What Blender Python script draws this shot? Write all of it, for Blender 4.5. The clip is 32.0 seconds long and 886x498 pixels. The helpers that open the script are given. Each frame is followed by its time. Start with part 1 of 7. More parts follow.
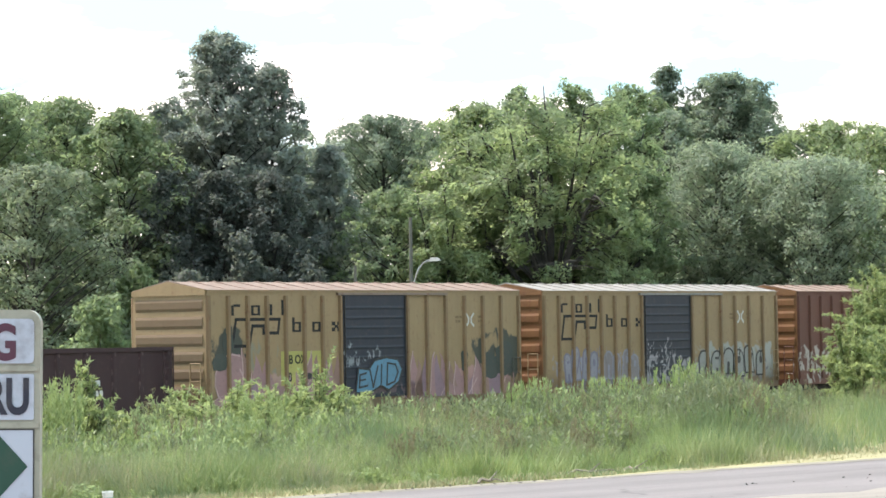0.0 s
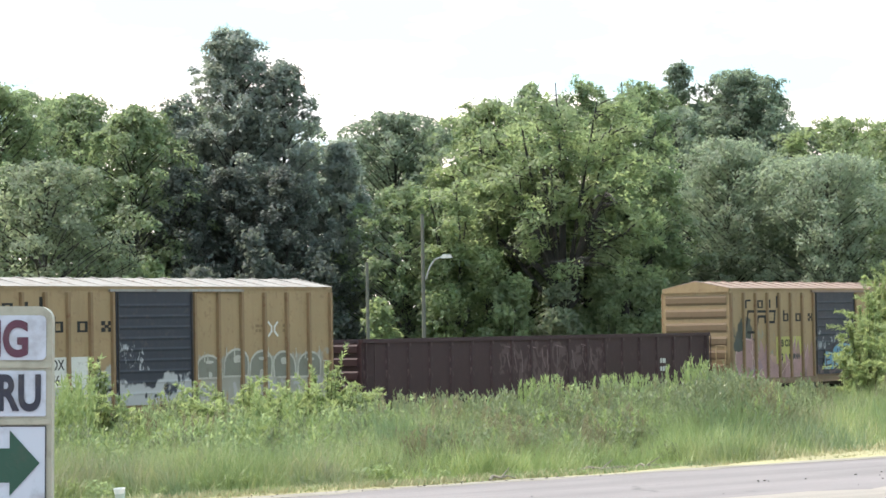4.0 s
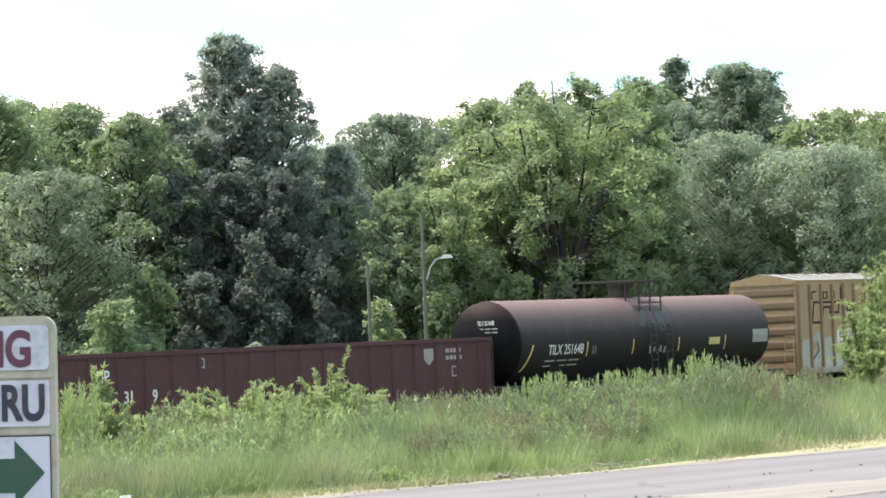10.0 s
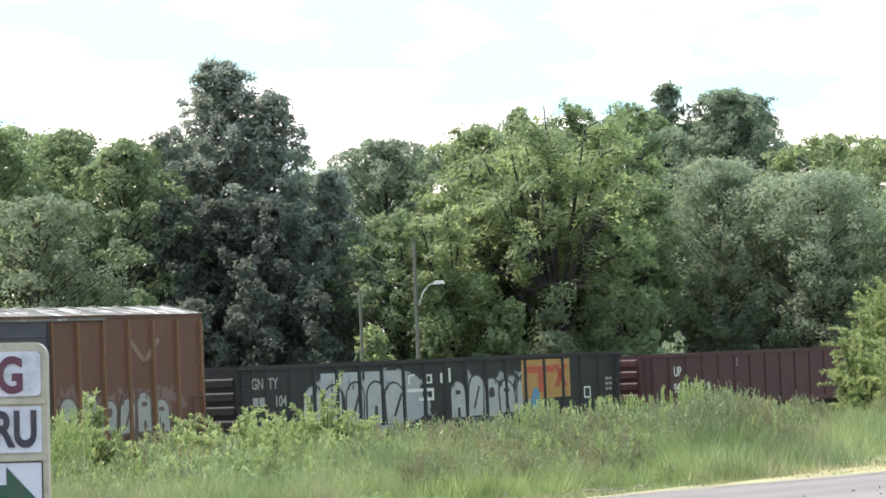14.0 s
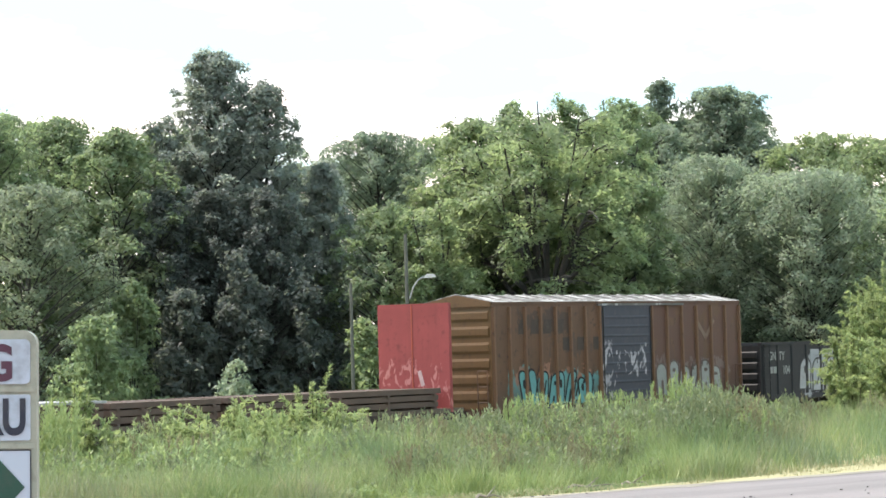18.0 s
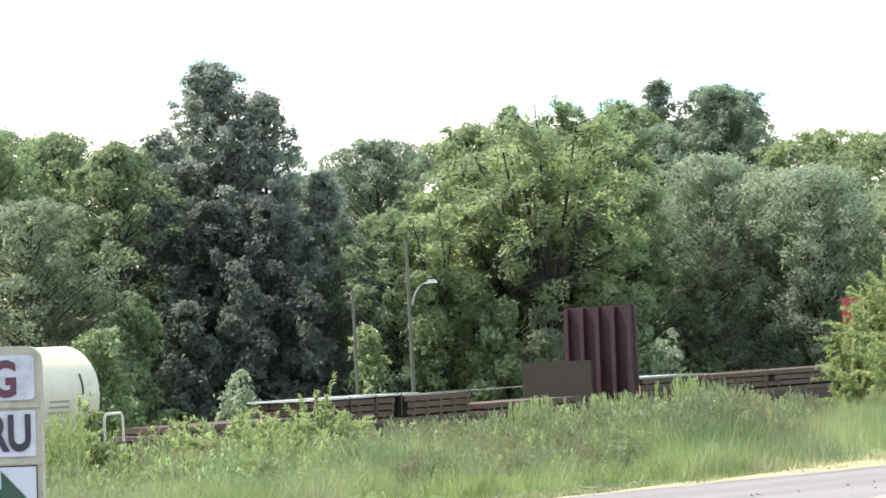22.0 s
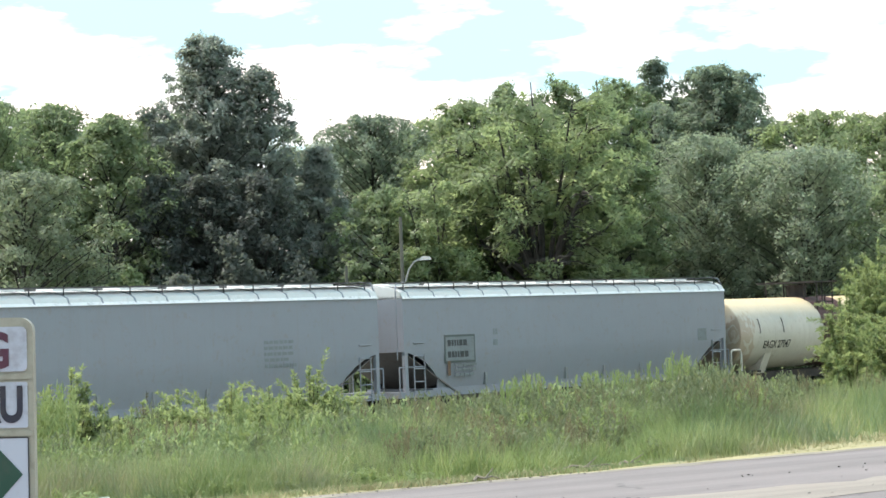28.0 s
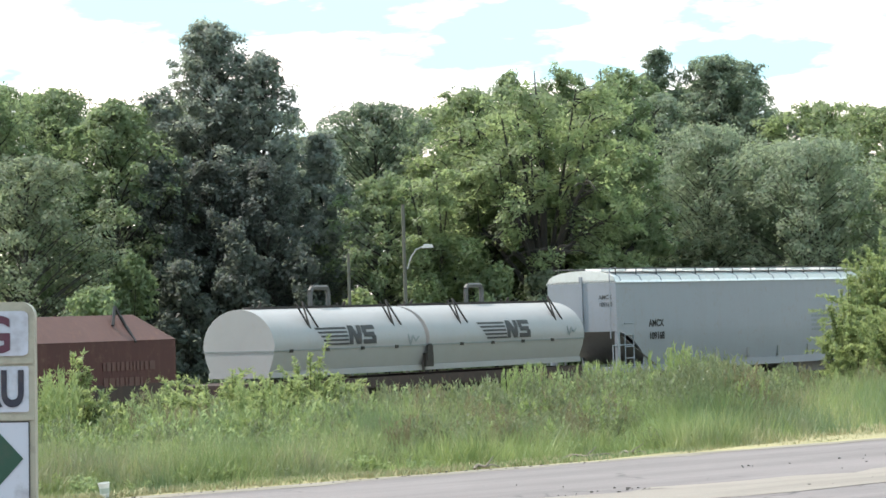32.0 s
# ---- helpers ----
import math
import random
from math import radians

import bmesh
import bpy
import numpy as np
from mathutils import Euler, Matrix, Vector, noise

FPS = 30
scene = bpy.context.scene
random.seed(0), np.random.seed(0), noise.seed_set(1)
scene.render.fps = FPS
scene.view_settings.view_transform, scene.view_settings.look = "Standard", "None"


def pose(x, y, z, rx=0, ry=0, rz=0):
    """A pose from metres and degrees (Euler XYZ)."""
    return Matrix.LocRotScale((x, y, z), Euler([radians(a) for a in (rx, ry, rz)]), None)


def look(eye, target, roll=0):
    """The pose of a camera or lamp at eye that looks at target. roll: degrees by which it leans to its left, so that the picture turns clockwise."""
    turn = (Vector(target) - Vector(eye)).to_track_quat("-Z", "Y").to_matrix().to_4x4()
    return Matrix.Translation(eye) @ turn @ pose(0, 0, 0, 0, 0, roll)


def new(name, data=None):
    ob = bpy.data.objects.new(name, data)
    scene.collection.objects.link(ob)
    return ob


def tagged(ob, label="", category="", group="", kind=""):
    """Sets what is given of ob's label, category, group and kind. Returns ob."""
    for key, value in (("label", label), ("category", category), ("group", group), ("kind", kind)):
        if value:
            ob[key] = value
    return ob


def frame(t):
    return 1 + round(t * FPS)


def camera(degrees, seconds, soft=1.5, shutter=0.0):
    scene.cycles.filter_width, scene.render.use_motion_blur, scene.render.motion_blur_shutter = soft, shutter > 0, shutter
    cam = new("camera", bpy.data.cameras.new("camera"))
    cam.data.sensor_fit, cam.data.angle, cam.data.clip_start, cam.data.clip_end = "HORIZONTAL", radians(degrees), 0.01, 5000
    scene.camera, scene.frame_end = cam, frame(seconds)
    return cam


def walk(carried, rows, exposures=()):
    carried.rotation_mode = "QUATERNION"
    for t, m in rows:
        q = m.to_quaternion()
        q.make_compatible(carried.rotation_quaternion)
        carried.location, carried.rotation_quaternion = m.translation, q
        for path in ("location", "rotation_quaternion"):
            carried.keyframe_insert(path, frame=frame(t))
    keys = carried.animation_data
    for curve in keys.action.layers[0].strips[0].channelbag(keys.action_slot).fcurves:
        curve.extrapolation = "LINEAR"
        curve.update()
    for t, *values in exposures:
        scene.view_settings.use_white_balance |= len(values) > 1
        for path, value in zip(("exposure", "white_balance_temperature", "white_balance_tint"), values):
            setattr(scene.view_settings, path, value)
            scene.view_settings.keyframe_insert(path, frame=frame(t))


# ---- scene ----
# ================= camera: it stands on one spot and is turned by hand =================
EYE = Vector((0.0, 0.0, 3.1))
cam = camera(18.18, 32.0, soft=1.6)
ROWS = [
    (0.0, 91.724, 1.000, 0.030),
    (0.5, 91.723, 0.669, -0.051),
    (1.0, 91.860, 0.733, -0.479),
    (1.5, 91.885, 1.006, -0.524),
    (2.0, 91.754, 0.958, -0.187),
    (2.5, 91.713, 0.845, 0.056),
    (3.0, 91.695, 0.887, 0.100),
    (3.5, 91.642, 1.051, 0.230),
    (5.5, 91.780, 0.483, 0.508),
    (6.0, 91.702, 0.716, 0.584),
    (6.5, 91.605, 1.261, 0.569),
    (7.0, 91.683, 1.149, 0.299),
    (7.5, 91.573, 1.081, -0.110),
    (8.0, 91.519, 0.974, -0.177),
    (8.5, 91.834, 1.774, -0.057),
    (9.0, 91.930, 2.267, 0.035),
    (9.5, 91.843, 1.907, 0.179),
    (10.0, 91.669, 2.294, 0.318),
    (10.5, 91.763, 2.221, 0.161),
    (11.0, 91.805, 2.121, 0.369),
    (11.5, 91.729, 2.255, 0.491),
    (12.0, 92.202, 2.464, 0.629),
    (12.5, 92.308, 2.846, 0.511),
    (13.0, 92.315, 2.633, -0.108),
    (13.5, 92.255, 2.359, 0.053),
    (15.5, 91.964, 2.520, 0.466),
    (16.0, 91.808, 1.827, -0.151),
    (16.2, 91.790, 1.900, -0.830),
    (16.3, 91.490, 1.980, -1.700),
    (16.4, 91.220, 2.120, -2.330),
    (16.5, 91.009, 2.271, -2.816),
    (16.7, 91.020, 2.200, -3.220),
    (17.0, 91.183, 1.998, -2.484),
    (17.5, 91.648, 1.777, -1.154),
    (18.0, 92.060, 1.566, -0.049),
    (18.5, 92.022, 1.237, 0.081),
    (19.0, 91.786, 1.440, 0.139),
    (19.5, 91.776, 1.804, 0.345),
    (20.0, 91.473, 2.242, 0.395),
    (20.5, 91.571, 2.248, 0.532),
    (21.0, 91.671, 2.359, 0.498),
    (21.5, 91.847, 2.379, 0.060),
    (22.0, 92.173, 2.993, 0.023),
    (22.5, 92.435, 2.859, -0.007),
    (23.0, 92.564, 3.071, -0.023),
    (23.5, 92.679, 3.160, 0.057),
    (24.0, 92.617, 2.897, 0.031),
    (24.5, 92.340, 2.369, -0.054),
    (25.0, 92.028, 2.635, -0.125),
    (25.5, 91.935, 1.988, -0.409),
    (27.5, 91.955, 2.080, -0.251),
    (28.0, 91.688, 2.277, -0.125),
    (28.5, 91.625, 2.264, 0.089),
    (29.0, 91.531, 2.059, 0.225),
    (29.5, 91.414, 2.261, 0.179),
    (30.0, 91.468, 2.204, 0.151),
    (30.5, 91.493, 2.079, 0.015),
    (31.0, 91.511, 2.235, -0.121),
    (31.5, 91.508, 2.087, -0.092),
    (32.0, 91.442, 1.782, -0.094),
]
EXPOSURES = [(0.0, 0.49, 6570, 19), (3.0, 0.51, 6570, 19), (7.0, 0.53, 6570, 19), (10.8, 0.53, 6570, 19), (12.0, 0.61, 6570, 19), (13.0, 0.45, 6570, 19), (15.5, 0.47, 6570, 19), (16.2, 0.51, 6570, 19), (16.6, 0.55, 6570, 19),
             (17.2, 0.55, 6570, 19), (18.0, 0.52, 6570, 19), (20.0, 0.61, 6570, 19), (21.9, 0.69, 6570, 19), (22.8, 0.33, 6540, 17), (24.2, 0.08, 6540, 17), (25.5, 0.13, 6540, 17), (28.0, 0.26, 6540, 17), (32.0, 0.27, 6540, 17)]
walk(cam, [(t, pose(EYE.x, EYE.y, EYE.z, rx, ry, rz)) for t, rx, ry, rz in ROWS], EXPOSURES)

# ================= light: high sun behind the trees, hazy sky with white cloud =================
SUN_EL, SUN_AZ = 58.0, 70.0          # azimuth counted from straight ahead towards the left
world = bpy.data.worlds.new("world")
scene.world = world
world.use_nodes = True
wn, wl = world.node_tree.nodes, world.node_tree.links
wn.clear()
sky = wn.new("ShaderNodeTexSky")
sky.sky_type, sky.sun_disc = "NISHITA", False
sky.sun_elevation, sky.sun_rotation = radians(SUN_EL), radians(-SUN_AZ)
sky.dust_density, sky.altitude = 2.5, 200
gen = wn.new("ShaderNodeTexCoord")
mp = wn.new("ShaderNodeMapping")
mp.inputs["Location"].default_value = (0.61, 0.2, 0.19)
mp.inputs["Scale"].default_value = (1.0, 1.0, 3.4)
cl = wn.new("ShaderNodeTexNoise")
cl.inputs["Scale"].default_value, cl.inputs["Detail"].default_value, cl.inputs["Roughness"].default_value = 15.0, 6.0, 0.55
ramp = wn.new("ShaderNodeValToRGB")
ramp.color_ramp.elements[0].position, ramp.color_ramp.elements[1].position = 0.40, 0.60
mixw = wn.new("ShaderNodeMix")
mixw.data_type = "RGBA"
mixw.inputs["B"].default_value = (16.6, 14.5, 13.8, 1)
hz = wn.new("ShaderNodeMix")
hz.data_type = "RGBA"
hz.inputs["Factor"].default_value = 0.95
hz.inputs["B"].default_value = (4.6, 7.7, 8.5, 1)
bg = wn.new("ShaderNodeBackground")
bg.inputs["Strength"].default_value = 0.14
wo = wn.new("ShaderNodeOutputWorld")
wl.new(gen.outputs["Generated"], mp.inputs["Vector"])
wl.new(mp.outputs["Vector"], cl.inputs["Vector"])
sepw = wn.new("ShaderNodeSeparateXYZ")
wl.new(gen.outputs["Generated"], sepw.inputs["Vector"])


def wmath(op, a, b):
    n = wn.new("ShaderNodeMath")
    n.operation = op
    for s, v in zip(n.inputs, (a, b)):
        if isinstance(v, float):
            s.default_value = v
        else:
            wl.new(v, s)
    return n.outputs["Value"]


# cloud thins out upwards from the hazy horizon
lift = wmath("MAXIMUM", wmath("MULTIPLY", wmath("SUBTRACT", 0.088, sepw.outputs["Z"]), 3.6), -0.10)
wl.new(wmath("ADD", cl.outputs["Fac"], lift), ramp.inputs["Fac"])
wl.new(ramp.outputs["Color"], mixw.inputs["Factor"])
wl.new(sky.outputs["Color"], hz.inputs["A"])
wl.new(hz.outputs["Result"], mixw.inputs["A"])
wl.new(mixw.outputs["Result"], bg.inputs["Color"])
wl.new(bg.outputs["Background"], wo.inputs["Surface"])
sun = new("sun", bpy.data.lights.new("sun", "SUN"))
sun.data.energy, sun.data.angle, sun.data.color = 5.6, radians(0.6), (1.0, 0.94, 0.82)
_el, _az = radians(SUN_EL), radians(SUN_AZ)
sun.matrix_world = look(Vector((-math.sin(_az) * math.cos(_el), math.cos(_az) * math.cos(_el), math.sin(_el))) * 300, (0, 0, 0))

# ================= materials =================
MATS = {}


def nodes_of(name):
    m = bpy.data.materials.new(name)
    m.use_nodes = True
    nt = m.node_tree
    b = nt.nodes["Principled BSDF"]
    return m, nt, b


def ramp_node(nt, src, stops):
    r = nt.nodes.new("ShaderNodeValToRGB")
    e = r.color_ramp.elements
    while len(e) < len(stops):
        e.new(0.5)
    for i, (p, c) in enumerate(stops):
        e[i].position = p
        e[i].color = (*c, 1) if len(c) == 3 else c
    nt.links.new(src, r.inputs["Fac"])
    return r.outputs["Color"]


def noise_node(nt, scale, detail=4.0, vec=None, rough=0.55, dist=0.0):
    n = nt.nodes.new("ShaderNodeTexNoise")
    n.inputs["Scale"].default_value, n.inputs["Detail"].default_value = scale, detail
    n.inputs["Roughness"].default_value, n.inputs["Distortion"].default_value = rough, dist
    if vec is not None:
        nt.links.new(vec, n.inputs["Vector"])
    return n.outputs["Fac"]


def coords(nt, scale=(1, 1, 1), kind="Object", loc=(0, 0, 0)):
    tc, m = nt.nodes.new("ShaderNodeTexCoord"), nt.nodes.new("ShaderNodeMapping")
    m.inputs["Scale"].default_value, m.inputs["Location"].default_value = scale, loc
    nt.links.new(tc.outputs[kind], m.inputs["Vector"])
    return m.outputs["Vector"]


def mix_node(nt, fac, a, b, mode="MIX"):
    m = nt.nodes.new("ShaderNodeMix")
    m.data_type, m.blend_type = "RGBA", mode
    for sock, v in ((m.inputs["Factor"], fac), (m.inputs["A"], a), (m.inputs["B"], b)):
        if isinstance(v, (int, float)):
            sock.default_value = v
        elif isinstance(v, tuple):
            sock.default_value = (*v, 1)
        else:
            nt.links.new(v, sock)
    return m.outputs["Result"]


def math_node(nt, op, a, b=0.0, clamp=False):
    m = nt.nodes.new("ShaderNodeMath")
    m.operation, m.use_clamp = op, clamp
    for sock, v in ((m.inputs[0], a), (m.inputs[1], b)):
        if isinstance(v, (int, float)):
            sock.default_value = v
        else:
            nt.links.new(v, sock)
    return m.outputs["Value"]


def bump_node(nt, b, height, strength, distance=0.02):
    n = nt.nodes.new("ShaderNodeBump")
    n.inputs["Strength"].default_value, n.inputs["Distance"].default_value = strength, distance
    nt.links.new(height, n.inputs["Height"])
    nt.links.new(n.outputs["Normal"], b.inputs["Normal"])


def plain(name, colour, rough=0.6, metal=0.0, vary=0.25, scale=6.0, bump=0.15, dirt=(0.08, 0.06, 0.045)):
    """A surface of one colour with soft variation, grime and fine relief."""
    if name in MATS:
        return MATS[name]
    m, nt, b = nodes_of(name)
    v = coords(nt)
    big, fine = noise_node(nt, scale * 0.25, 5, v), noise_node(nt, scale * 4, 4, v)
    dark = tuple(c * (1 - vary) for c in colour)
    col = mix_node(nt, big, dark, tuple(min(1, c * (1 + vary * 0.6)) for c in colour))
    grime = ramp_node(nt, noise_node(nt, scale, 8, v, 0.65), [(0.52, (0, 0, 0)), (0.75, (0.55, 0.55, 0.55))])
    nt.links.new(mix_node(nt, grime, col, dirt), b.inputs["Base Color"])
    b.inputs["Roughness"].default_value, b.inputs["Metallic"].default_value = rough, metal
    bump_node(nt, b, fine, bump)
    MATS[name] = m
    return m


def car_paint(name, base, rust=(0.11, 0.045, 0.025), wear=0.5, rough=0.6, layers=(), low=None, seed=0.0, fade=0.25, top=None, spec=0.35):
    """Weathered rail-car paint in the car's own space: streaks that run down, rust, a grimy skirt, and sprayed fields.
    layers: (x0, x1, z0, z1, colour, scale, threshold) sprayed fields with ragged rims."""
    m, nt, b = nodes_of(name)
    info = nt.nodes.new("ShaderNodeObjectInfo")
    jump = math_node(nt, "MULTIPLY", info.outputs["Random"], 40.0)

    def shifted(vec):
        a = nt.nodes.new("ShaderNodeVectorMath")
        nt.links.new(vec, a.inputs[0])
        nt.links.new(jump, a.inputs[1])
        return a.outputs["Vector"]

    v = shifted(coords(nt, loc=(seed, seed * 2, seed * 3)))
    streak = noise_node(nt, 1.0, 6, shifted(coords(nt, (5.0, 5.0, 0.45), loc=(seed, 0, 0))), 0.6)
    patch = noise_node(nt, 0.9, 8, v, 0.62, 0.6)
    fine = noise_node(nt, 22, 5, v, 0.6)
    col = mix_node(nt, patch, tuple(c * (1 - fade) for c in base), tuple(min(1, c * (1 + fade * 0.5)) for c in base))
    col = mix_node(nt, ramp_node(nt, streak, [(0.5, (0, 0, 0)), (0.72, (wear,) * 3)]), col, tuple(c * 0.55 + r * 0.45 for c, r in zip(base, rust)))
    spots = math_node(nt, "MULTIPLY", noise_node(nt, 2.6, 10, v, 0.7, 0.3), noise_node(nt, 7, 6, v, 0.6))
    col = mix_node(nt, ramp_node(nt, spots, [(0.29, (0, 0, 0)), (0.40, (wear,) * 3)]), col, rust)
    tc = nt.nodes.new("ShaderNodeTexCoord")
    sep = nt.nodes.new("ShaderNodeSeparateXYZ")
    nt.links.new(tc.outputs["Object"], sep.inputs["Vector"])
    for i, (x0, x1, z0, z1, c, sc, th) in enumerate(layers):
        wob = noise_node(nt, 1.7, 3, coords(nt, loc=(seed + i * 3.1, 0, i)), 0.5)
        dx = math_node(nt, "MULTIPLY", math_node(nt, "SUBTRACT", wob, 0.5), 1.6)
        xx, zz = math_node(nt, "ADD", sep.outputs["X"], dx), math_node(nt, "ADD", sep.outputs["Z"], dx)
        inside = None
        for val, lo, hi in ((xx, x0, x1), (zz, z0, z1)):
            for k in (math_node(nt, "MULTIPLY", math_node(nt, "SUBTRACT", val, lo), 9.0, True),
                      math_node(nt, "MULTIPLY", math_node(nt, "SUBTRACT", hi, val), 9.0, True)):
                inside = k if inside is None else math_node(nt, "MULTIPLY", inside, k)
        grain = ramp_node(nt, noise_node(nt, sc, 3, coords(nt, (1, 1, 0.6), loc=(i * 5.0 + seed, 1, 2)), 0.5, 1.2), [(th - 0.03, (0, 0, 0)), (th + 0.03, (0.93, 0.93, 0.93))])
        col = mix_node(nt, math_node(nt, "MULTIPLY", inside, grain), col, c)
    if low:
        skirt = math_node(nt, "MULTIPLY", math_node(nt, "SUBTRACT", low, math_node(nt, "ADD", sep.outputs["Z"], math_node(nt, "MULTIPLY", patch, 0.5))), 1.6, True)
        col = mix_node(nt, math_node(nt, "MULTIPLY", skirt, 0.6), col, (0.06, 0.035, 0.025))
    # top: faded, sunlit upper tone painted in, growing from z0 to z1
    if top:
        z0, z1, c = top
        lit_fade = math_node(nt, "DIVIDE", math_node(nt, "SUBTRACT", math_node(nt, "ADD", sep.outputs["Z"], math_node(nt, "MULTIPLY", streak, 0.3)), z0 + 0.15), z1 - z0, True)
        col = mix_node(nt, lit_fade, col, c)
    nt.links.new(col, b.inputs["Base Color"])
    b.inputs["Roughness"].default_value, b.inputs["Specular IOR Level"].default_value = rough, spec
    bump_node(nt, b, fine, 0.12)
    return m


def leafy(name, dark, light, gloss=0.55, trans=0.42):
    """Leaves: every leaf its own green, some light through the blade."""
    m, nt, b = nodes_of(name)
    g = nt.nodes.new("ShaderNodeNewGeometry")
    mid = tuple((a + c) / 2 for a, c in zip(dark, light))
    col = ramp_node(nt, g.outputs["Random Per Island"], [(0.0, dark), (0.5, mid), (1.0, light)])
    patch = noise_node(nt, 0.45, 3, coords(nt))
    col = mix_node(nt, ramp_node(nt, patch, [(0.35, (0, 0, 0)), (0.65, (0.5,) * 3)]), col, tuple(c * 0.72 for c in dark))
    nt.links.new(col, b.inputs["Base Color"])
    b.inputs["Roughness"].default_value, b.inputs["Specular IOR Level"].default_value = gloss, 0.55
    tr = nt.nodes.new("ShaderNodeBsdfTranslucent")
    bright = mix_node(nt, 0.4, col, (light[0] * 1.4, light[1] * 1.4, light[2] * 0.95))
    nt.links.new(bright, tr.inputs["Color"])
    ms = nt.nodes.new("ShaderNodeMixShader")
    ms.inputs["Fac"].default_value = trans
    nt.links.new(b.outputs["BSDF"], ms.inputs[1])
    nt.links.new(tr.outputs["BSDF"], ms.inputs[2])
    nt.links.new(ms.outputs["Shader"], nt.nodes["Material Output"].inputs["Surface"])
    return m


BARK = plain("bark", (0.038, 0.036, 0.033), 0.9, 0, 0.4, 5, 0.6)
# crown tones are raised and blued: the haze is in the leaf colour
LEAF = {
    "mid": leafy("leaf_mid", (0.151, 0.205, 0.127), (0.271, 0.348, 0.201), 0.55, 0.62),
    "bright": leafy("leaf_bright", (0.179, 0.231, 0.137), (0.326, 0.404, 0.221), 0.55, 0.62),
    "dark": leafy("leaf_dark", (0.191, 0.224, 0.218), (0.343, 0.389, 0.363), 0.5, 0.62),
    "cool": leafy("leaf_cool", (0.152, 0.198, 0.165), (0.262, 0.329, 0.25), 0.55, 0.62),
    "grey": leafy("leaf_grey", (0.198, 0.252, 0.192), (0.33, 0.396, 0.3), 0.55, 0.62),
    "deep": leafy("leaf_deep", (0.163, 0.202, 0.156), (0.26, 0.312, 0.221), 0.7, 0.62),
    # murk: the shade under the tall crowns, put into a darker leaf colour
    "murk": leafy("leaf_shade_tone", (0.085, 0.104, 0.10), (0.158, 0.187, 0.172), 0.6, 0.62),
    "bough": leafy("leaf_bough", (0.06, 0.082, 0.05), (0.14, 0.18, 0.10), 0.5, 0.4),
    "weed": leafy("leaf_weed", (0.17, 0.225, 0.092), (0.32, 0.395, 0.18)),
    "shoot": leafy("leaf_shoot", (0.195, 0.24, 0.115), (0.36, 0.43, 0.215), 0.6, 0.56),
    "sage": leafy("leaf_sage", (0.125, 0.155, 0.09), (0.235, 0.272, 0.155)),
    "plume": leafy("leaf_plume", (0.155, 0.145, 0.092), (0.265, 0.245, 0.16), 0.9),
}


def grass_material():
    """Meadow grass: greens by blade, with tan seed-head patches and cooler weedy patches."""
    m, nt, b = nodes_of("grass_blades")
    g = nt.nodes.new("ShaderNodeNewGeometry")
    col = ramp_node(nt, g.outputs["Random Per Island"], [(0.0, (0.19, 0.25, 0.10)), (0.5, (0.275, 0.345, 0.145)), (0.8, (0.36, 0.395, 0.17)), (1.0, (0.47, 0.41, 0.25))])
    long = (1.0, 0.28, 1.0)          # patches drawn out away from the road
    pat = ramp_node(nt, noise_node(nt, 0.42, 4, coords(nt, long), 0.6), [(0.49, (0, 0, 0)), (0.58, (0.8,) * 3)])
    col = mix_node(nt, pat, col, (0.28, 0.25, 0.175))
    cool = ramp_node(nt, noise_node(nt, 0.5, 4, coords(nt, long, loc=(40, 9, 0)), 0.6), [(0.47, (0, 0, 0)), (0.56, (0.85,) * 3)])
    col = mix_node(nt, cool, col, (0.135, 0.205, 0.105))
    lime = ramp_node(nt, noise_node(nt, 0.6, 3, coords(nt, long, loc=(11, 33, 0)), 0.6), [(0.52, (0, 0, 0)), (0.60, (0.6,) * 3)])
    col = mix_node(nt, lime, col, (0.32, 0.40, 0.145))
    tuft = ramp_node(nt, noise_node(nt, 1.1, 4, coords(nt, loc=(3, 70, 0)), 0.6), [(0.40, (0.75,) * 3), (0.56, (0, 0, 0))])
    col = mix_node(nt, tuft, col, (0.15, 0.21, 0.07))
    nt.links.new(col, b.inputs["Base Color"])
    b.inputs["Roughness"].default_value = 0.55
    tr = nt.nodes.new("ShaderNodeBsdfTranslucent")
    nt.links.new(col, tr.inputs["Color"])
    ms = nt.nodes.new("ShaderNodeMixShader")
    ms.inputs["Fac"].default_value = 0.4
    nt.links.new(b.outputs["BSDF"], ms.inputs[1])
    nt.links.new(tr.outputs["BSDF"], ms.inputs[2])
    nt.links.new(ms.outputs["Shader"], nt.nodes["Material Output"].inputs["Surface"])
    return m


def ground_material():
    m, nt, b = nodes_of("field_soil")
    v = coords(nt)
    col = mix_node(nt, noise_node(nt, 0.3, 6, v), (0.06, 0.085, 0.025), (0.16, 0.18, 0.06))
    col = mix_node(nt, ramp_node(nt, noise_node(nt, 6, 8, v, 0.7), [(0.5, (0, 0, 0)), (0.7, (0.7,) * 3)]), col, (0.17, 0.14, 0.08))
    nt.links.new(col, b.inputs["Base Color"])
    b.inputs["Roughness"].default_value = 0.95
    bump_node(nt, b, noise_node(nt, 14, 6, v), 0.6, 0.05)
    return m


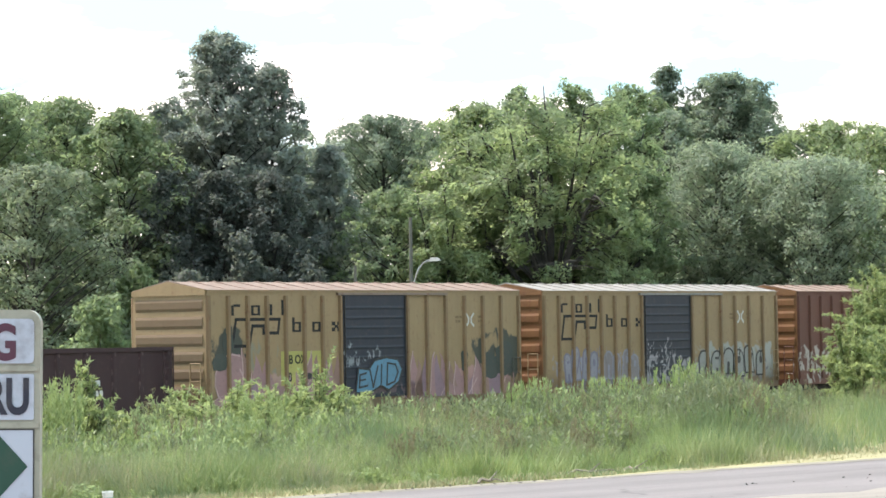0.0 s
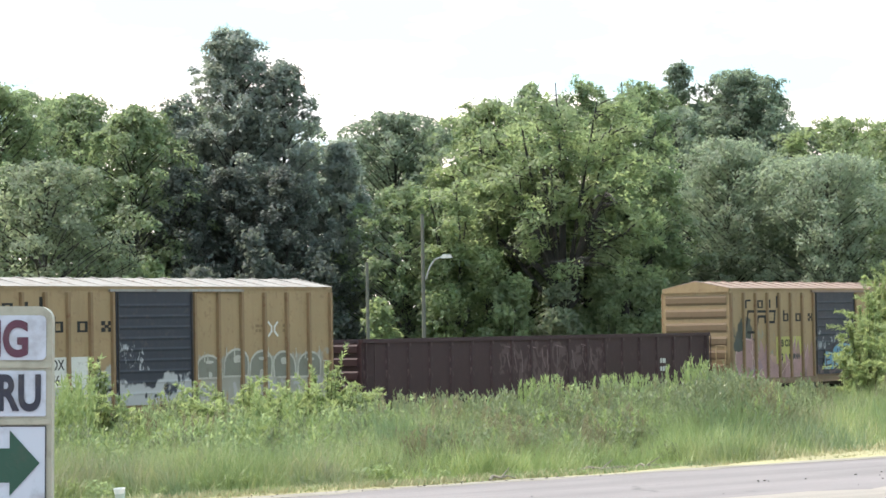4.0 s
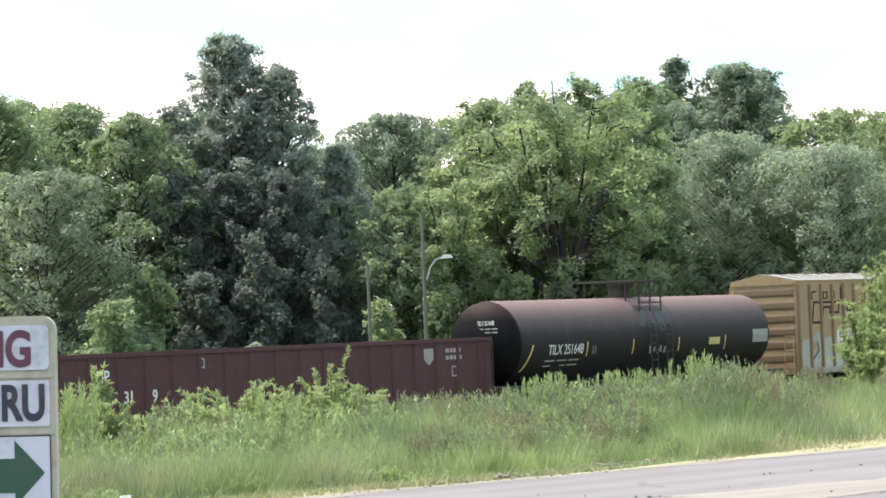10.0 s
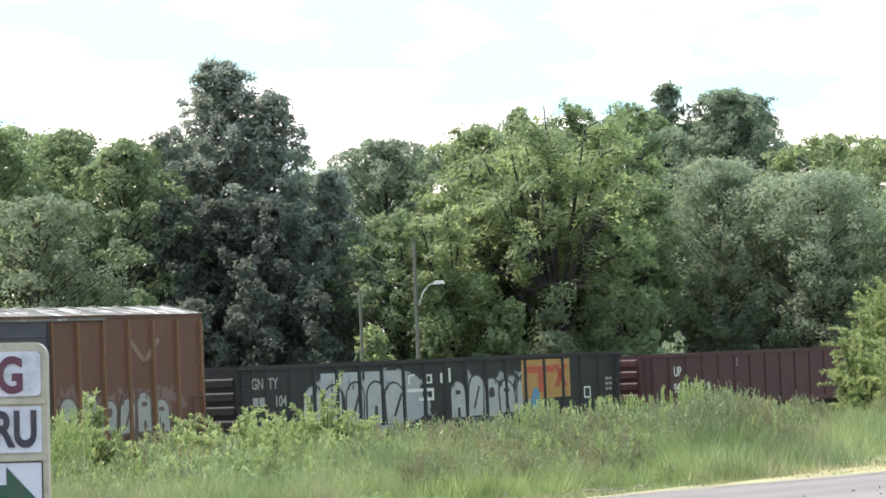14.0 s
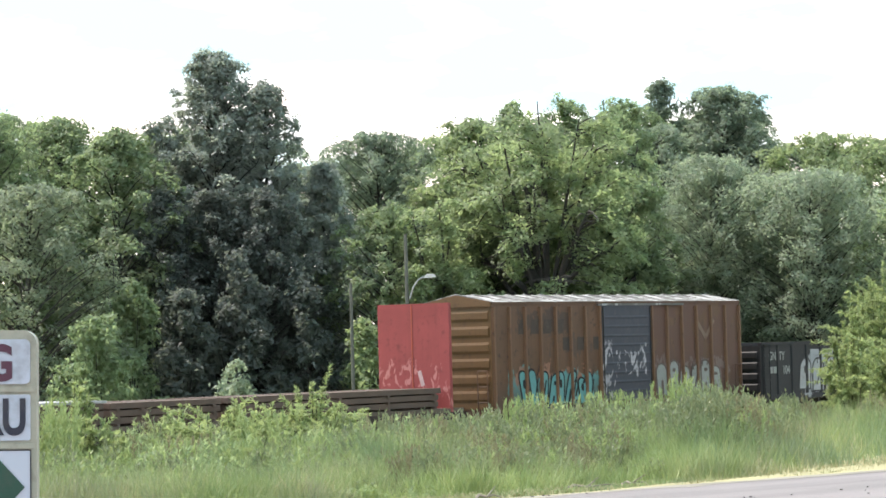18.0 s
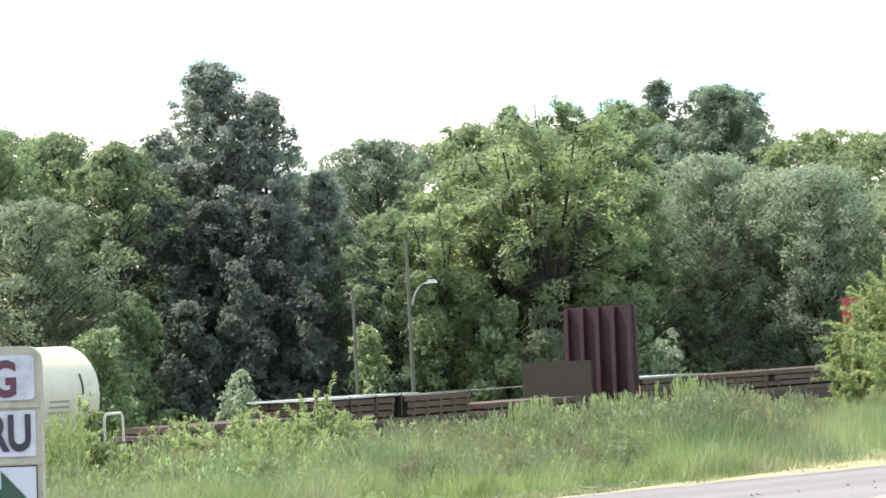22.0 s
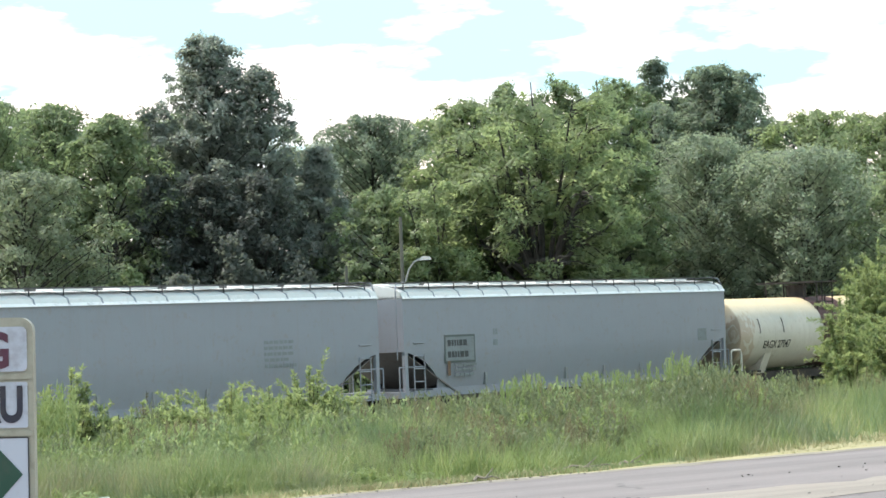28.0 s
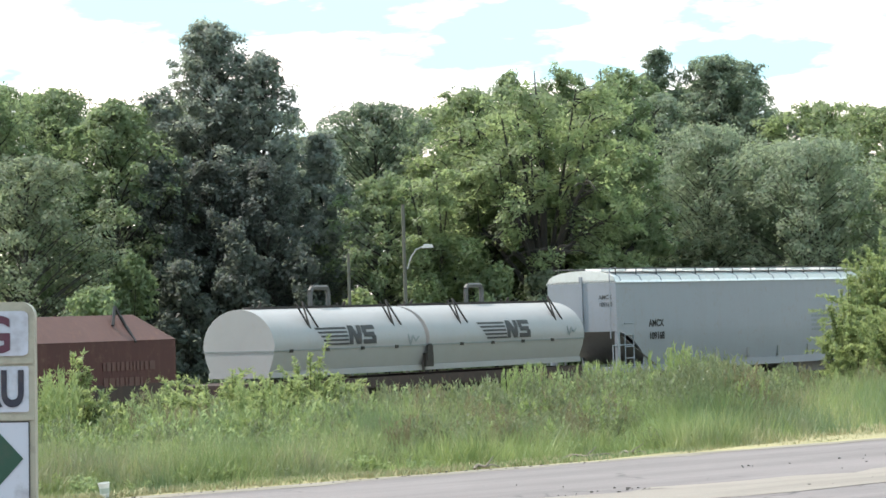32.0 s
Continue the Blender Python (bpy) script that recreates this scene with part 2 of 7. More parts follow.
def asphalt(name, base, seed):
    m, nt, b = nodes_of(name)
    v = coords(nt, loc=(seed, seed, 0))
    big = noise_node(nt, 0.35, 6, v, 0.6)
    col = mix_node(nt, big, tuple(c * 0.75 for c in base), tuple(c * 1.25 for c in base))
    fine = noise_node(nt, 60, 3, v)
    col = mix_node(nt, ramp_node(nt, fine, [(0.45, (0, 0, 0)), (0.7, (0.4,) * 3)]), col, tuple(c * 1.6 for c in base))
    vor = nt.nodes.new("ShaderNodeTexVoronoi")
    vor.feature = "DISTANCE_TO_EDGE"
    vor.inputs["Scale"].default_value = 0.45
    wob = nt.nodes.new("ShaderNodeVectorMath")
    wob.operation = "ADD"
    nz = nt.nodes.new("ShaderNodeTexNoise")
    nz.inputs["Scale"].default_value = 1.3
    nt.links.new(v, nz.inputs["Vector"])
    nt.links.new(v, wob.inputs[0])
    nt.links.new(nz.outputs["Color"], wob.inputs[1])
    nt.links.new(wob.outputs["Vector"], vor.inputs["Vector"])
    crack = ramp_node(nt, vor.outputs["Distance"], [(0.0, (0.75,) * 3), (0.02, (0, 0, 0))])
    gate = ramp_node(nt, noise_node(nt, 0.5, 3, coords(nt, loc=(seed + 7, 2, 0))), [(0.52, (0, 0, 0)), (0.6, (1, 1, 1))])
    col = mix_node(nt, math_node(nt, "MULTIPLY", crack, gate), col, (0.03, 0.03, 0.03))
    turn = nt.nodes.new("ShaderNodeVectorRotate")      # tyre-worn streaks drawn out along the road
    turn.rotation_type, turn.inputs["Angle"].default_value = "Z_AXIS", -math.atan2(0.652, 0.758)
    nt.links.new(v, turn.inputs["Vector"])
    slim = nt.nodes.new("ShaderNodeVectorMath")
    slim.operation, slim.inputs[1].default_value = "MULTIPLY", (0.16, 1.5, 1.0)
    nt.links.new(turn.outputs["Vector"], slim.inputs[0])
    streak = noise_node(nt, 1.0, 5, slim.outputs["Vector"], 0.62, 0.4)
    col = mix_node(nt, ramp_node(nt, streak, [(0.40, (0.4,) * 3), (0.52, (0, 0, 0))]), col, tuple(c * 0.66 for c in base))
    col = mix_node(nt, ramp_node(nt, streak, [(0.56, (0, 0, 0)), (0.68, (0.5,) * 3)]), col, tuple(c * 1.35 for c in base))
    nt.links.new(col, b.inputs["Base Color"])
    b.inputs["Roughness"].default_value = 0.85
    bump_node(nt, b, fine, 0.3, 0.006)
    return m


# ================= small building kit =================
class Shape:
    """Collects faces for one mesh."""

    def __init__(self):
        self.v, self.f, self.smooth = [], [], False

    def face(self, *pts):
        n = len(self.v)
        self.v += [tuple(p) for p in pts]
        self.f.append(tuple(range(n, n + len(pts))))
        return self

    def box(self, x0, x1, y0, y1, z0, z1):
        return self.prism([(x0, y0), (x1, y0), (x1, y1), (x0, y1)], z0, z1, "z")

    def prism(self, poly, a, b, axis):
        """A polygon pushed from a to b along an axis: (x, y) for z, (x, z) for y, (y, z) for x."""
        put = {"z": lambda p, h: (p[0], p[1], h), "y": lambda p, h: (p[0], h, p[1]), "x": lambda p, h: (h, p[0], p[1])}[axis]
        n, k = len(self.v), len(poly)
        self.v += [put(p, a) for p in poly] + [put(p, b) for p in poly]
        self.f += [tuple(n + i for i in range(k))[::-1], tuple(n + k + i for i in range(k))]
        self.f += [(n + i, n + (i + 1) % k, n + k + (i + 1) % k, n + k + i) for i in range(k)]
        return self

    def bar(self, p, q, r, sides=6, r2=None):
        """A round bar from p to q, tapered to r2."""
        p, q = Vector(p), Vector(q)
        d = (q - p).normalized()
        u = d.orthogonal().normalized()
        w = d.cross(u)
        n, r2 = len(self.v), r if r2 is None else r2
        for c, rad in ((p, r), (q, r2)):
            self.v += [tuple(c + (u * math.cos(a) + w * math.sin(a)) * rad) for a in (2 * math.pi * i / sides for i in range(sides))]
        self.f += [(n + i, n + (i + 1) % sides, n + sides + (i + 1) % sides, n + sides + i) for i in range(sides)]
        self.f += [tuple(range(n, n + sides))[::-1], tuple(range(n + sides, n + 2 * sides))]
        return self

    def soften(self):
        self.smooth = True
        return self

    def path(self, pts, r, sides=6):
        for p, q in zip(pts, pts[1:]):
            self.bar(p, q, r, sides)
        return self

    def lathe(self, prof, sides, cy, cz):
        """(x, radius) profile turned about the x axis through (cy, cz)."""
        n = len(self.v)
        for x, r in prof:
            self.v += [(x, cy + r * math.cos(2 * math.pi * i / sides), cz + r * math.sin(2 * math.pi * i / sides)) for i in range(sides)]
        for j in range(len(prof) - 1):
            o = n + j * sides
            self.f += [(o + i, o + sides + i, o + sides + (i + 1) % sides, o + (i + 1) % sides) for i in range(sides)]
        self.smooth = True
        return self

    def mesh(self, name, material):
        me = bpy.data.meshes.new(name)
        me.from_pydata(self.v, [], self.f)
        bm = bmesh.new()
        bm.from_mesh(me)
        if not self.smooth:
            bmesh.ops.recalc_face_normals(bm, faces=bm.faces)
        bm.to_mesh(me)
        bm.free()
        if self.smooth:
            me.shade_smooth()
            me.set_sharp_from_angle(angle=radians(38))
        me.materials.append(material)
        return me


def part(name, shape, material, parent, label=""):
    """One mesh object under a thing or a part."""
    ob = new(name, shape.mesh(name, material) if isinstance(shape, Shape) else shape)
    ob.parent = parent
    return tagged(ob, label)


def thing(name, label, category, group="", m=None, kind=""):
    ob = new(name)
    if m is not None:
        ob.matrix_basis = m
    return tagged(ob, label, category, group, kind)


def solid(name, shape, material, label, category="", kind="", group=""):
    return tagged(new(name, shape.mesh(name, material)), label, category, group, kind)


def text_mesh(words, height, depth=0.004, squeeze=1.0, bold=0.0, align="LEFT"):
    cu = bpy.data.curves.new("words", "FONT")
    cu.body, cu.size, cu.extrude, cu.offset, cu.align_x = words, height / 0.69, depth, bold, align
    tmp = new("words", cu)
    me = bpy.data.meshes.new_from_object(tmp.evaluated_get(bpy.context.evaluated_depsgraph_get()))
    bpy.data.objects.remove(tmp)
    me.transform(Matrix.Diagonal((squeeze, 1, 1, 1)))
    return me


# ================= the plan =================
THETA = 52.573                                            # the track's heading, degrees from +x
TV = Vector((math.cos(radians(THETA)), math.sin(radians(THETA)), 0))   # along the track, the way the train runs
NV = Vector((-TV.y, TV.x, 0))                             # across it, away from the camera
TRACK = Vector((0, 91.32, 0))                             # a point on the cars' near faces
EDGE, TE, NE = Vector((-0.1, 33.9, 0)), Vector((0.758, 0.652, 0)), Vector((-0.652, 0.758, 0))  # far edge of the road
ROAD_Z, BED_Z = 1.2, -0.45
HORIZON = 588.5


def land(x, y):
    """Height of the ground: the road and lot are flat, the verge falls gently to the railway."""
    e = (x - EDGE.x) * NE.x + (y - EDGE.y) * NE.y
    g = -4.5 - ((x - TRACK.x) * NV.x + (y - TRACK.y) * NV.y)
    e, g = np.maximum(e - 0.4, 0), np.maximum(g, 0)
    k = e / np.maximum(e + g, 1e-6)
    k = np.where(e <= 0, 0, np.where(g <= 0, 1, k))
    s = (x - EDGE.x) * TE.x + (y - EDGE.y) * TE.y
    return ROAD_Z + (BED_Z - ROAD_Z) * k ** (0.9 + 0.45 * np.clip((s - 6) / 8, 0, 1)) - np.where(e <= 0, 0.03, 0)


def spot(px, d):
    """The place d metres ahead on the line that leaves the eye at px (the level view at the start)."""
    return (px - 784.0) / 4900.0 * d, d


def level(px, py, d):
    return EYE.z + (HORIZON - 0.01746 * (px - 784) - py) / 4900.0 * d


def np_mesh(name, verts, faces, material, smooth=False):
    """A mesh from numpy arrays; faces is a list of (n, k) index arrays."""
    me = bpy.data.meshes.new(name)
    me.vertices.add(len(verts))
    me.vertices.foreach_set("co", np.asarray(verts, np.float32).ravel())
    loops = np.concatenate([f.ravel() for f in faces]).astype(np.int32)
    sizes = np.concatenate([np.full(len(f), f.shape[1]) for f in faces]).astype(np.int32)
    me.loops.add(len(loops))
    me.loops.foreach_set("vertex_index", loops)
    me.polygons.add(len(sizes))
    me.polygons.foreach_set("loop_start", np.concatenate([[0], np.cumsum(sizes)[:-1]]).astype(np.int32))
    me.polygons.foreach_set("loop_total", sizes)
    me.update(calc_edges=True)
    me.validate()
    me.materials.append(material)
    return me


# ---- ground, road, lot ----
def graded(inner, step, outer):
    a = list(np.arange(-inner, inner + 0.01, step))
    return np.array([-v for v in outer[::-1]] + a + list(outer))


gx = graded(60, 3, [80, 110, 150, 220, 350, 600, 1000, 1800])
gy = np.concatenate([[-1800, -800, -300, -120, -50], np.arange(-20, 150.1, 2.5), [165, 190, 230, 300, 450, 700, 1100, 1800]])
GX, GY = np.meshgrid(gx, gy)
GZ = land(GX, GY)
idx = np.arange(GX.size).reshape(GX.shape)
quads = np.stack([idx[:-1, :-1], idx[:-1, 1:], idx[1:, 1:], idx[1:, :-1]], -1).reshape(-1, 4)
tagged(new("ground", np_mesh("ground", np.stack([GX, GY, GZ], -1).reshape(-1, 3), [quads], ground_material())),
       "weedy grass field falling gently to the railway", "ground", kind="structure")


def strip(name, e0, e1, z, material, label, s0=-140.0, s1=140.0, wobble=0.0, seed=1, drop=0.12):
    """A ribbon of paving along the road, between e0 and e1 across it, with ragged rims and a real edge."""
    rng = np.random.RandomState(seed)
    s = np.arange(s0, s1 + 0.1, 0.7)
    a = e0 + wobble * rng.normal(0, 1, len(s))
    b = e1 + wobble * rng.normal(0, 1, len(s))
    sh = Shape()
    pa = [EDGE + TE * float(q) + NE * float(o) for q, o in zip(s, a)]
    pb = [EDGE + TE * float(q) + NE * float(o) for q, o in zip(s, b)]
    n = len(s)
    sh.v = [(p.x, p.y, z) for p in pa] + [(p.x, p.y, z) for p in pb] + [(p.x, p.y, z - drop) for p in pb]
    sh.f = [(i, i + 1, n + i + 1, n + i) for i in range(n - 1)] + [(n + i, n + i + 1, 2 * n + i + 1, 2 * n + i) for i in range(n - 1)]
    return solid(name, sh, material, label, "road", kind="structure")


strip("road", -60.0, 0.15, ROAD_Z, asphalt("road_asphalt", (0.150, 0.133, 0.134), 1), "worn grey asphalt road and lot with cracks and a ragged edge", wobble=0.07, seed=2)
strip("pavement", -6.35, -4.65, ROAD_Z + 0.005, asphalt("apron_concrete", (0.192, 0.170, 0.150), 5), "pale worn concrete strip between road and lot", wobble=0.14, seed=3, drop=0.004)
strip("road_edge", -0.22, 0.12, ROAD_Z + 0.004, plain("pale_road_dust", (0.22, 0.20, 0.165), 0.95, 0, 0.45, 3, 0.5, (0.13, 0.125, 0.09)), "pale dusty edge of the worn road", wobble=0.06, seed=6, drop=0.003)
# sandy straw verge that widens along the road
def verge_width(s):
    return 0.5 + min(11.0, 0.22 * max(0.0, s - 4) ** 1.5)


vg, n_ = Shape(), 6
vs_ = [-45 + 1.5 * i for i in range(94)]
rngv = random.Random(12)
for s_ in vs_:
    wide = verge_width(s_) * rngv.uniform(0.75, 1.2)
    for k in range(n_):
        g = EDGE + TE * s_ + NE * (0.02 + wide * k / (n_ - 1))
        vg.v.append((g.x, g.y, float(land(np.array(g.x), np.array(g.y))) + (0.02 if k < n_ - 1 else -0.03)))
vg.f = [(a * n_ + k, (a + 1) * n_ + k, (a + 1) * n_ + k + 1, a * n_ + k + 1) for a in range(len(vs_) - 1) for k in range(n_ - 1)]
solid("verge", vg, plain("sandy_straw_soil", (0.30, 0.275, 0.15), 0.95, 0, 0.35, 3, 0.6, (0.17, 0.19, 0.07)), "pale sandy verge with dry straw along the road", "verge", kind="structure")
# ---- railway: ballast, ties, rails ----
def along(s, off, z):
    p = TRACK + TV * s + NV * (off + 1.5)
    return (p.x, p.y, z)


bal = Shape()
for s in range(-90, 170, 10):
    prof = [(-2.9, BED_Z - 0.1), (-1.7, -0.2), (1.7, -0.2), (2.9, BED_Z - 0.1)]
    for (a, za), (b, zb) in zip(prof, prof[1:]):
        bal.face(along(s, a, za), along(s + 10, a, za), along(s + 10, b, zb), along(s, b, zb))
solid("ballast", bal, plain("ballast_stone", (0.24, 0.22, 0.20), 0.95, 0, 0.4, 30, 0.8), "grey crushed-stone railway ballast", "ballast", kind="structure")
ties = Shape()
for i in range(-120, 280):
    s = i * 0.55
    c = [along(s - 0.11, -1.28, 0), along(s + 0.11, -1.28, 0), along(s + 0.11, 1.28, 0), along(s - 0.11, 1.28, 0)]
    ties.prism([(p[0], p[1]) for p in c], -0.3, -0.17, "z")
solid("railway_ties", ties, plain("creosoted_wood", (0.07, 0.055, 0.045), 0.9, 0, 0.4, 8, 0.4), "dark creosoted wooden railway ties", "ties", kind="stuff")
for off in (-0.7535, 0.7535):
    r = Shape()
    sect = [(-0.07, -0.17), (0.07, -0.17), (0.07, -0.15), (0.012, -0.13), (0.012, -0.04), (0.035, -0.03), (0.035, 0.0), (-0.035, 0.0), (-0.035, -0.03), (-0.012, -0.04), (-0.012, -0.13), (-0.07, -0.15)]
    k = len(sect)
    r.v = [along(-85, off + a, z) for a, z in sect] + [along(165, off + a, z) for a, z in sect]
    r.f = [(i, (i + 1) % k, k + (i + 1) % k, k + i) for i in range(k)]
    solid("rail", r, plain("rail_steel", (0.22, 0.16, 0.13), 0.45, 0.7, 0.3, 6, 0.2), "rusty steel rail with a worn bright head", "rail", kind="structure")


# ================= plants =================
def leaf_cloud(centres, rng, size, facing=None, stray=0.55, slim=0.5):
    """Pointed leaves about the given places: vertices and triangles. facing: the way each leaf's spray is turned."""
    n = len(centres)
    nor = rng.normal(0, 1, (n, 3))
    if facing is not None:
        nor = facing + nor * stray
    nor /= np.linalg.norm(nor, axis=1)[:, None]
    a = np.cross(nor, rng.normal(0, 1, (n, 3)))
    a /= np.linalg.norm(a, axis=1)[:, None]
    b = np.cross(nor, a)
    ln = size * rng.uniform(0.6, 1.35, (n, 1))
    v = np.stack([centres - a * ln * 0.45 + b * ln * slim * 0.5, centres - a * ln * 0.45 - b * ln * slim * 0.5, centres + a * ln * 0.55], 1).reshape(-1, 3)
    return v, np.arange(3 * n).reshape(n, 3)


def crown_points(rng, lobes, n, per=60, spread=0.36, flat=0.55, stray=0.1):
    """Leaf places and their facing: domed sprays on the outer skin of overlapping lobes, with gaps between them and a few stray shoots past the skin."""
    c = np.array([l[:3] for l in lobes])
    r = np.array([l[3] for l in lobes])
    k = max(8, n // per)
    which = rng.choice(len(c), k, p=(r ** 2) / (r ** 2).sum())
    d = rng.normal(0, 1, (k, 3)) + np.array([0, 0, 0.25])
    d /= np.linalg.norm(d, axis=1)[:, None]
    out_ = rng.uniform(0, 1, k) < stray
    rad = r[which] * np.where(out_, rng.uniform(1.05, 1.3, k), np.clip(1.0 - np.abs(rng.normal(0, 0.2, k)), 0.3, 1.0))
    sprays = c[which] + d * rad[:, None] * np.array([1, 1, 0.95])
    face = d * 0.8 + np.array([0, 0, 0.75]) + rng.normal(0, 0.35, (k, 3))
    face /= np.linalg.norm(face, axis=1)[:, None]
    out = np.repeat(sprays, per, 0)
    s = np.repeat(spread * rng.uniform(0.5, 1.4, k) * np.where(out_, 0.55, 1.0), per)[:, None]
    off = np.clip(rng.normal(0, 1, out.shape), -1.7, 1.7) * s
    fr = np.repeat(face, per, 0)
    off -= fr * (off * fr).sum(1)[:, None] * flat
    off -= fr * (off ** 2).sum(1)[:, None] * 0.35 / s
    return out + off, fr + off * 0.5 / s


# how each kind of crown grows: twigs' upward pull, spray size, flatness, stretch along the twig, droop, leaf slimness
HABIT = {
    "dark": (0.35, 0.33, 0.45, 1.0, 0.15, 0.62), "murk": (0.2, 0.36, 0.4, 1.0, 0.2, 0.6), "cool": (0.75, 0.27, 0.6, 1.7, 0.1, 0.5), "mid": (0.25, 0.34, 0.62, 1.2, 0.3, 0.55),
    "bright": (0.15, 0.34, 0.72, 1.3, 0.35, 0.5), "grey": (0.3, 0.36, 0.4, 1.6, 0.5, 0.50), "bough": (-0.25, 0.34, 0.5, 1.7, 1.0, 0.30), "deep": (0.2, 0.36, 0.5, 1.1, 0.3, 0.55),
}


def tree(name, label, px, top, d, half, kind, n, seed, base=0.3, leaf=0.24, point=0.0, trunk=0.2, skirt=1.5, group="trees behind the railway"):
    """A tree with its top at the given height on the line px; half: half the crown's width near the top, in 1/4900 of the distance; skirt: how much wider it grows below.
    Limbs climb from the trunk to the crown's skin, twigs leave them, and leaf sprays sit along the twigs with gaps between."""
    rng = np.random.RandomState(seed)
    x, y = spot(px, d)
    z0 = float(land(np.array(x), np.array(y)))
    h, R = level(px, top, d) - z0, half / 4900.0 * d
    pull, spread, flat_, stretch, sag, slim = HABIT[kind]
    per = 28
    sprays = max(90, int(n * (1.6 if kind == "grey" else 1.3) / per))
    twigs = max(3, int(round(sprays / 3 / 230)))
    limbs = max(10, int(round(sprays / 3 / twigs)))
    root = thing(name, label, "tree", group, pose(x, y, z0))
    wood = Shape()
    r0, lean = max(0.12, trunk), rng.normal(0, 0.006, 2)
    stem = lambda z: np.array([lean[0] * z + 0.05 * math.sin(z * 0.9 + seed), lean[1] * z, z])
    for i in range(7):
        za, zb = h * 0.93 * i / 7, h * 0.93 * (i + 1) / 7
        wood.bar(stem(za), stem(zb), r0 * (1 - 0.9 * i / 7), 7, r0 * (1 - 0.9 * (i + 1) / 7))
    spr, face, way = [], [], []
    for i in range(limbs):
        u = ((i + 0.5) / limbs) ** (0.6 + 0.35 * min(1.0, 2 * point))
        prof = (skirt + (1 - skirt) * min(1, u / 0.8)) * min(1.0, 0.6 + u / 0.25)
        u0 = 0.7 - 0.42 * point          # where the crown begins to close
        if u > u0:
            prof *= math.sqrt(max(0.01, 1 - ((u - u0) / (1.01 - u0)) ** 2)) * (1 - point * max(0.0, u - 0.7) * 1.6)
        az = i * 2.399 + rng.uniform(-0.45, 0.45)
        rad = R * prof * (rng.uniform(0.75, 1.05) if i % 4 else rng.uniform(0.35, 0.7))
        zt = h * (base + (1 - base) * u) - 0.05 * h * rng.uniform(0, 1) * min(1.0, 3 * (1 - u))
        tip = np.array([math.cos(az) * rad, math.sin(az) * rad, zt]) + stem(zt) * np.array([1, 1, 0])
        start = stem(max(h * base * 0.5 * rng.uniform(0.6, 1.0), min(zt - 0.6 * rad - 0.25, h * 0.95)))
        bend = start * 0.5 + tip * 0.5 + np.array([0, 0, 0.1 * rad]) + rng.normal(0, 0.06 * R, 3)
        k = [(1 - w) ** 2 * start + 2 * w * (1 - w) * bend + w ** 2 * tip for w in (0, 0.35, 0.7, 1)]
        r = r0 * (0.42 - 0.25 * u) * (0.55 if kind in ("grey", "cool") else 1.0)
        for j in range(3):
            wood.bar(k[j], k[j + 1], r * (1 - 0.3 * j), 4, r * (1 - 0.3 * (j + 1)) + 0.004)
        out = np.array([math.cos(az), math.sin(az), 0.0])
        for j in range(twigs):
            w = 1.0 if j == 0 else rng.uniform(0.25, 1.0)
            s_ = (1 - w) ** 2 * start + 2 * w * (1 - w) * bend + w ** 2 * tip
            g = rng.normal(0, 0.62, 3) * np.array([1, 1, 0.6]) + out * (0.75 - 0.55 * u) + np.array([0, 0, pull + 0.55 * u ** 3])
            g /= np.linalg.norm(g)
            ln = R * rng.uniform(0.12, 0.46) * (1.0 if j else 0.7) * min(1.0, 0.3 + 0.75 * prof)
            e = s_ + g * ln
            e[2] = min(e[2], h * 0.95 + (e[2] - h * 0.95) * 0.45, h * 1.02)
            if twigs < 9 or j % 2 == 0:
                wood.bar(s_, e, r * 0.28 + 0.006, 3, 0.004)
            for q in (0.3, 0.65, 1.0):
                spr.append(s_ + (e - s_) * q + rng.normal(0, 0.08, 3))
                face.append(np.array([0, 0, 1.0]) + (g + out) * 0.3 + rng.normal(0, 0.28, 3))
                way.append(g)
    part("trunk", wood, BARK, root)
    spr, face, way = np.array(spr), np.array(face), np.array(way)
    face /= np.linalg.norm(face, axis=1)[:, None]
    spread *= 0.54 * min(1.6, 0.6 + 0.4 * R / 2.4) * (leaf / 0.24) ** 0.8
    o, fr, wy = np.repeat(spr, per, 0), np.repeat(face, per, 0), np.repeat(way, per, 0)
    s_ = np.repeat(spread * rng.uniform(0.6, 1.4, len(spr)), per)[:, None]
    off = np.clip(rng.normal(0, 1, o.shape), -1.5, 1.5)
    off += wy * (off * wy).sum(1)[:, None] * (stretch - 1)
    off -= fr * (off * fr).sum(1)[:, None] * flat_
    sunk = fr * (off ** 2).sum(1)[:, None] * 0.16
    pts = o + (off - sunk) * s_
    pts[:, 2] -= sag * rng.exponential(0.12, len(pts))
    ok = pts[:, 2] > 0.3
    v, f = leaf_cloud(pts[ok], rng, leaf * 0.72, (fr + off * 0.35)[ok], 0.45, slim)
    part("crown", np_mesh("crown", v, [f], LEAF[kind]), None, root)
    return root


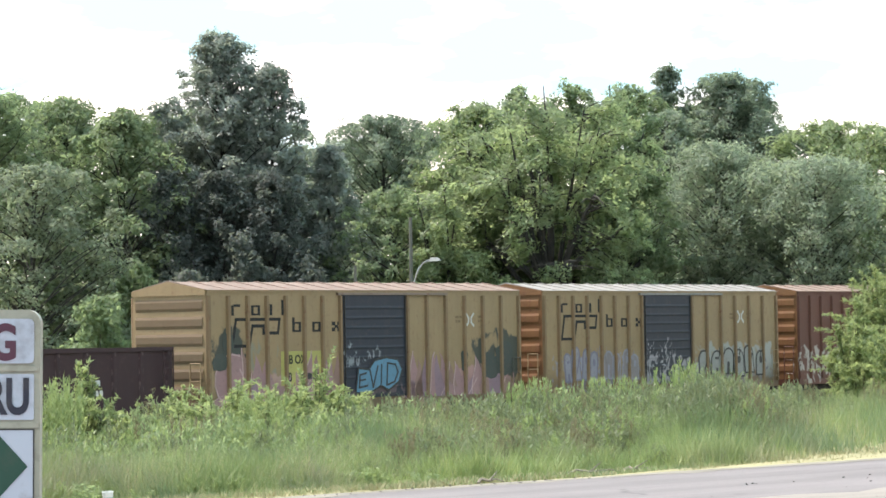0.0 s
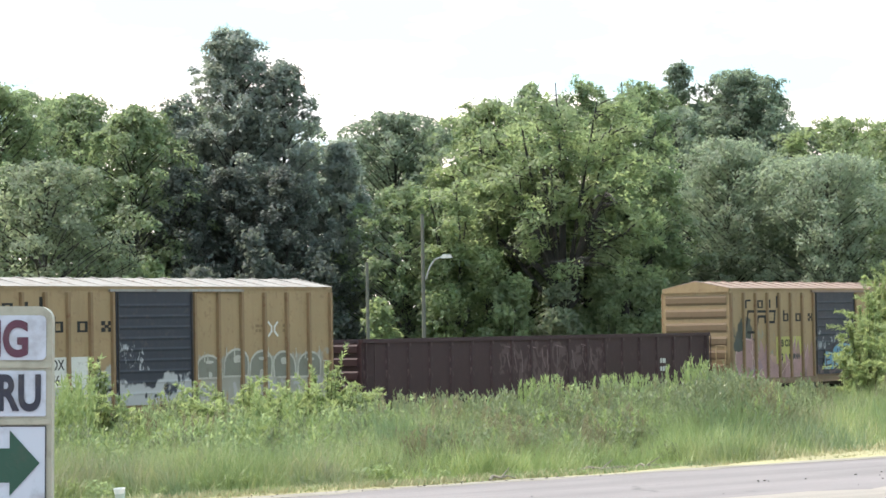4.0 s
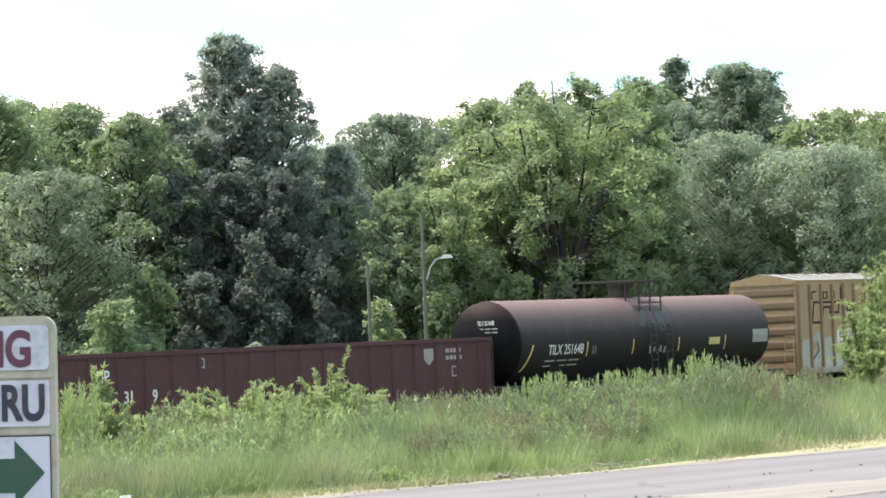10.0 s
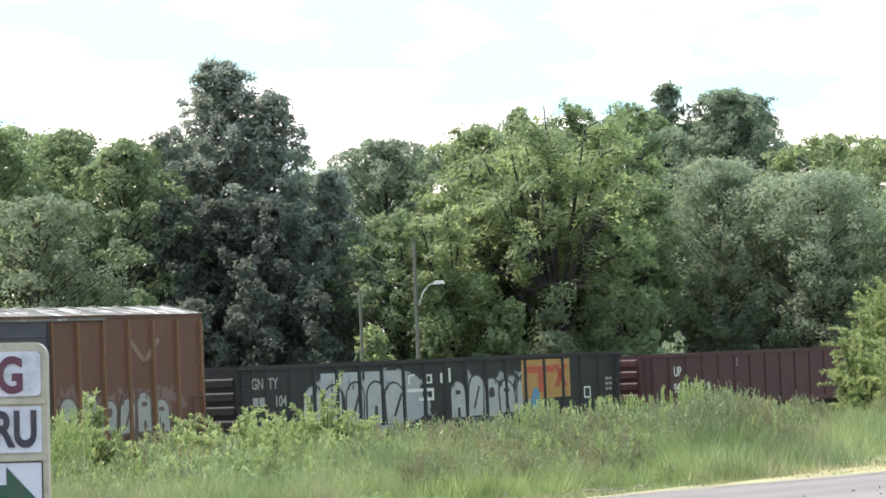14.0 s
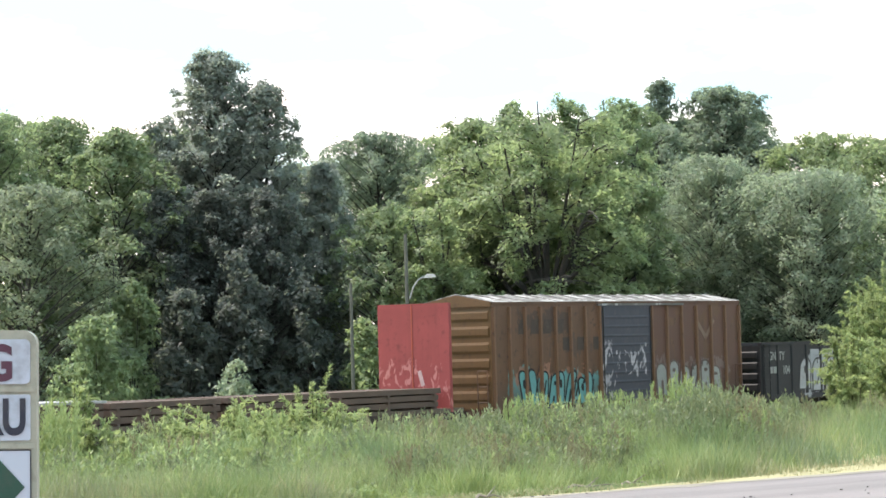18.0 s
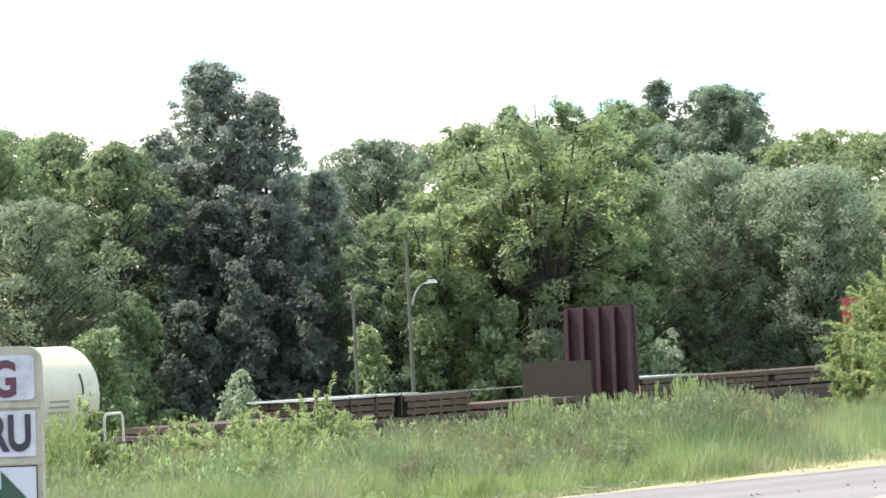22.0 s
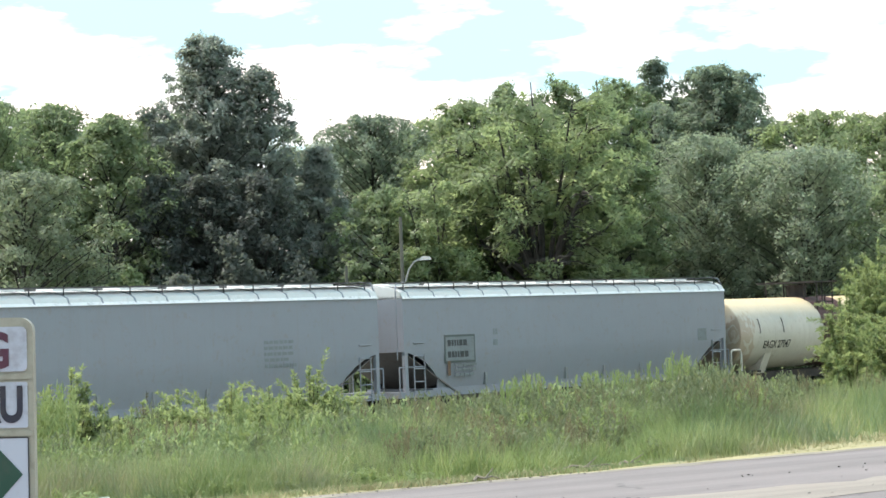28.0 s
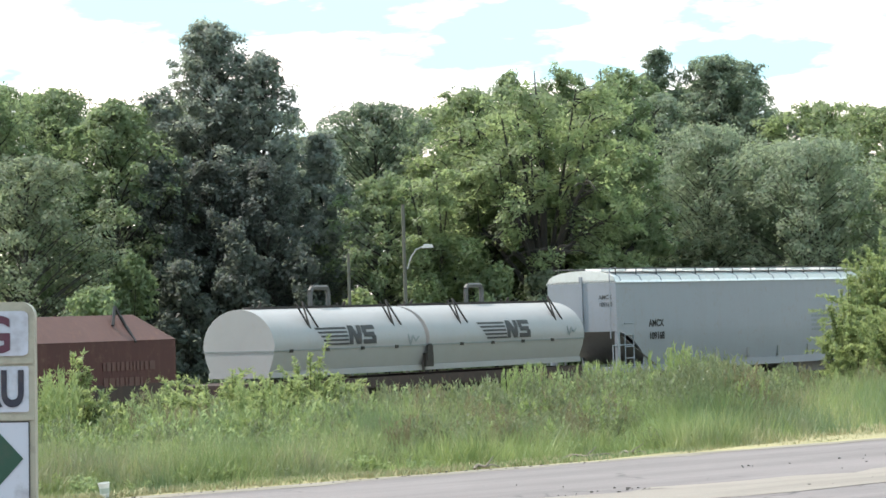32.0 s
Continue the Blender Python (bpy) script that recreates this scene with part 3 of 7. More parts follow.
def shrub(name, label, px, top, d, half, kind, n, seed, leaf=0.2, group="", category="bush", bottom=0.0):
    rng = np.random.RandomState(seed)
    x, y = spot(px, d)
    z0 = float(land(np.array(x), np.array(y)))
    h, R = level(px, top, d) - z0, half / 4900.0 * d
    lobes = []
    for i in range(20):
        u = (i + 0.5) / 20
        a = i * 2.4 + rng.uniform(-0.6, 0.6)
        lr = R * rng.uniform(0.2, 0.42)
        rr = max(0, R * (1.05 - 0.75 * u ** 2.2) - lr * 0.6) * rng.uniform(0.35, 1.15)
        lobes.append((rr * math.cos(a), rr * math.sin(a), max(lr * 0.5, h * (bottom + (1 - bottom) * u) * rng.uniform(0.85, 1.0) - lr * 0.8), lr))
    root = thing(name, label, category, group, pose(x, y, z0))
    for l in lobes[::2]:
        part("stem", Shape().bar((rng.normal(0, 0.08), rng.normal(0, 0.08), 0), l[:3], 0.035, 5, 0.012), BARK, root)
    pts, face = crown_points(rng, lobes, n, 24, 0.2)
    keep = pts[:, 2] > 0.05
    v, f = leaf_cloud(pts[keep], rng, leaf, face[keep], 0.7)
    part("foliage", np_mesh("foliage", v, [f], LEAF[kind]), None, root)
    return root


def bush_of_shoots(name, label, px, top, d, half, kind, shoots, seed, group, category, leaf=0.15, twigs=3, low=0.12):
    """A bush of arching shoots that fan out from the foot, with leaflets along every shoot and side twig."""
    rng = np.random.RandomState(seed)
    x, y = spot(px, d)
    z0 = float(land(np.array(x), np.array(y)))
    h, R = level(px, top, d) - z0, half / 4900.0 * d
    root = thing(name, label, category, group, pose(x, y, z0))
    pts, ways = [], []

    def leaves(a, b, c, u0, gap):
        ln = np.linalg.norm(c - a) * 1.1
        n = max(4, int(ln / gap))
        u = rng.uniform(u0, 1, n)[:, None]
        p = (1 - u) ** 2 * a + 2 * u * (1 - u) * b + u ** 2 * c
        t = 2 * (1 - u) * (b - a) + 2 * u * (c - b)
        t /= np.linalg.norm(t, axis=1)[:, None]
        s = rng.normal(0, 1, (n, 3))
        s -= t * (s * t).sum(1)[:, None]
        s /= np.linalg.norm(s, axis=1)[:, None]
        pts.append(p + s * leaf * rng.uniform(0.15, 0.6, (n, 1)))
        ways.append(s * 0.75 + t * 0.6 + np.array([0, 0, -0.1]))

    for i in range(shoots):
        az, out = rng.uniform(0, 6.283), math.sqrt(rng.uniform(0.0, 1.0))
        tall = h * (1.0 - 0.5 * out ** 2) * rng.uniform(0.72, 1.0) if i else h
        out = out * R if i else 0.1 * R
        foot = np.array([math.cos(az) * out * 0.25, math.sin(az) * out * 0.25, 0.0])
        tip = np.array([math.cos(az) * out, math.sin(az) * out, tall])
        bend = foot * 0.6 + tip * 0.4 + np.array([0, 0, tall * 0.22])
        stem = Shape()
        k = [(1 - u) ** 2 * foot + 2 * u * (1 - u) * bend + u ** 2 * tip for u in (0, 0.25, 0.5, 0.75, 1)]
        for j in range(4):
            stem.bar(tuple(k[j]), tuple(k[j + 1]), 0.030 - 0.006 * j, 4, 0.024 - 0.006 * j)
        part("stem", stem, BARK, root)
        leaves(foot, bend, tip, low, 0.013)
        for w in range(twigs):
            u = rng.uniform(0.2, 0.9)
            s = (1 - u) ** 2 * foot + 2 * u * (1 - u) * bend + u ** 2 * tip
            g = np.array([math.cos(az), math.sin(az), 0.4]) + rng.normal(0, 0.8, 3)
            e = s + g * R * rng.uniform(0.2, 0.42)
            e[2] = max(e[2], 0.15)
            leaves(s, (s + e) / 2 + np.array([0, 0, 0.08]), e, 0.05, 0.014)
    c, a = np.concatenate(pts), np.concatenate(ways)
    n = len(c)
    a += rng.normal(0, 0.25, (n, 3))
    a /= np.linalg.norm(a, axis=1)[:, None]
    b = np.cross(a, rng.normal(0, 1, (n, 3)) * 0.5 + np.array([0, 0, 1.0]))
    b /= np.linalg.norm(b, axis=1)[:, None]
    ln = leaf * rng.uniform(0.6, 1.3, (n, 1))
    v = np.stack([c - a * ln * 0.35 + b * ln * 0.21, c - a * ln * 0.35 - b * ln * 0.21, c + a * ln * 0.65], 1).reshape(-1, 3)
    part("foliage", np_mesh("foliage", v, [np.arange(3 * n).reshape(n, 3)], LEAF[kind]), None, root)
    return root


def spreading_tree(name, label, px, top, d, half, kind, seed, fork, limbs, subs, per, leaf, group="trees behind the railway", r0=0.26, drop=0.30, tilt=0.52, window=0.0):
    """A tree with a forked trunk, long dark limbs and leaf sprays hung along their outer ends, with gaps between."""
    rng = np.random.RandomState(seed)
    x, y = spot(px, d)
    z0 = float(land(np.array(x), np.array(y)))
    h, R = level(px, top, d) - z0, half / 4900.0 * d
    root = thing(name, label, "tree", group, pose(x, y, z0))
    f = np.array([0.1, 0.0, h * fork])
    part("trunk", Shape().bar((0, 0, 0), tuple(f * 0.55), r0, 9, r0 * 0.8).bar(tuple(f * 0.55), tuple(f), r0 * 0.8, 9, r0 * 0.7), BARK, root)
    spr, up = [], []
    for i in range(limbs):
        az = i * 2.399 + rng.uniform(-0.4, 0.4)
        u = (i + 0.5) / limbs
        tip = np.array([math.cos(az) * R * math.sqrt(1 - u ** 1.7) * 0.92, math.sin(az) * R * math.sqrt(1 - u ** 1.7) * 0.92, h * (tilt + (0.96 - tilt) * u)])
        start = f * rng.uniform(0.75, 1.0)
        bend = (start + tip) / 2 + np.array([0, 0, 0.13 * h * (1 - u)]) + rng.normal(0, 0.25, 3)
        k = [(1 - w) ** 2 * start + 2 * w * (1 - w) * bend + w ** 2 * tip for w in np.linspace(0, 1, 7)]
        sh, r = Shape(), r0 * rng.uniform(0.42, 0.6)
        for j in range(6):
            sh.bar(tuple(k[j]), tuple(k[j + 1]), r * (1 - 0.14 * j), 6, r * (1 - 0.14 * (j + 1)))
        for j in range(subs):
            w = rng.uniform(0.42, 1.0)
            s = (1 - w) ** 2 * start + 2 * w * (1 - w) * bend + w ** 2 * tip
            g = rng.normal(0, 1, 3) * np.array([1, 1, 0.55]) + np.array([math.cos(az), math.sin(az), 0.1])
            e = s + g / np.linalg.norm(g) * R * rng.uniform(0.18, 0.42)
            m = (s + e) / 2 + np.array([0, 0, 0.12])
            sh.bar(tuple(s), tuple(m), r * 0.3, 4, r * 0.2).bar(tuple(m), tuple(e), r * 0.2, 4, r * 0.06)
            for q in (0.35, 0.7, 1.0):
                spr.append(s + (e - s) * q + rng.normal(0, 0.12, 3))
                up.append(np.array([0, 0, 1.0]) + g * 0.25 + rng.normal(0, 0.35, 3))
        part("limb", sh, BARK, root)
    spr, up = np.array(spr), np.array(up)
    if window:      # an open heart on the near side, where the limbs show
        gap = (np.hypot(spr[:, 0] / (window * R), (spr[:, 2] / h - 0.52) / 0.2) < 1) & (spr[:, 1] < 0.35 * R)
        gap &= rng.uniform(0, 1, len(spr)) < 0.8
        spr, up = spr[~gap], up[~gap]
    up /= np.linalg.norm(up, axis=1)[:, None]
    per, leaf = int(per * 1.7), leaf * 0.74
    o, fr = np.repeat(spr, per, 0), np.repeat(up, per, 0)
    off = np.clip(rng.normal(0, 1, o.shape), -1.7, 1.7) * np.repeat(0.27 * rng.uniform(0.6, 1.4, len(spr)), per)[:, None]
    off -= fr * (off * fr).sum(1)[:, None] * 0.5
    o = o + off
    o[:, 2] -= drop * (off ** 2).sum(1)
    v, fc = leaf_cloud(o, rng, leaf, fr, 0.45, 0.5)
    part("crown", np_mesh("crown", v, [fc], LEAF[kind]), None, root)
    return root


TREES = [
    # label, px, top, distance, half width, leaves, count, base, leaf size, point, skirt
    ("round-headed broadleaf tree with mid green leaves", -20, 150, 114, 140, "mid", 30000, 0.12, 0.24, 0.0, 1.3),
    ("broadleaf tree with mid green leaves in sunlight", 110, 168, 118, 142, "mid", 32000, 0.12, 0.24, 0.3, 1.6),
    ("dull green broadleaf tree with open twiggy top", 215, 186, 114, 122, "mid", 28000, 0.12, 0.25, 0.5, 1.6),
    ("tall dark broadleaf tree with glossy blackish green leaves", 400, 50, 117, 112, "dark", 54000, 0.06, 0.23, 0.55, 1.7),
    ("dark broadleaf tree with glossy leaves beside the tall one", 486, 108, 116.5, 76, "dark", 28000, 0.10, 0.24, 0.5, 1.9),
    ("dark broadleaf tree filling the tall one below its top", 415, 225, 119.5, 120, "dark", 22000, 0.08, 0.24, 0.6, 1.7),
    ("dark tree on the shoulder of the tall one", 292, 172, 116, 84, "dark", 15000, 0.08, 0.24, 0.4, 1.9),
    # the murk trees below carry the wood's shade in their leaf colour
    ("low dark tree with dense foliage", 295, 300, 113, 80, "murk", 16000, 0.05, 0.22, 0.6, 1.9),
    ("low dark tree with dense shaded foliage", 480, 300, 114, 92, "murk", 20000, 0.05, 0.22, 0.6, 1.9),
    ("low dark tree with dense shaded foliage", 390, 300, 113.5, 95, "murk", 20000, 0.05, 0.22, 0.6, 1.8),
    ("dark leaning tree at the gap in the wood", 585, 250, 117, 62, "dark", 18000, 0.10, 0.25, 0.5, 1.6),
    ("feathery grey green tree with spiky top", 682, 200, 123, 128, "cool", 38000, 0.10, 0.22, 0.1, 1.3),
    ("leafy tree with bright green sprays", 840, 174, 121, 103, "bright", 19000, 0.2, 0.25, 0.2, 1.5),
    ("slender tree spire with thin sprays", 918, 142, 124, 41, "mid", 9000, 0.25, 0.24, 0.6, 2.2),
    ("slender rounded crown behind the great tree", 1015, 138, 123, 62, "mid", 10000, 0.3, 0.24, 0.3, 1.5),
    ("slender rounded crown behind the great tree", 1110, 140, 124, 66, "mid", 10000, 0.3, 0.24, 0.3, 1.5),
    ("narrow dark conifer-like spire far back", 1190, 108, 150, 70, "cool", 26000, 0.2, 0.25, 0.8, 2.0),
    ("dark green dense tree far back in the wood", 1300, 125, 150, 104, "cool", 40000, 0.12, 0.29, 0.1, 1.4),
    ("dense tree between the far crowns", 1180, 190, 146, 110, "cool", 14000, 0.12, 0.25, 0.0, 1.3),
    ("dense dark crown far back in the wood", 1335, 165, 153, 85, "cool", 16000, 0.12, 0.29, 0.0, 1.4),
    ("broad grey green tree closing the willows behind", 1350, 300, 131, 130, "grey", 22000, 0.05, 0.22, 0.0, 1.2),
    ("light green tree with bright crown far back", 1470, 208, 142, 118, "bright", 22000, 0.12, 0.27, 0.0, 1.4),
    ("light green tree at the wood's edge", 1590, 212, 144, 128, "bright", 21000, 0.12, 0.27, 0.0, 1.4),
    ("light green tree in the wood's far corner", 1740, 195, 144, 138, "mid", 15000, 0.12, 0.27, 0.0, 1.4),
    ("soft grey green willow-like tree", 1268, 250, 127, 121, "grey", 36000, 0.05, 0.21, 0.1, 1.3),
    ("broad grey green willow-like tree", 1445, 278, 125, 145, "grey", 40000, 0.05, 0.21, 0.0, 1.25),
    ("grey green tree beside the house", 1770, 262, 120, 145, "grey", 19000, 0.05, 0.2, 0.0, 1.25),
    ("mid green tree with low boughs behind the great tree", 900, 360, 125, 120, "mid", 14000, 0.05, 0.25, 0.0, 1.3),
    ("mid green tree with low boughs behind the great tree", 1030, 370, 126, 110, "grey", 14000, 0.05, 0.25, 0.0, 1.3),
    ("mid green tree behind the lamp", 700, 330, 115, 103, "mid", 14000, 0.12, 0.23, 0.0, 1.4),
    ("mid green tree with low boughs", 60, 290, 108, 145, "deep", 18000, 0.05, 0.24, 0.0, 1.3),
    ("mid green tree with shaded boughs", 1120, 330, 124, 110, "mid", 12000, 0.08, 0.23, 0.0, 1.4),
    ("green tree behind the bush at the road", 1620, 320, 122, 110, "mid", 14000, 0.05, 0.23, 0.0, 1.4),
]
for i, (lab, px, top, d, half, kind, n, base, lf, pt, sk) in enumerate(TREES):
    pt = max(pt, 0.3) if kind == "mid" else pt
    tree("tree", lab, px, top, d, half, kind, n, 100 + i, base, lf, pt, 0.24 if half > 90 else 0.16, sk)
spreading_tree("tree", "large spreading tree with sunlit sprays over dark limbs", 968, 122, 117, 190, "bright", 150, 0.34, 24, 15, 44, 0.25, r0=0.32, tilt=0.36, window=0.62)
spreading_tree("tree", "leafy bright tree with open drooping sprays", 850, 210, 119, 105, "bright", 153, 0.30, 13, 12, 40, 0.25, tilt=0.38)
spreading_tree("tree", "spreading tree with visible dark branches", 1080, 108, 121, 108, "mid", 151, 0.36, 12, 12, 42, 0.25, tilt=0.4)
spreading_tree("tree", "low leafy tree with bright drooping sprays beside the lamp", 775, 300, 114, 78, "bright", 152, 0.22, 11, 12, 40, 0.25, tilt=0.3)

# the wood's far rows, whose tops close the skyline between the nearer crowns
SKYLINE = [(-200, 150), (0, 160), (120, 180), (190, 212), (250, 205), (320, 190), (400, 180), (500, 200), (575, 250), (650, 225), (740, 228), (790, 195), (850, 180), (960, 170),
           (1050, 165), (1150, 165), (1250, 165), (1300, 160), (1370, 205), (1420, 235), (1500, 225), (1600, 220), (1700, 205), (1900, 200), (2200, 190)]
for i in range(27):
    px = -140 + i * 80
    top = float(np.interp(px, [a for a, _ in SKYLINE], [b for _, b in SKYLINE])) + 12 + 10 * math.sin(i * 2.7)
    tree("tree", "broadleaf tree in the back rows of the wood", px, top - 6, 152 + 4 * math.sin(i * 1.9), 112, ("cool", "mid", "mid", "cool", "deep")[i % 5], 10500, 700 + i, 0.06, 0.38, 0.15, 0.2, 1.35, "back rows of the wood")

# shaded thicket that closes the wood under the crowns
for i in range(15):
    px = -60 + i * 130
    shrub("thicket_bush", "dense dark green undergrowth bush in shade", px, 470 + 35 * math.sin(i * 2.3), 121 + 3 * math.sin(i * 1.7) + 0.006 * px, 115, "deep", 6500, 300 + i, 0.30, "undergrowth of the wood")
# bushes just behind the track
shrub("bush", "leafy green bush behind the railway", 172, 498, 100, 102, "mid", 9000, 331, 0.22)
shrub("bush", "pale green sapling behind the railway", 418, 598, 97, 45, "grey", 2000, 332, 0.2)
shrub("bush", "sunlit yellow green bush by the lamp post", 650, 520, 111, 62, "bright", 4200, 333, 0.24)
shrub("bush", "sunlit yellow green bush by the lamp post", 755, 490, 113, 62, "bright", 4600, 334, 0.24)
shrub("bush", "pale grey green bush behind the railway", 1180, 545, 112, 42, "grey", 2000, 336, 0.2)
# murk bushes likewise have shade in their leaf colour
for px, top, d, half, kind, sd in ((880, 455, 113, 70, "mid", 351), (965, 480, 114, 60, "deep", 352), (1050, 450, 116, 75, "mid", 353), (1130, 470, 115, 62, "mid", 354),
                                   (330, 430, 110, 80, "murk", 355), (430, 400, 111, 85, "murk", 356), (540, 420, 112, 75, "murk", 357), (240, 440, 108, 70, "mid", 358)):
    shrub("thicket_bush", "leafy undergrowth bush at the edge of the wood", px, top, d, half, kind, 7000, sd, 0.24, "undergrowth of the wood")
# the big roadside bush in front of the train
for px, top, d, half, kind, shoots, sd in ((1512, 520, 97, 55, "shoot", 26, 341), (1565, 440, 99, 74, "shoot", 46, 342), (1640, 405, 101, 86, "shoot", 54, 343),
                                           (1722, 440, 97, 85, "shoot", 46, 344), (1800, 420, 100, 85, "bright", 44, 345), (1610, 560, 90, 90, "shoot", 34, 346)):
    bush_of_shoots("roadside_bush", "large bright green roadside bush with arching shoots", px, top, d, half, kind, shoots, sd, "roadside bushes", "bush", 0.135, 8, 0.06)


# ================= the train =================
W = 3.0                                                    # width of the cars


def advance(t):
    return 7.08 * t + 0.0205 * t * t                      # it gathers speed gently


INK = plain("black_ink", (0.011, 0.011, 0.012), 0.85, 0, 0.15, 5, 0.05, (0.04, 0.03, 0.02))
BLACK = plain("black_paint", (0.018, 0.018, 0.02), 0.55, 0, 0.3, 5, 0.1)
WHITE = plain("white_marking", (0.52, 0.52, 0.50), 0.6, 0, 0.2, 8, 0.05)
DARKSTEEL = plain("dark_steel", (0.035, 0.03, 0.028), 0.7, 0.2, 0.4, 8, 0.3)
YELLOW = plain("yellow_reflector", (0.46, 0.39, 0.15), 0.5, 0, 0.15, 8, 0.05)
DOORBLUE = car_paint("door_blue_black", (0.018, 0.023, 0.036), (0.07, 0.05, 0.05), 0.4, 0.55, [(-1.7, 0.2, 2.0, 2.7, (0.20, 0.22, 0.24), 5, 0.58), (-1.7, 1.6, 1.0, 1.5, (0.10, 0.07, 0.08), 3, 0.5)], seed=2)
DOORBLUE2 = car_paint("door_blue_scrawled", (0.018, 0.023, 0.036), (0.07, 0.05, 0.05), 0.4, 0.55, [(-1.9, 1.6, 1.0, 2.15, (0.26, 0.25, 0.27), 3.2, 0.53), (-1.6, 0.4, 1.9, 2.7, (0.30, 0.30, 0.32), 7, 0.58)], seed=8)
ROOF = car_paint("galvanised_roof", (0.29, 0.275, 0.26), (0.13, 0.085, 0.065), 0.85, 0.7, seed=4, fade=0.5, spec=0.15)
ROOF_RUST = car_paint("rusty_roof", (0.25, 0.19, 0.16), (0.17, 0.08, 0.06), 0.9, 0.75, seed=5, fade=0.4, spec=0.15)

WHEEL = Shape().lathe([(-0.07, 0.05), (-0.07, 0.40), (0.0, 0.42), (0.06, 0.43), (0.07, 0.46), (0.095, 0.46), (0.095, 0.05)], 20, 0, 0)
WHEEL.v = [(y, x, z) for x, y, z in WHEEL.v]
WHEEL = WHEEL.mesh("wheel", DARKSTEEL)
TRUCK = Shape()
for sy in (-1.0, 1.0):
    TRUCK.prism([(-1.15, 0.55), (-0.75, 0.68), (0.75, 0.68), (1.15, 0.55), (1.1, 0.36), (0.75, 0.40), (0.45, 0.22), (-0.45, 0.22), (-0.75, 0.40), (-1.1, 0.36)], sy - 0.07, sy + 0.07, "y")
TRUCK.box(-0.25, 0.25, -1.0, 1.0, 0.45, 0.8)
TRUCK = TRUCK.mesh("truck", DARKSTEEL)


def car(name, label, category, s0, s1):
    """A rail car whose body spans s0..s1 along the train at the start; x runs along it, y away, z up from the rail."""
    root = thing(name, label, category, "cars of the freight train")
    root["mid"] = (s0 + s1) / 2
    return root, (s1 - s0) / 2


def running_gear(root, half, sill=0.95, material=None):
    """Centre sill, couplers and two trucks with their wheels."""
    material = material or DARKSTEEL
    part("centre_sill", Shape().box(-half, half, -0.35, 0.35, sill - 0.35, sill), material, root)
    for sx in (-1, 1):
        c = Shape().box(min(sx * half, sx * (half + 0.62)), max(sx * half, sx * (half + 0.62)), -0.09, 0.09, 0.72, 0.92)
        c.box(min(sx * (half + 0.5), sx * (half + 0.78)), max(sx * (half + 0.5), sx * (half + 0.78)), -0.16, 0.12, 0.68, 0.97)
        part("coupler", c, DARKSTEEL, root)
        tr = part("truck", TRUCK, None, root)
        tr.location = (sx * (half - 2.2), 0, 0)
        for wx in (-0.85, 0.85):
            for wy in (-0.75, 0.75):
                w = part("wheel", WHEEL, None, tr)
                w.location = (wx, wy, 0.43)
                if wy > 0:
                    w.rotation_euler = (0, 0, math.pi)


def ladder(root, x, y, z0, z1, material, w=0.42, face="y", name="ladder"):
    sh = Shape()
    n = int((z1 - z0) / 0.42)
    for a in (-w / 2, w / 2):
        p = (x + a, y, z0) if face == "y" else (x, y + a, z0)
        sh.bar(p, (p[0], p[1], z1), 0.022, 5)
    for i in range(n + 1):
        z = z0 + (z1 - z0) * i / n
        sh.bar((x - w / 2, y, z) if face == "y" else (x, y - w / 2, z), (x + w / 2, y, z) if face == "y" else (x, y + w / 2, z), 0.016, 5)
    part(name, sh, material, root)


def words(root, body, x, z, h, material, y=None, squeeze=0.8, bold=0.008, name="lettering"):
    """Flat lettering on the near side."""
    me = text_mesh(body, h, 0.003, squeeze, bold)
    me.transform(Matrix.Translation((x, -W / 2 - 0.007 if y is None else y, z)) @ Matrix.Rotation(radians(90), 4, "X"))
    me.materials.clear()
    me.materials.append(material)
    return part(name, me, None, root)


def flat(name, polys, material, root, y=None, label=""):
    """Thin painted shapes on the near side: polygons of (x, z)."""
    y = -W / 2 - 0.006 if y is None else y
    sh = Shape()
    for p in polys:
        sh.prism(p, y - 0.003, y + 0.003, "y")
    return part(name, sh, material, root, label)


def rect(x0, x1, z0, z1):
    return [(x0, z0), (x1, z0), (x1, z1), (x0, z1)]


def bars(root, x, z, w, h, rows, material, seed, y=None):
    """Small unreadable stencils as rows of plain bars."""
    rng = random.Random(seed)
    for i in range(rows):
        a = x
        zz = z - i * h * 1.8
        while a < x + w * rng.uniform(0.75, 1):
            b = a + rng.uniform(0.08, 0.25)
            flat("stencil_bar", [rect(a, min(b, x + w), zz, zz + h)], material, root, y)
            a = b + 0.05


def blob(rng, cx, cz, w, h, n=14):
    """A swollen letter-like outline."""
    pts = []
    for i in range(n):
        a = 2 * math.pi * i / n
        k = 1 + rng.uniform(-0.16, 0.16)
        c, s = math.cos(a), math.sin(a)
        pts.append((cx + w / 2 * math.copysign(abs(c) ** 0.6, c) * k, cz + h / 2 * math.copysign(abs(s) ** 0.6, s) * k))
    return pts


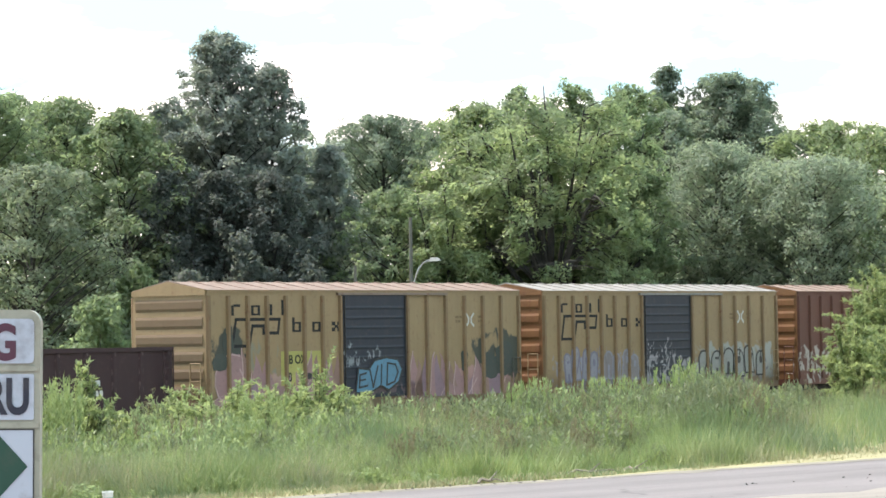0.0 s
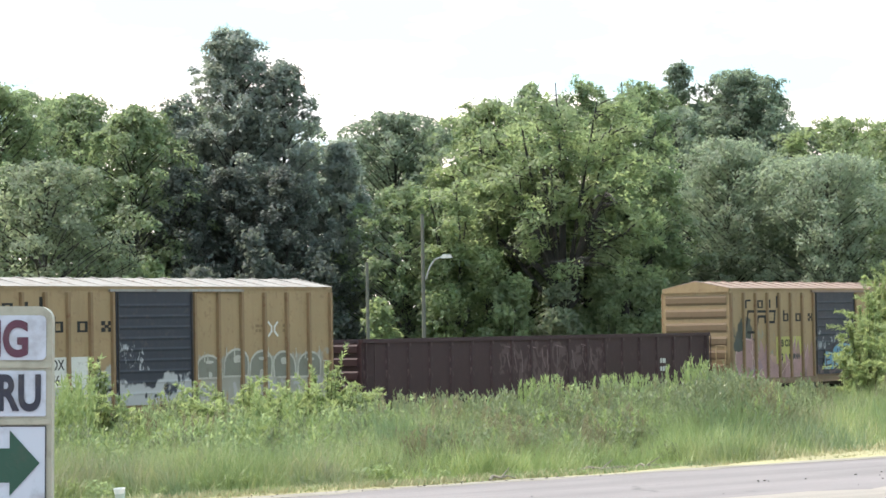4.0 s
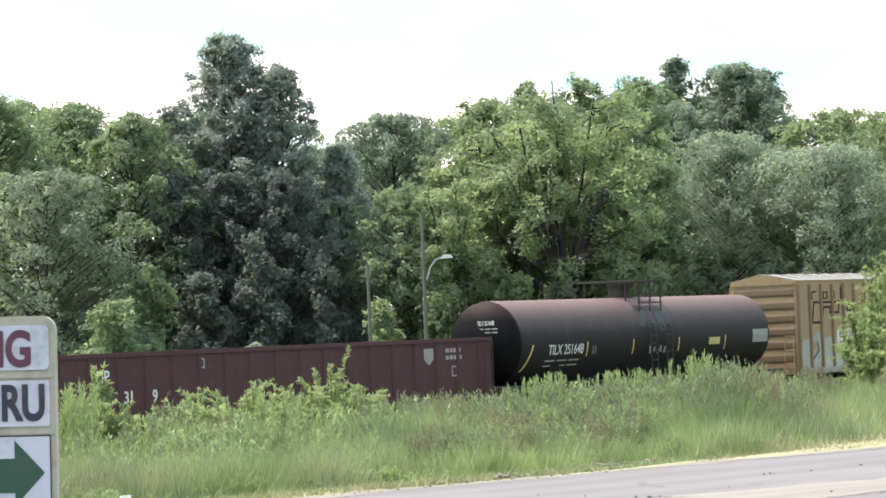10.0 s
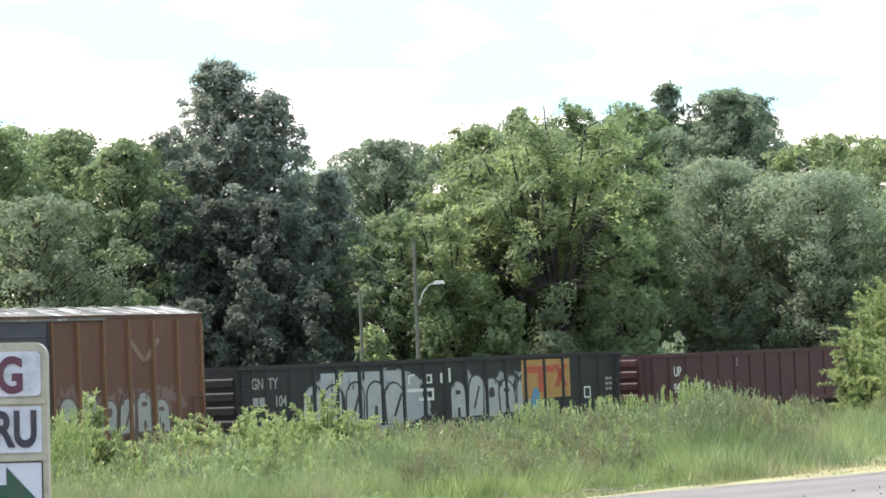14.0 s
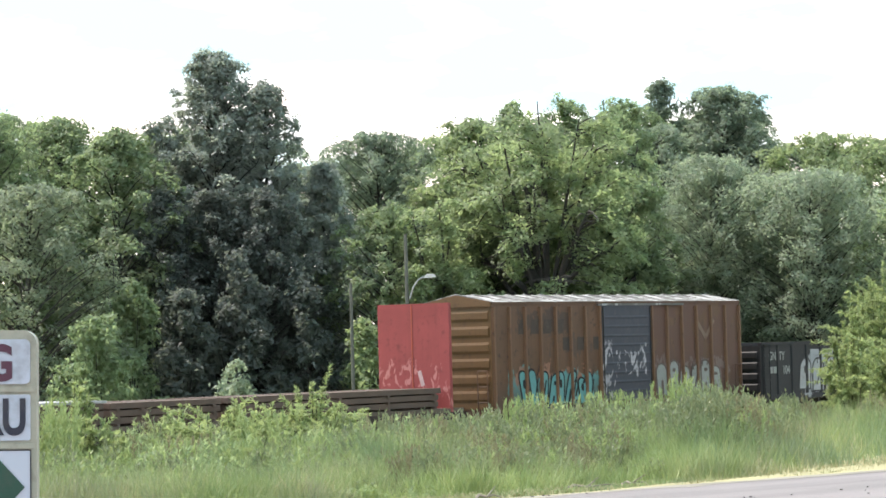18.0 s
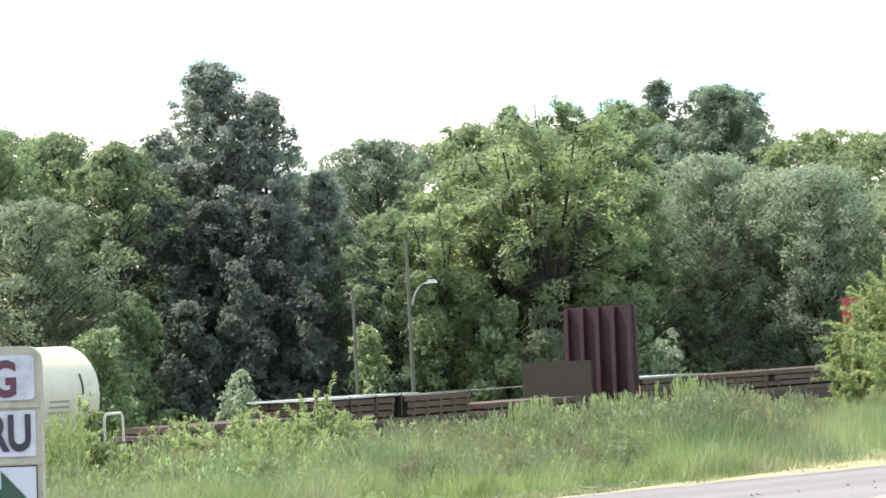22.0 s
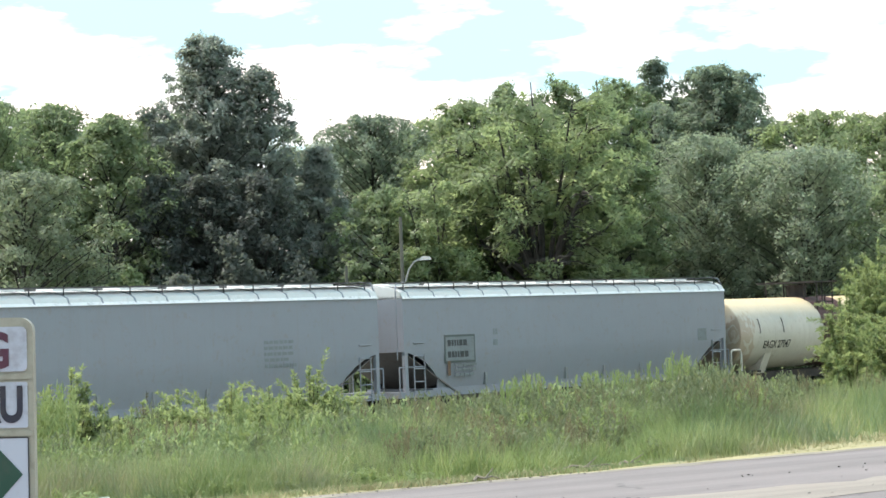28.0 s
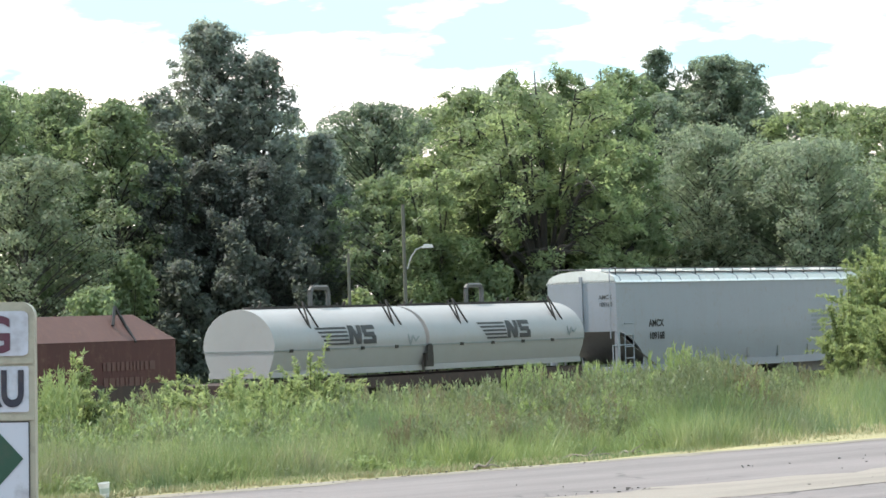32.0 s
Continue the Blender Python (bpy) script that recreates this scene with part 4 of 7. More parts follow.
def graffiti(root, x0, x1, z0, z1, count, fill, edge, seed, y=None, label="sprayed bubble letters", wild=0.0):
    """A row of round-shouldered sprayed letters with a thin rim, slots and drips. wild: how far they slant."""
    rng = random.Random(seed)
    y = -W / 2 - 0.006 if y is None else y
    step = (x1 - x0) / count

    def arch_shape(cx, w, h, zb, lean, grow):
        pts = [(-w / 2 - grow, -grow), (w / 2 + grow, -grow)]
        r = w / 2 + grow
        top = h + grow - min(r, h * 0.5)
        for k in range(9):
            a_ = math.pi * k / 8
            pts.append((r * math.cos(a_), top + min(r, h * 0.5) * math.sin(a_)))
        return [(cx + px + lean * pz, zb + pz) for px, pz in pts]

    for i in range(count):
        cx, zb = x0 + (i + 0.5) * step, z0 + rng.uniform(-0.08, 0.08)
        w, h = step * rng.uniform(0.86, 1.05) * (1 + 0.6 * wild * rng.random()), (z1 - z0) * rng.uniform(0.84 - 0.5 * wild, 1.04)
        lean = rng.uniform(-0.12, 0.12) + wild * rng.uniform(-1, 1)
        yy = y - 0.012 * (i % 2)
        flat("sprayed_letter", [arch_shape(cx, w, h, zb, lean, 0.0)], edge, root, yy, label)
        flat("letter_fill", [arch_shape(cx, w - 0.13, h - 0.13, zb + 0.06, lean, 0.0)], fill, root, yy - 0.004)
        kind_ = rng.randrange(4)
        q, sw = [], 0.05 + 0.05 * w
        if kind_ == 0:      # open foot
            q = [arch_shape(cx, sw * 1.6, h * rng.uniform(0.35, 0.55), zb, lean, 0.0)]
        elif kind_ == 1:    # eye
            q = [blob(rng, cx + lean * h * 0.6, zb + h * 0.62, w * 0.3, h * 0.26, 10)]
        elif kind_ == 2:    # cross bar and foot
            q = [arch_shape(cx, sw * 1.4, h * 0.3, zb, lean, 0.0), blob(rng, cx + lean * h * 0.66, zb + h * 0.68, w * 0.34, h * 0.12, 8)]
        else:               # slanted slash
            u0, u1 = zb + h * 0.2, zb + h * 0.72
            q = [[(cx - 0.16 * w, u0), (cx - 0.16 * w + sw, u0), (cx + 0.2 * w + sw, u1), (cx + 0.2 * w, u1)]]
        for p in q:
            flat("sprayed_stroke", [p], edge, root, y - 0.022)
        for k in range(2):  # drips and overspray tails
            dx, ln = cx + rng.uniform(-0.45, 0.45) * w, rng.uniform(0.12, 0.4)
            if rng.random() < 0.5:
                flat("paint_drip", [rect(dx, dx + 0.025, zb - ln, zb + 0.05)], fill, root, y - 0.002)
            else:
                zt = zb + h * 0.96
                flat("sprayed_stroke", [[(dx, zt - 0.2), (dx + 0.06, zt - 0.2), (dx + 0.05 + wild * 0.4, zt + ln * 0.5)]], edge, root, y - 0.026)


def tongue(cx, w, z0, z1, sway, rng):
    """A flame-like tongue with curved flanks."""
    n, l, r = 9, [], []
    ph = rng.uniform(0, 6)
    for i in range(n):
        t = i / n
        mid = cx + sway * t * t + 0.05 * math.sin(ph + 5 * t)
        hw = w / 2 * (1 - t) ** 0.8 * (1 + 0.25 * math.sin(3.1 * t))
        l.append((mid - hw, z0 + (z1 - z0) * t))
        r.append((mid + hw, z0 + (z1 - z0) * t))
    return l + [(cx + sway, z1)] + r[::-1], l + [(cx + sway, z1)]


def line_mark(root, pts, w, material, name="logo_outline"):
    """A bent stripe of even width along (x, z) points."""
    polys = []
    for (ax, az), (bx, bz) in zip(pts, pts[1:]):
        d = Vector((bx - ax, bz - az)).normalized() * w / 2
        n = Vector((-d.y, d.x))
        polys.append([(ax - d.x + n.x, az - d.y + n.y), (bx + d.x + n.x, bz + d.y + n.y), (bx + d.x - n.x, bz + d.y - n.y), (ax - d.x - n.x, az - d.y - n.y)])
    for i, p in enumerate(polys):
        flat(name, [p], material, root, -W / 2 - 0.006 - 0.0008 * i)


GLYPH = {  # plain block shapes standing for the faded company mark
    "a": [(0, 0.08, 0, 0.55), (0.08, 0.3, 0.47, 0.6)], "b": [(0, 0.08, 0, 0.8), (0.08, 0.3, 0.45, 0.55), (0.22, 0.3, 0.1, 0.45), (0.08, 0.3, 0, 0.1)],
    "c": [(0.0, 0.09, 0, 0.6)], "d": [(0.0, 0.09, 0, 0.85)], "e": [(0, 0.08, 0, 0.55), (0.08, 0.3, 0.45, 0.55), (0.22, 0.3, 0.1, 0.45), (0.08, 0.3, 0, 0.1)],
    "f": [(0, 0.08, 0, 0.55), (0.22, 0.3, 0, 0.55), (0.08, 0.22, 0.45, 0.55), (0.08, 0.22, 0, 0.1)], "g": [(0.1, 0.22, 0.2, 0.36), (0, 0.12, 0.33, 0.55), (0.2, 0.32, 0.33, 0.55), (0, 0.12, 0, 0.22), (0.2, 0.32, 0, 0.22)],
}


def boxcar(label, s0, s1, eave, paint, door_paint, roof_paint, door=(0.0, 3.2), mark=True, black=INK, post_paint=None, end_paint=None):
    root, hf = car("boxcar", label, "boxcar", s0, s1)
    sill, y0, y1 = 1.0, -W / 2, W / 2
    part("body", Shape().box(-hf, hf, y0, y1, sill, eave), paint, root)
    d0, d1 = door[0] - door[1] / 2, door[0] + door[1] / 2
    # side posts on both flanks, door, door track
    xs = []
    for a, b, n in ((-hf + 0.06, d0 - 0.1, 7), (d1 + 0.1, hf - 0.06, 6)):
        xs += [a + (b - a) * i / n for i in range(n + 1)]
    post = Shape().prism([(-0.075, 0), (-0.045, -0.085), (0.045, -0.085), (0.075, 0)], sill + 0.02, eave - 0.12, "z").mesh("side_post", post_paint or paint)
    for sy in (-1, 1):
        for x in xs:
            p = part("side_post", post, None, root)
            p.location, p.rotation_euler = (x, sy * W / 2, 0), (0, 0, 0 if sy < 0 else math.pi)
            p.location.x = x
    for sy in (-1, 1):
        ya, yb = sorted((sy * W / 2, sy * (W / 2 + 0.05)))
        dr = Shape().box(d0, d1, ya, yb, sill + 0.08, eave - 0.1)
        dob = part("door", dr, door_paint, root, "dark blue sliding door")
        for i in range(9 if sy < 0 else 0):
            z = sill + 0.35 + i * (eave - sill - 0.6) / 9
            part("door_rib", Shape().prism([(y_, z_) for y_, z_ in ((sy * (W / 2 + 0.05), z), (sy * (W / 2 + 0.062), z + 0.06), (sy * (W / 2 + 0.05), z + 0.12))], d0 + 0.12, d1 - 0.12, "x"), door_paint, dob)
        part("door_track", Shape().box(d0 - 0.25, d1 + 2.2, *sorted((sy * W / 2, sy * (W / 2 + 0.09))), eave - 0.1, eave - 0.03), roof_paint, root)
        for x in (d0 + 0.07, d1 - 0.07):
            part("lock_rod", Shape().bar((x, sy * (W / 2 + 0.07), sill + 0.1), (x, sy * (W / 2 + 0.07), eave - 0.14), 0.02, 5), DARKSTEEL, dob)
    part("side_sill", Shape().box(-hf, hf, y0 - 0.03, y1 + 0.03, sill - 0.22, sill), paint, root)
    part("top_chord", Shape().box(-hf, hf, y0 - 0.03, y1 + 0.03, eave - 0.03, eave + 0.05), paint, root)
    # ends with horizontal ribs
    n = 6
    h = (eave - sill - 0.3) / n
    rib_me = Shape().prism([(-hf, 0), (-hf - 0.04, h * 0.25), (-hf - 0.04, h * 0.62), (-hf, h * 0.86)], y0 + 0.14, y1 - 0.14, "y").mesh("end_rib", end_paint or paint)
    for r_ in (0, math.pi):
        for i in range(n):
            o = part("end_rib", rib_me, None, root)
            o.location, o.rotation_euler = (0, 0, sill + 0.2 + i * h), (0, 0, r_)
    for sx in (-1, 1):
        part("end_gable", Shape().prism([(y0, eave - 0.1), (y0, eave + 0.06), (0, eave + 0.325), (y1, eave + 0.06), (y1, eave - 0.1)], *sorted((sx * (hf + 0.02), sx * (hf + 0.055))), "x"), end_paint or paint, root)
        part("end_sheet", Shape().box(*sorted((sx * hf, sx * (hf + 0.012))), y0 + 0.02, y1 - 0.02, sill, eave - 0.1), end_paint or paint, root)
    # low-pitched roof with cross seams
    rf = Shape().prism([(y0 - 0.06, eave + 0.05), (0, eave + 0.33), (y1 + 0.06, eave + 0.05)], -hf - 0.05, hf + 0.05, "x")
    part("roof", rf, roof_paint, root, "weathered sheet-metal roof")
    seam = Shape().prism([(y0 - 0.07, eave + 0.055), (0, eave + 0.365), (y1 + 0.07, eave + 0.055), (0, eave + 0.3)], -0.035, 0.035, "x").mesh("roof_seam", roof_paint)
    for i in range(17):
        o = part("roof_seam", seam, None, root)
        o.location.x = -hf + (i + 0.0) * 2 * hf / 16
    ladder(root, hf - 0.3, y0 - 0.09, sill - 0.3, 2.2, paint, name="ladder")
    ladder(root, -hf - 0.14, y0 + 0.35, sill - 0.3, 2.3, paint, face="x", name="end_ladder")
    running_gear(root, hf)
    if mark:
        zt = eave - 0.72
        for g, x, dz in (("a", 1.1, 0), ("e", 2.0, 0), ("c", 2.85, 0), ("d", 3.4, 0), ("b", 3.9, -0.52), ("f", 4.85, -0.52), ("g", 5.8, -0.52)):
            polys = [rect(-hf + x + a * 1.35, -hf + x + b * 1.35, zt + dz + c * 0.56, zt + dz + d * 0.56) for a, b, c, d in GLYPH[g]]
            flat("company_mark", polys, black, root, -W / 2 - 0.006, "faded black block shape of a company mark")
        x, z = -hf, zt - 0.12
        line_mark(root, [(x + 1.3, z), (x + 3.3, z), (x + 3.22, z - 0.42), (x + 2.55, z - 0.42), (x + 2.55, z - 0.2), (x + 2.05, z - 0.2), (x + 1.9, z - 0.8), (x + 1.12, z - 0.8), (x + 1.3, z)], 0.095, black)
    return root, hf


def x_mark(root, x, z, material):
    for s in (-1, 1):
        line_mark(root, [(x + s * 0.2, z + 0.2), (x + s * 0.07, z + 0.07), (x + s * 0.07, z - 0.07), (x + s * 0.2, z - 0.2)], 0.065, material, "painted_mark")
    for sx in (-0.62, 0.62):
        bars(root, x + sx - 0.17, z + 0.06, 0.34, 0.08, 2, plain("faded_brown_mark", (0.17, 0.11, 0.055), 0.7), 3)


OCHRE = (0.285, 0.20, 0.11)
GREYW, DKGREEN = (0.30, 0.31, 0.30), (0.035, 0.045, 0.04)
SILVER = plain("silver_spray", (0.31, 0.32, 0.33), 0.5, 0.2, 0.2, 6, 0.05)
PALEGREY = plain("grey_spray", (0.25, 0.255, 0.245), 0.6, 0, 0.25, 6, 0.05)
BLUESPRAY = plain("blue_spray", (0.075, 0.20, 0.30), 0.5, 0, 0.25, 6, 0.05)
TEAL = plain("teal_spray", (0.085, 0.26, 0.27), 0.5, 0, 0.25, 6, 0.05)
PINKSPRAY = plain("pink_spray", (0.285, 0.165, 0.17), 0.55, 0, 0.25, 6, 0.05)
PALEPINK = plain("pale_pink_spray", (0.42, 0.29, 0.29), 0.55, 0, 0.2, 6, 0.05)

ORANGE_END = car_paint("rusted_orange_end", (0.20, 0.095, 0.04), (0.14, 0.05, 0.03), 0.8, seed=23)
# ochre posts: base darkened to set off the ribs, rust streaks besides
POSTS = car_paint("dark_rusty_ochre_post", (0.20, 0.13, 0.07), (0.14, 0.065, 0.035), 0.8, seed=17)
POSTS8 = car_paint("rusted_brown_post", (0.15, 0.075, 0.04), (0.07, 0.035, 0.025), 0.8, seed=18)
# brown boxcar at the head of the view
c0, h0 = boxcar("rust brown boxcar with sprayed skirt behind the bush", 23.0, 38.9, 4.43, car_paint("brown_boxcar", (0.115, 0.045, 0.032), wear=0.6, layers=[(-9, 9, 1.0, 2.3, (0.36, 0.33, 0.30), 3, 0.53)], seed=11), DOORBLUE, ROOF_RUST, mark=False, end_paint=ORANGE_END)
# ochre boxcar with blue and grey sprayed skirt
P1 = car_paint("ochre_boxcar_grey_skirt", OCHRE, wear=0.35, layers=[(-7.4, -1.9, 0.9, 2.2, (0.24, 0.24, 0.30), 3, 0.52), (1.6, 7.5, 1.0, 2.5, GREYW, 1.2, 0.40), (2.0, 7.2, 1.2, 2.0, (0.11, 0.12, 0.15), 3.2, 0.60)], low=2.0, seed=21)
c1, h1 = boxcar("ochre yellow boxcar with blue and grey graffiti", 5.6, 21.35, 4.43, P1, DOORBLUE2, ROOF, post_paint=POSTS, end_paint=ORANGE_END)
x_mark(c1, 5.2, 3.5, WHITE)
LILAC = plain("lilac_grey_spray", (0.25, 0.24, 0.29), 0.6, 0, 0.25, 6, 0.05)
graffiti(c1, -6.6, -4.6, 1.3, 2.5, 4, LILAC, plain("violet_grey_spray", (0.17, 0.16, 0.22), 0.6), 4)
graffiti(c1, -4.2, -1.9, 1.3, 2.3, 4, plain("dull_spray", (0.22, 0.19, 0.20), 0.6), LILAC, 5)
graffiti(c1, 2.2, 7.0, 1.25, 2.35, 6, PALEGREY, BLACK, 6)
# ochre boxcar with pink flames and blue tag
P2 = car_paint("ochre_boxcar_pink_flames", OCHRE, wear=0.3, layers=[(-7.6, -4.8, 1.0, 3.0, (0.20, 0.19, 0.14), 1.6, 0.56), (-7.6, -6.0, 1.5, 3.3, DKGREEN, 1.8, 0.44), (5.2, 7.8, 1.3, 3.0, DKGREEN, 1.5, 0.41), (-6.9, -2.0, 0.9, 1.9, (0.36, 0.23, 0.20), 2.2, 0.46), (1.8, 7.3, 0.9, 1.9, (0.36, 0.21, 0.20), 2.2, 0.44)], low=2.0, seed=31)
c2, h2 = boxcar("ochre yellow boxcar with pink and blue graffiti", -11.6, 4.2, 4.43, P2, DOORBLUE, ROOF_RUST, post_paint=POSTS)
x_mark(c2, 5.1, 3.5, WHITE)
rng = random.Random(7)
MAUVE = plain("mauve_spray", (0.235, 0.15, 0.185), 0.6, 0, 0.3, 6, 0.05)
ROSEBROWN = plain("dusty_rose_spray", (0.25, 0.15, 0.125), 0.65, 0, 0.3, 6, 0.05)
tones = (PINKSPRAY, MAUVE, ROSEBROWN, PINKSPRAY)
flat("pink_balloon", [blob(rng, -6.75, 1.75, 1.7, 1.6, 18)], PINKSPRAY, c2, -W / 2 - 0.0045, "pink sprayed balloon shape")
loop_ = [(-6.75 + 0.82 * math.cos(a_ * 0.42 + 1.2), 1.75 + 0.8 * math.sin(a_ * 0.42 + 1.2)) for a_ in range(14)]
line_mark(c2, loop_, 0.05, PALEPINK, "balloon_outline")
line_mark(c2, [(-7.3, 1.2), (-6.8, 1.05), (-6.3, 1.25), (-6.2, 1.7), (-6.45, 2.1)], 0.045, PALEPINK, "balloon_outline")
for x0, x1, n, zt in ((-6.3, -5.0, 3, 2.5), (-4.4, -2.9, 5, 1.9), (-3.5, -1.7, 5, 2.45), (1.9, 4.2, 7, 2.45), (4.2, 6.4, 6, 2.2), (-7.6, -1.8, 9, 1.55), (1.8, 7.4, 10, 1.6)):
    for i in range(n):
        cx = x0 + (x1 - x0) * (i + rng.uniform(0.2, 0.8)) / n
        poly, flank = tongue(cx, (x1 - x0) / n * rng.uniform(1.3, 2.0), 1.02, zt + rng.uniform(-0.35, 0.25), rng.uniform(-0.35, 0.2), rng)
        yy = -W / 2 - 0.005 - 0.0012 * (i % 5)
        flat("pink_flame", [poly], tones[rng.randrange(4)], c2, yy, "pink sprayed flame")
        if i % 3 == 0:
            strip_ = [[(ax, az), (ax + 0.04, az), (bx + 0.035, bz), (bx, bz)] for (ax, az), (bx, bz) in zip(flank, flank[1:])]
            flat("flame_outline", strip_, PALEPINK, c2, -W / 2 - 0.0135)
for cx, cz, w_, h_, sd_ in ((4.75, 2.15, 0.35, 0.7, 1), (6.2, 1.95, 0.7, 0.9, 2), (7.0, 2.2, 1.0, 1.1, 3), (-6.95, 2.85, 0.5, 0.7, 4), (-7.35, 2.3, 0.6, 0.5, 5)):
    flat("dark_overspray", [blob(random.Random(sd_), cx, cz, w_, h_, 16)], plain("dark_green_spray", (0.045, 0.055, 0.048), 0.7, 0, 0.3, 6), c2, -W / 2 - 0.0155)
flat("green_patch", [rect(-4.55, -2.55, 1.55, 2.6)], plain("olive_patch", (0.36, 0.34, 0.10), 0.6), c2, -W / 2 - 0.0045, "yellow-green repaint patch")
flat("tag_outline", [[(-1.1, 1.2), (-0.95, 2.05), (-0.4, 2.0), (-0.1, 2.3), (0.5, 2.38), (1.1, 2.3), (1.35, 1.95), (1.15, 1.5), (0.6, 1.25), (0.2, 1.4), (-0.3, 1.2)]], BLACK, c2, -W / 2 - 0.085, "black-rimmed sprayed tag")
flat("tag_fill", [[(-1.03, 1.26), (-0.89, 1.98), (-0.4, 1.93), (-0.08, 2.22), (0.5, 2.3), (1.06, 2.23), (1.27, 1.94), (1.09, 1.56), (0.6, 1.32), (0.2, 1.47), (-0.3, 1.27)]], BLUESPRAY, c2, -W / 2 - 0.092, "blue sprayed tag")
for q in ([(-0.55, 1.85), (-0.85, 1.8), (-0.9, 1.4), (-0.5, 1.45)], [(-0.88, 1.62), (-0.6, 1.65)], [(-0.35, 1.95), (-0.2, 1.4), (0.05, 2.05)], [(0.2, 1.5), (0.25, 2.1)], [(0.5, 1.45), (0.55, 2.15), (0.95, 2.1), (1.08, 1.85), (0.9, 1.55), (0.5, 1.45)]):
    polys = []
    for (ax, az), (bx, bz) in zip(q, q[1:]):
        d_ = Vector((bx - ax, bz - az)).normalized() * 0.03
        polys.append([(ax - d_.y - d_.x, az + d_.x - d_.y), (bx - d_.y + d_.x, bz + d_.x + d_.y), (bx + d_.y + d_.x, bz - d_.x + d_.y), (ax + d_.y - d_.x, az - d_.x - d_.y)])
    for j, p in enumerate(polys):
        flat("tag_stroke", [p], BLACK, c2, -W / 2 - 0.098 - 0.0008 * j)
words(c2, "RB OX", -4.4, 2.22, 0.26, INK, -W / 2 - 0.012, 0.9)
words(c2, "38", -4.4, 1.68, 0.26, INK, -W / 2 - 0.012, 0.9)
bars(c2, -3.6, 1.72, 0.8, 0.2, 1, BLACK, 8, -W / 2 - 0.012)
# ochre boxcar with silver letters
P4 = car_paint("ochre_boxcar_grey_base", OCHRE, wear=0.4, layers=[(-7.7, -1.7, 0.9, 2.2, (0.29, 0.30, 0.29), 1.2, 0.36), (-7.2, -2.2, 0.9, 1.6, (0.36, 0.37, 0.37), 2.4, 0.5), (1.7, 7.8, 0.9, 2.4, (0.24, 0.235, 0.21), 1.4, 0.35), (1.9, 7.6, 0.9, 1.7, (0.31, 0.30, 0.30), 2.6, 0.5)], low=1.35, seed=41)
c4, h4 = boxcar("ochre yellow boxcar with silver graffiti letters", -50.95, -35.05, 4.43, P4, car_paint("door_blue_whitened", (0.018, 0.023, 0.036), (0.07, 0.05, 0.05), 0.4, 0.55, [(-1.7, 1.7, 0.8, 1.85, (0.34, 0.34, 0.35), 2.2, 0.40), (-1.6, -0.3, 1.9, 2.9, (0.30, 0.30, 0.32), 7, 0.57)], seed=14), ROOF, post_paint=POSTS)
x_mark(c4, 5.2, 3.2, WHITE)
graffiti(c4, 1.8, 7.4, 1.75, 2.6, 5, plain("smoke_grey_spray", (0.15, 0.15, 0.125), 0.65), plain("pale_rim_spray", (0.36, 0.35, 0.31), 0.6), 12)
flat("number_patch", [rect(-4.9, -2.7, 1.65, 2.5)], WHITE, c4, -W / 2 - 0.0045, "white number patch")
words(c4, "RB  OX", -4.75, 2.15, 0.28, BLACK, squeeze=0.85)
words(c4, "322 46", -4.75, 1.72, 0.28, BLACK, squeeze=0.85)
line_mark(c4, [(-3.2, 1.2), (-2.6, 1.5), (-2.2, 2.0), (-2.3, 2.4)], 0.08, BLACK, "sprayed_curve")
line_mark(c4, [(-2.4, 1.2), (-1.9, 1.55), (-1.2, 1.5)], 0.08, BLACK, "sprayed_curve")
line_mark(c4, [(-6.9, 1.3), (-6.4, 1.7), (-6.5, 2.0)], 0.08, BLACK, "sprayed_curve")
# weathered brown boxcar
P8 = car_paint("weathered_brown_boxcar", (0.122, 0.060, 0.033), (0.045, 0.022, 0.016), 0.95, low=2.3, layers=[(1.5, 8.2, 0.9, 4.7, (0.100, 0.046, 0.033), 0.8, 0.42), (-6.8, -3.2, 3.55, 4.25, (0.055, 0.032, 0.024), 2.5, 0.44), (-5.0, -1.8, 2.75, 3.4, (0.07, 0.04, 0.03), 1.8, 0.52), (-7.3, -1.7, 0.9, 2.2, (0.09, 0.24, 0.24), 2.2, 0.38), (-7.0, -2.0, 1.6, 2.4, (0.26, 0.12, 0.08), 2.2, 0.55), (1.9, 7.0, 1.0, 2.5, (0.15, 0.10, 0.09), 3, 0.50)], seed=51, fade=0.45)
DOOR8 = car_paint("worn_slate_door", (0.042, 0.044, 0.060), (0.09, 0.075, 0.08), 0.5, 0.6, [(-1.6, 1.6, 2.05, 3.05, (0.36, 0.34, 0.37), 3.0, 0.545), (-1.6, -0.6, 1.0, 2.2, (0.30, 0.28, 0.30), 3, 0.55)], seed=9)
ROOF8 = car_paint("patched_grey_roof", (0.15, 0.145, 0.14), (0.12, 0.09, 0.08), 0.7, 0.75, [(-8, 8, 4.4, 5.2, (0.36, 0.35, 0.345), 1.4, 0.55)], seed=6, fade=0.4, spec=0.15)
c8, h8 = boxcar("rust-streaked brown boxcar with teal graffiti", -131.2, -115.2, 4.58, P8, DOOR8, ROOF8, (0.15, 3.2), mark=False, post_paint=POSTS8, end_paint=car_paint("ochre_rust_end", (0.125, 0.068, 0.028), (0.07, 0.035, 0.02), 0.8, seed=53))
graffiti(c8, -6.3, -1.9, 1.05, 2.35, 9, TEAL, INK, 13, label="teal sprayed letters", wild=0.3)
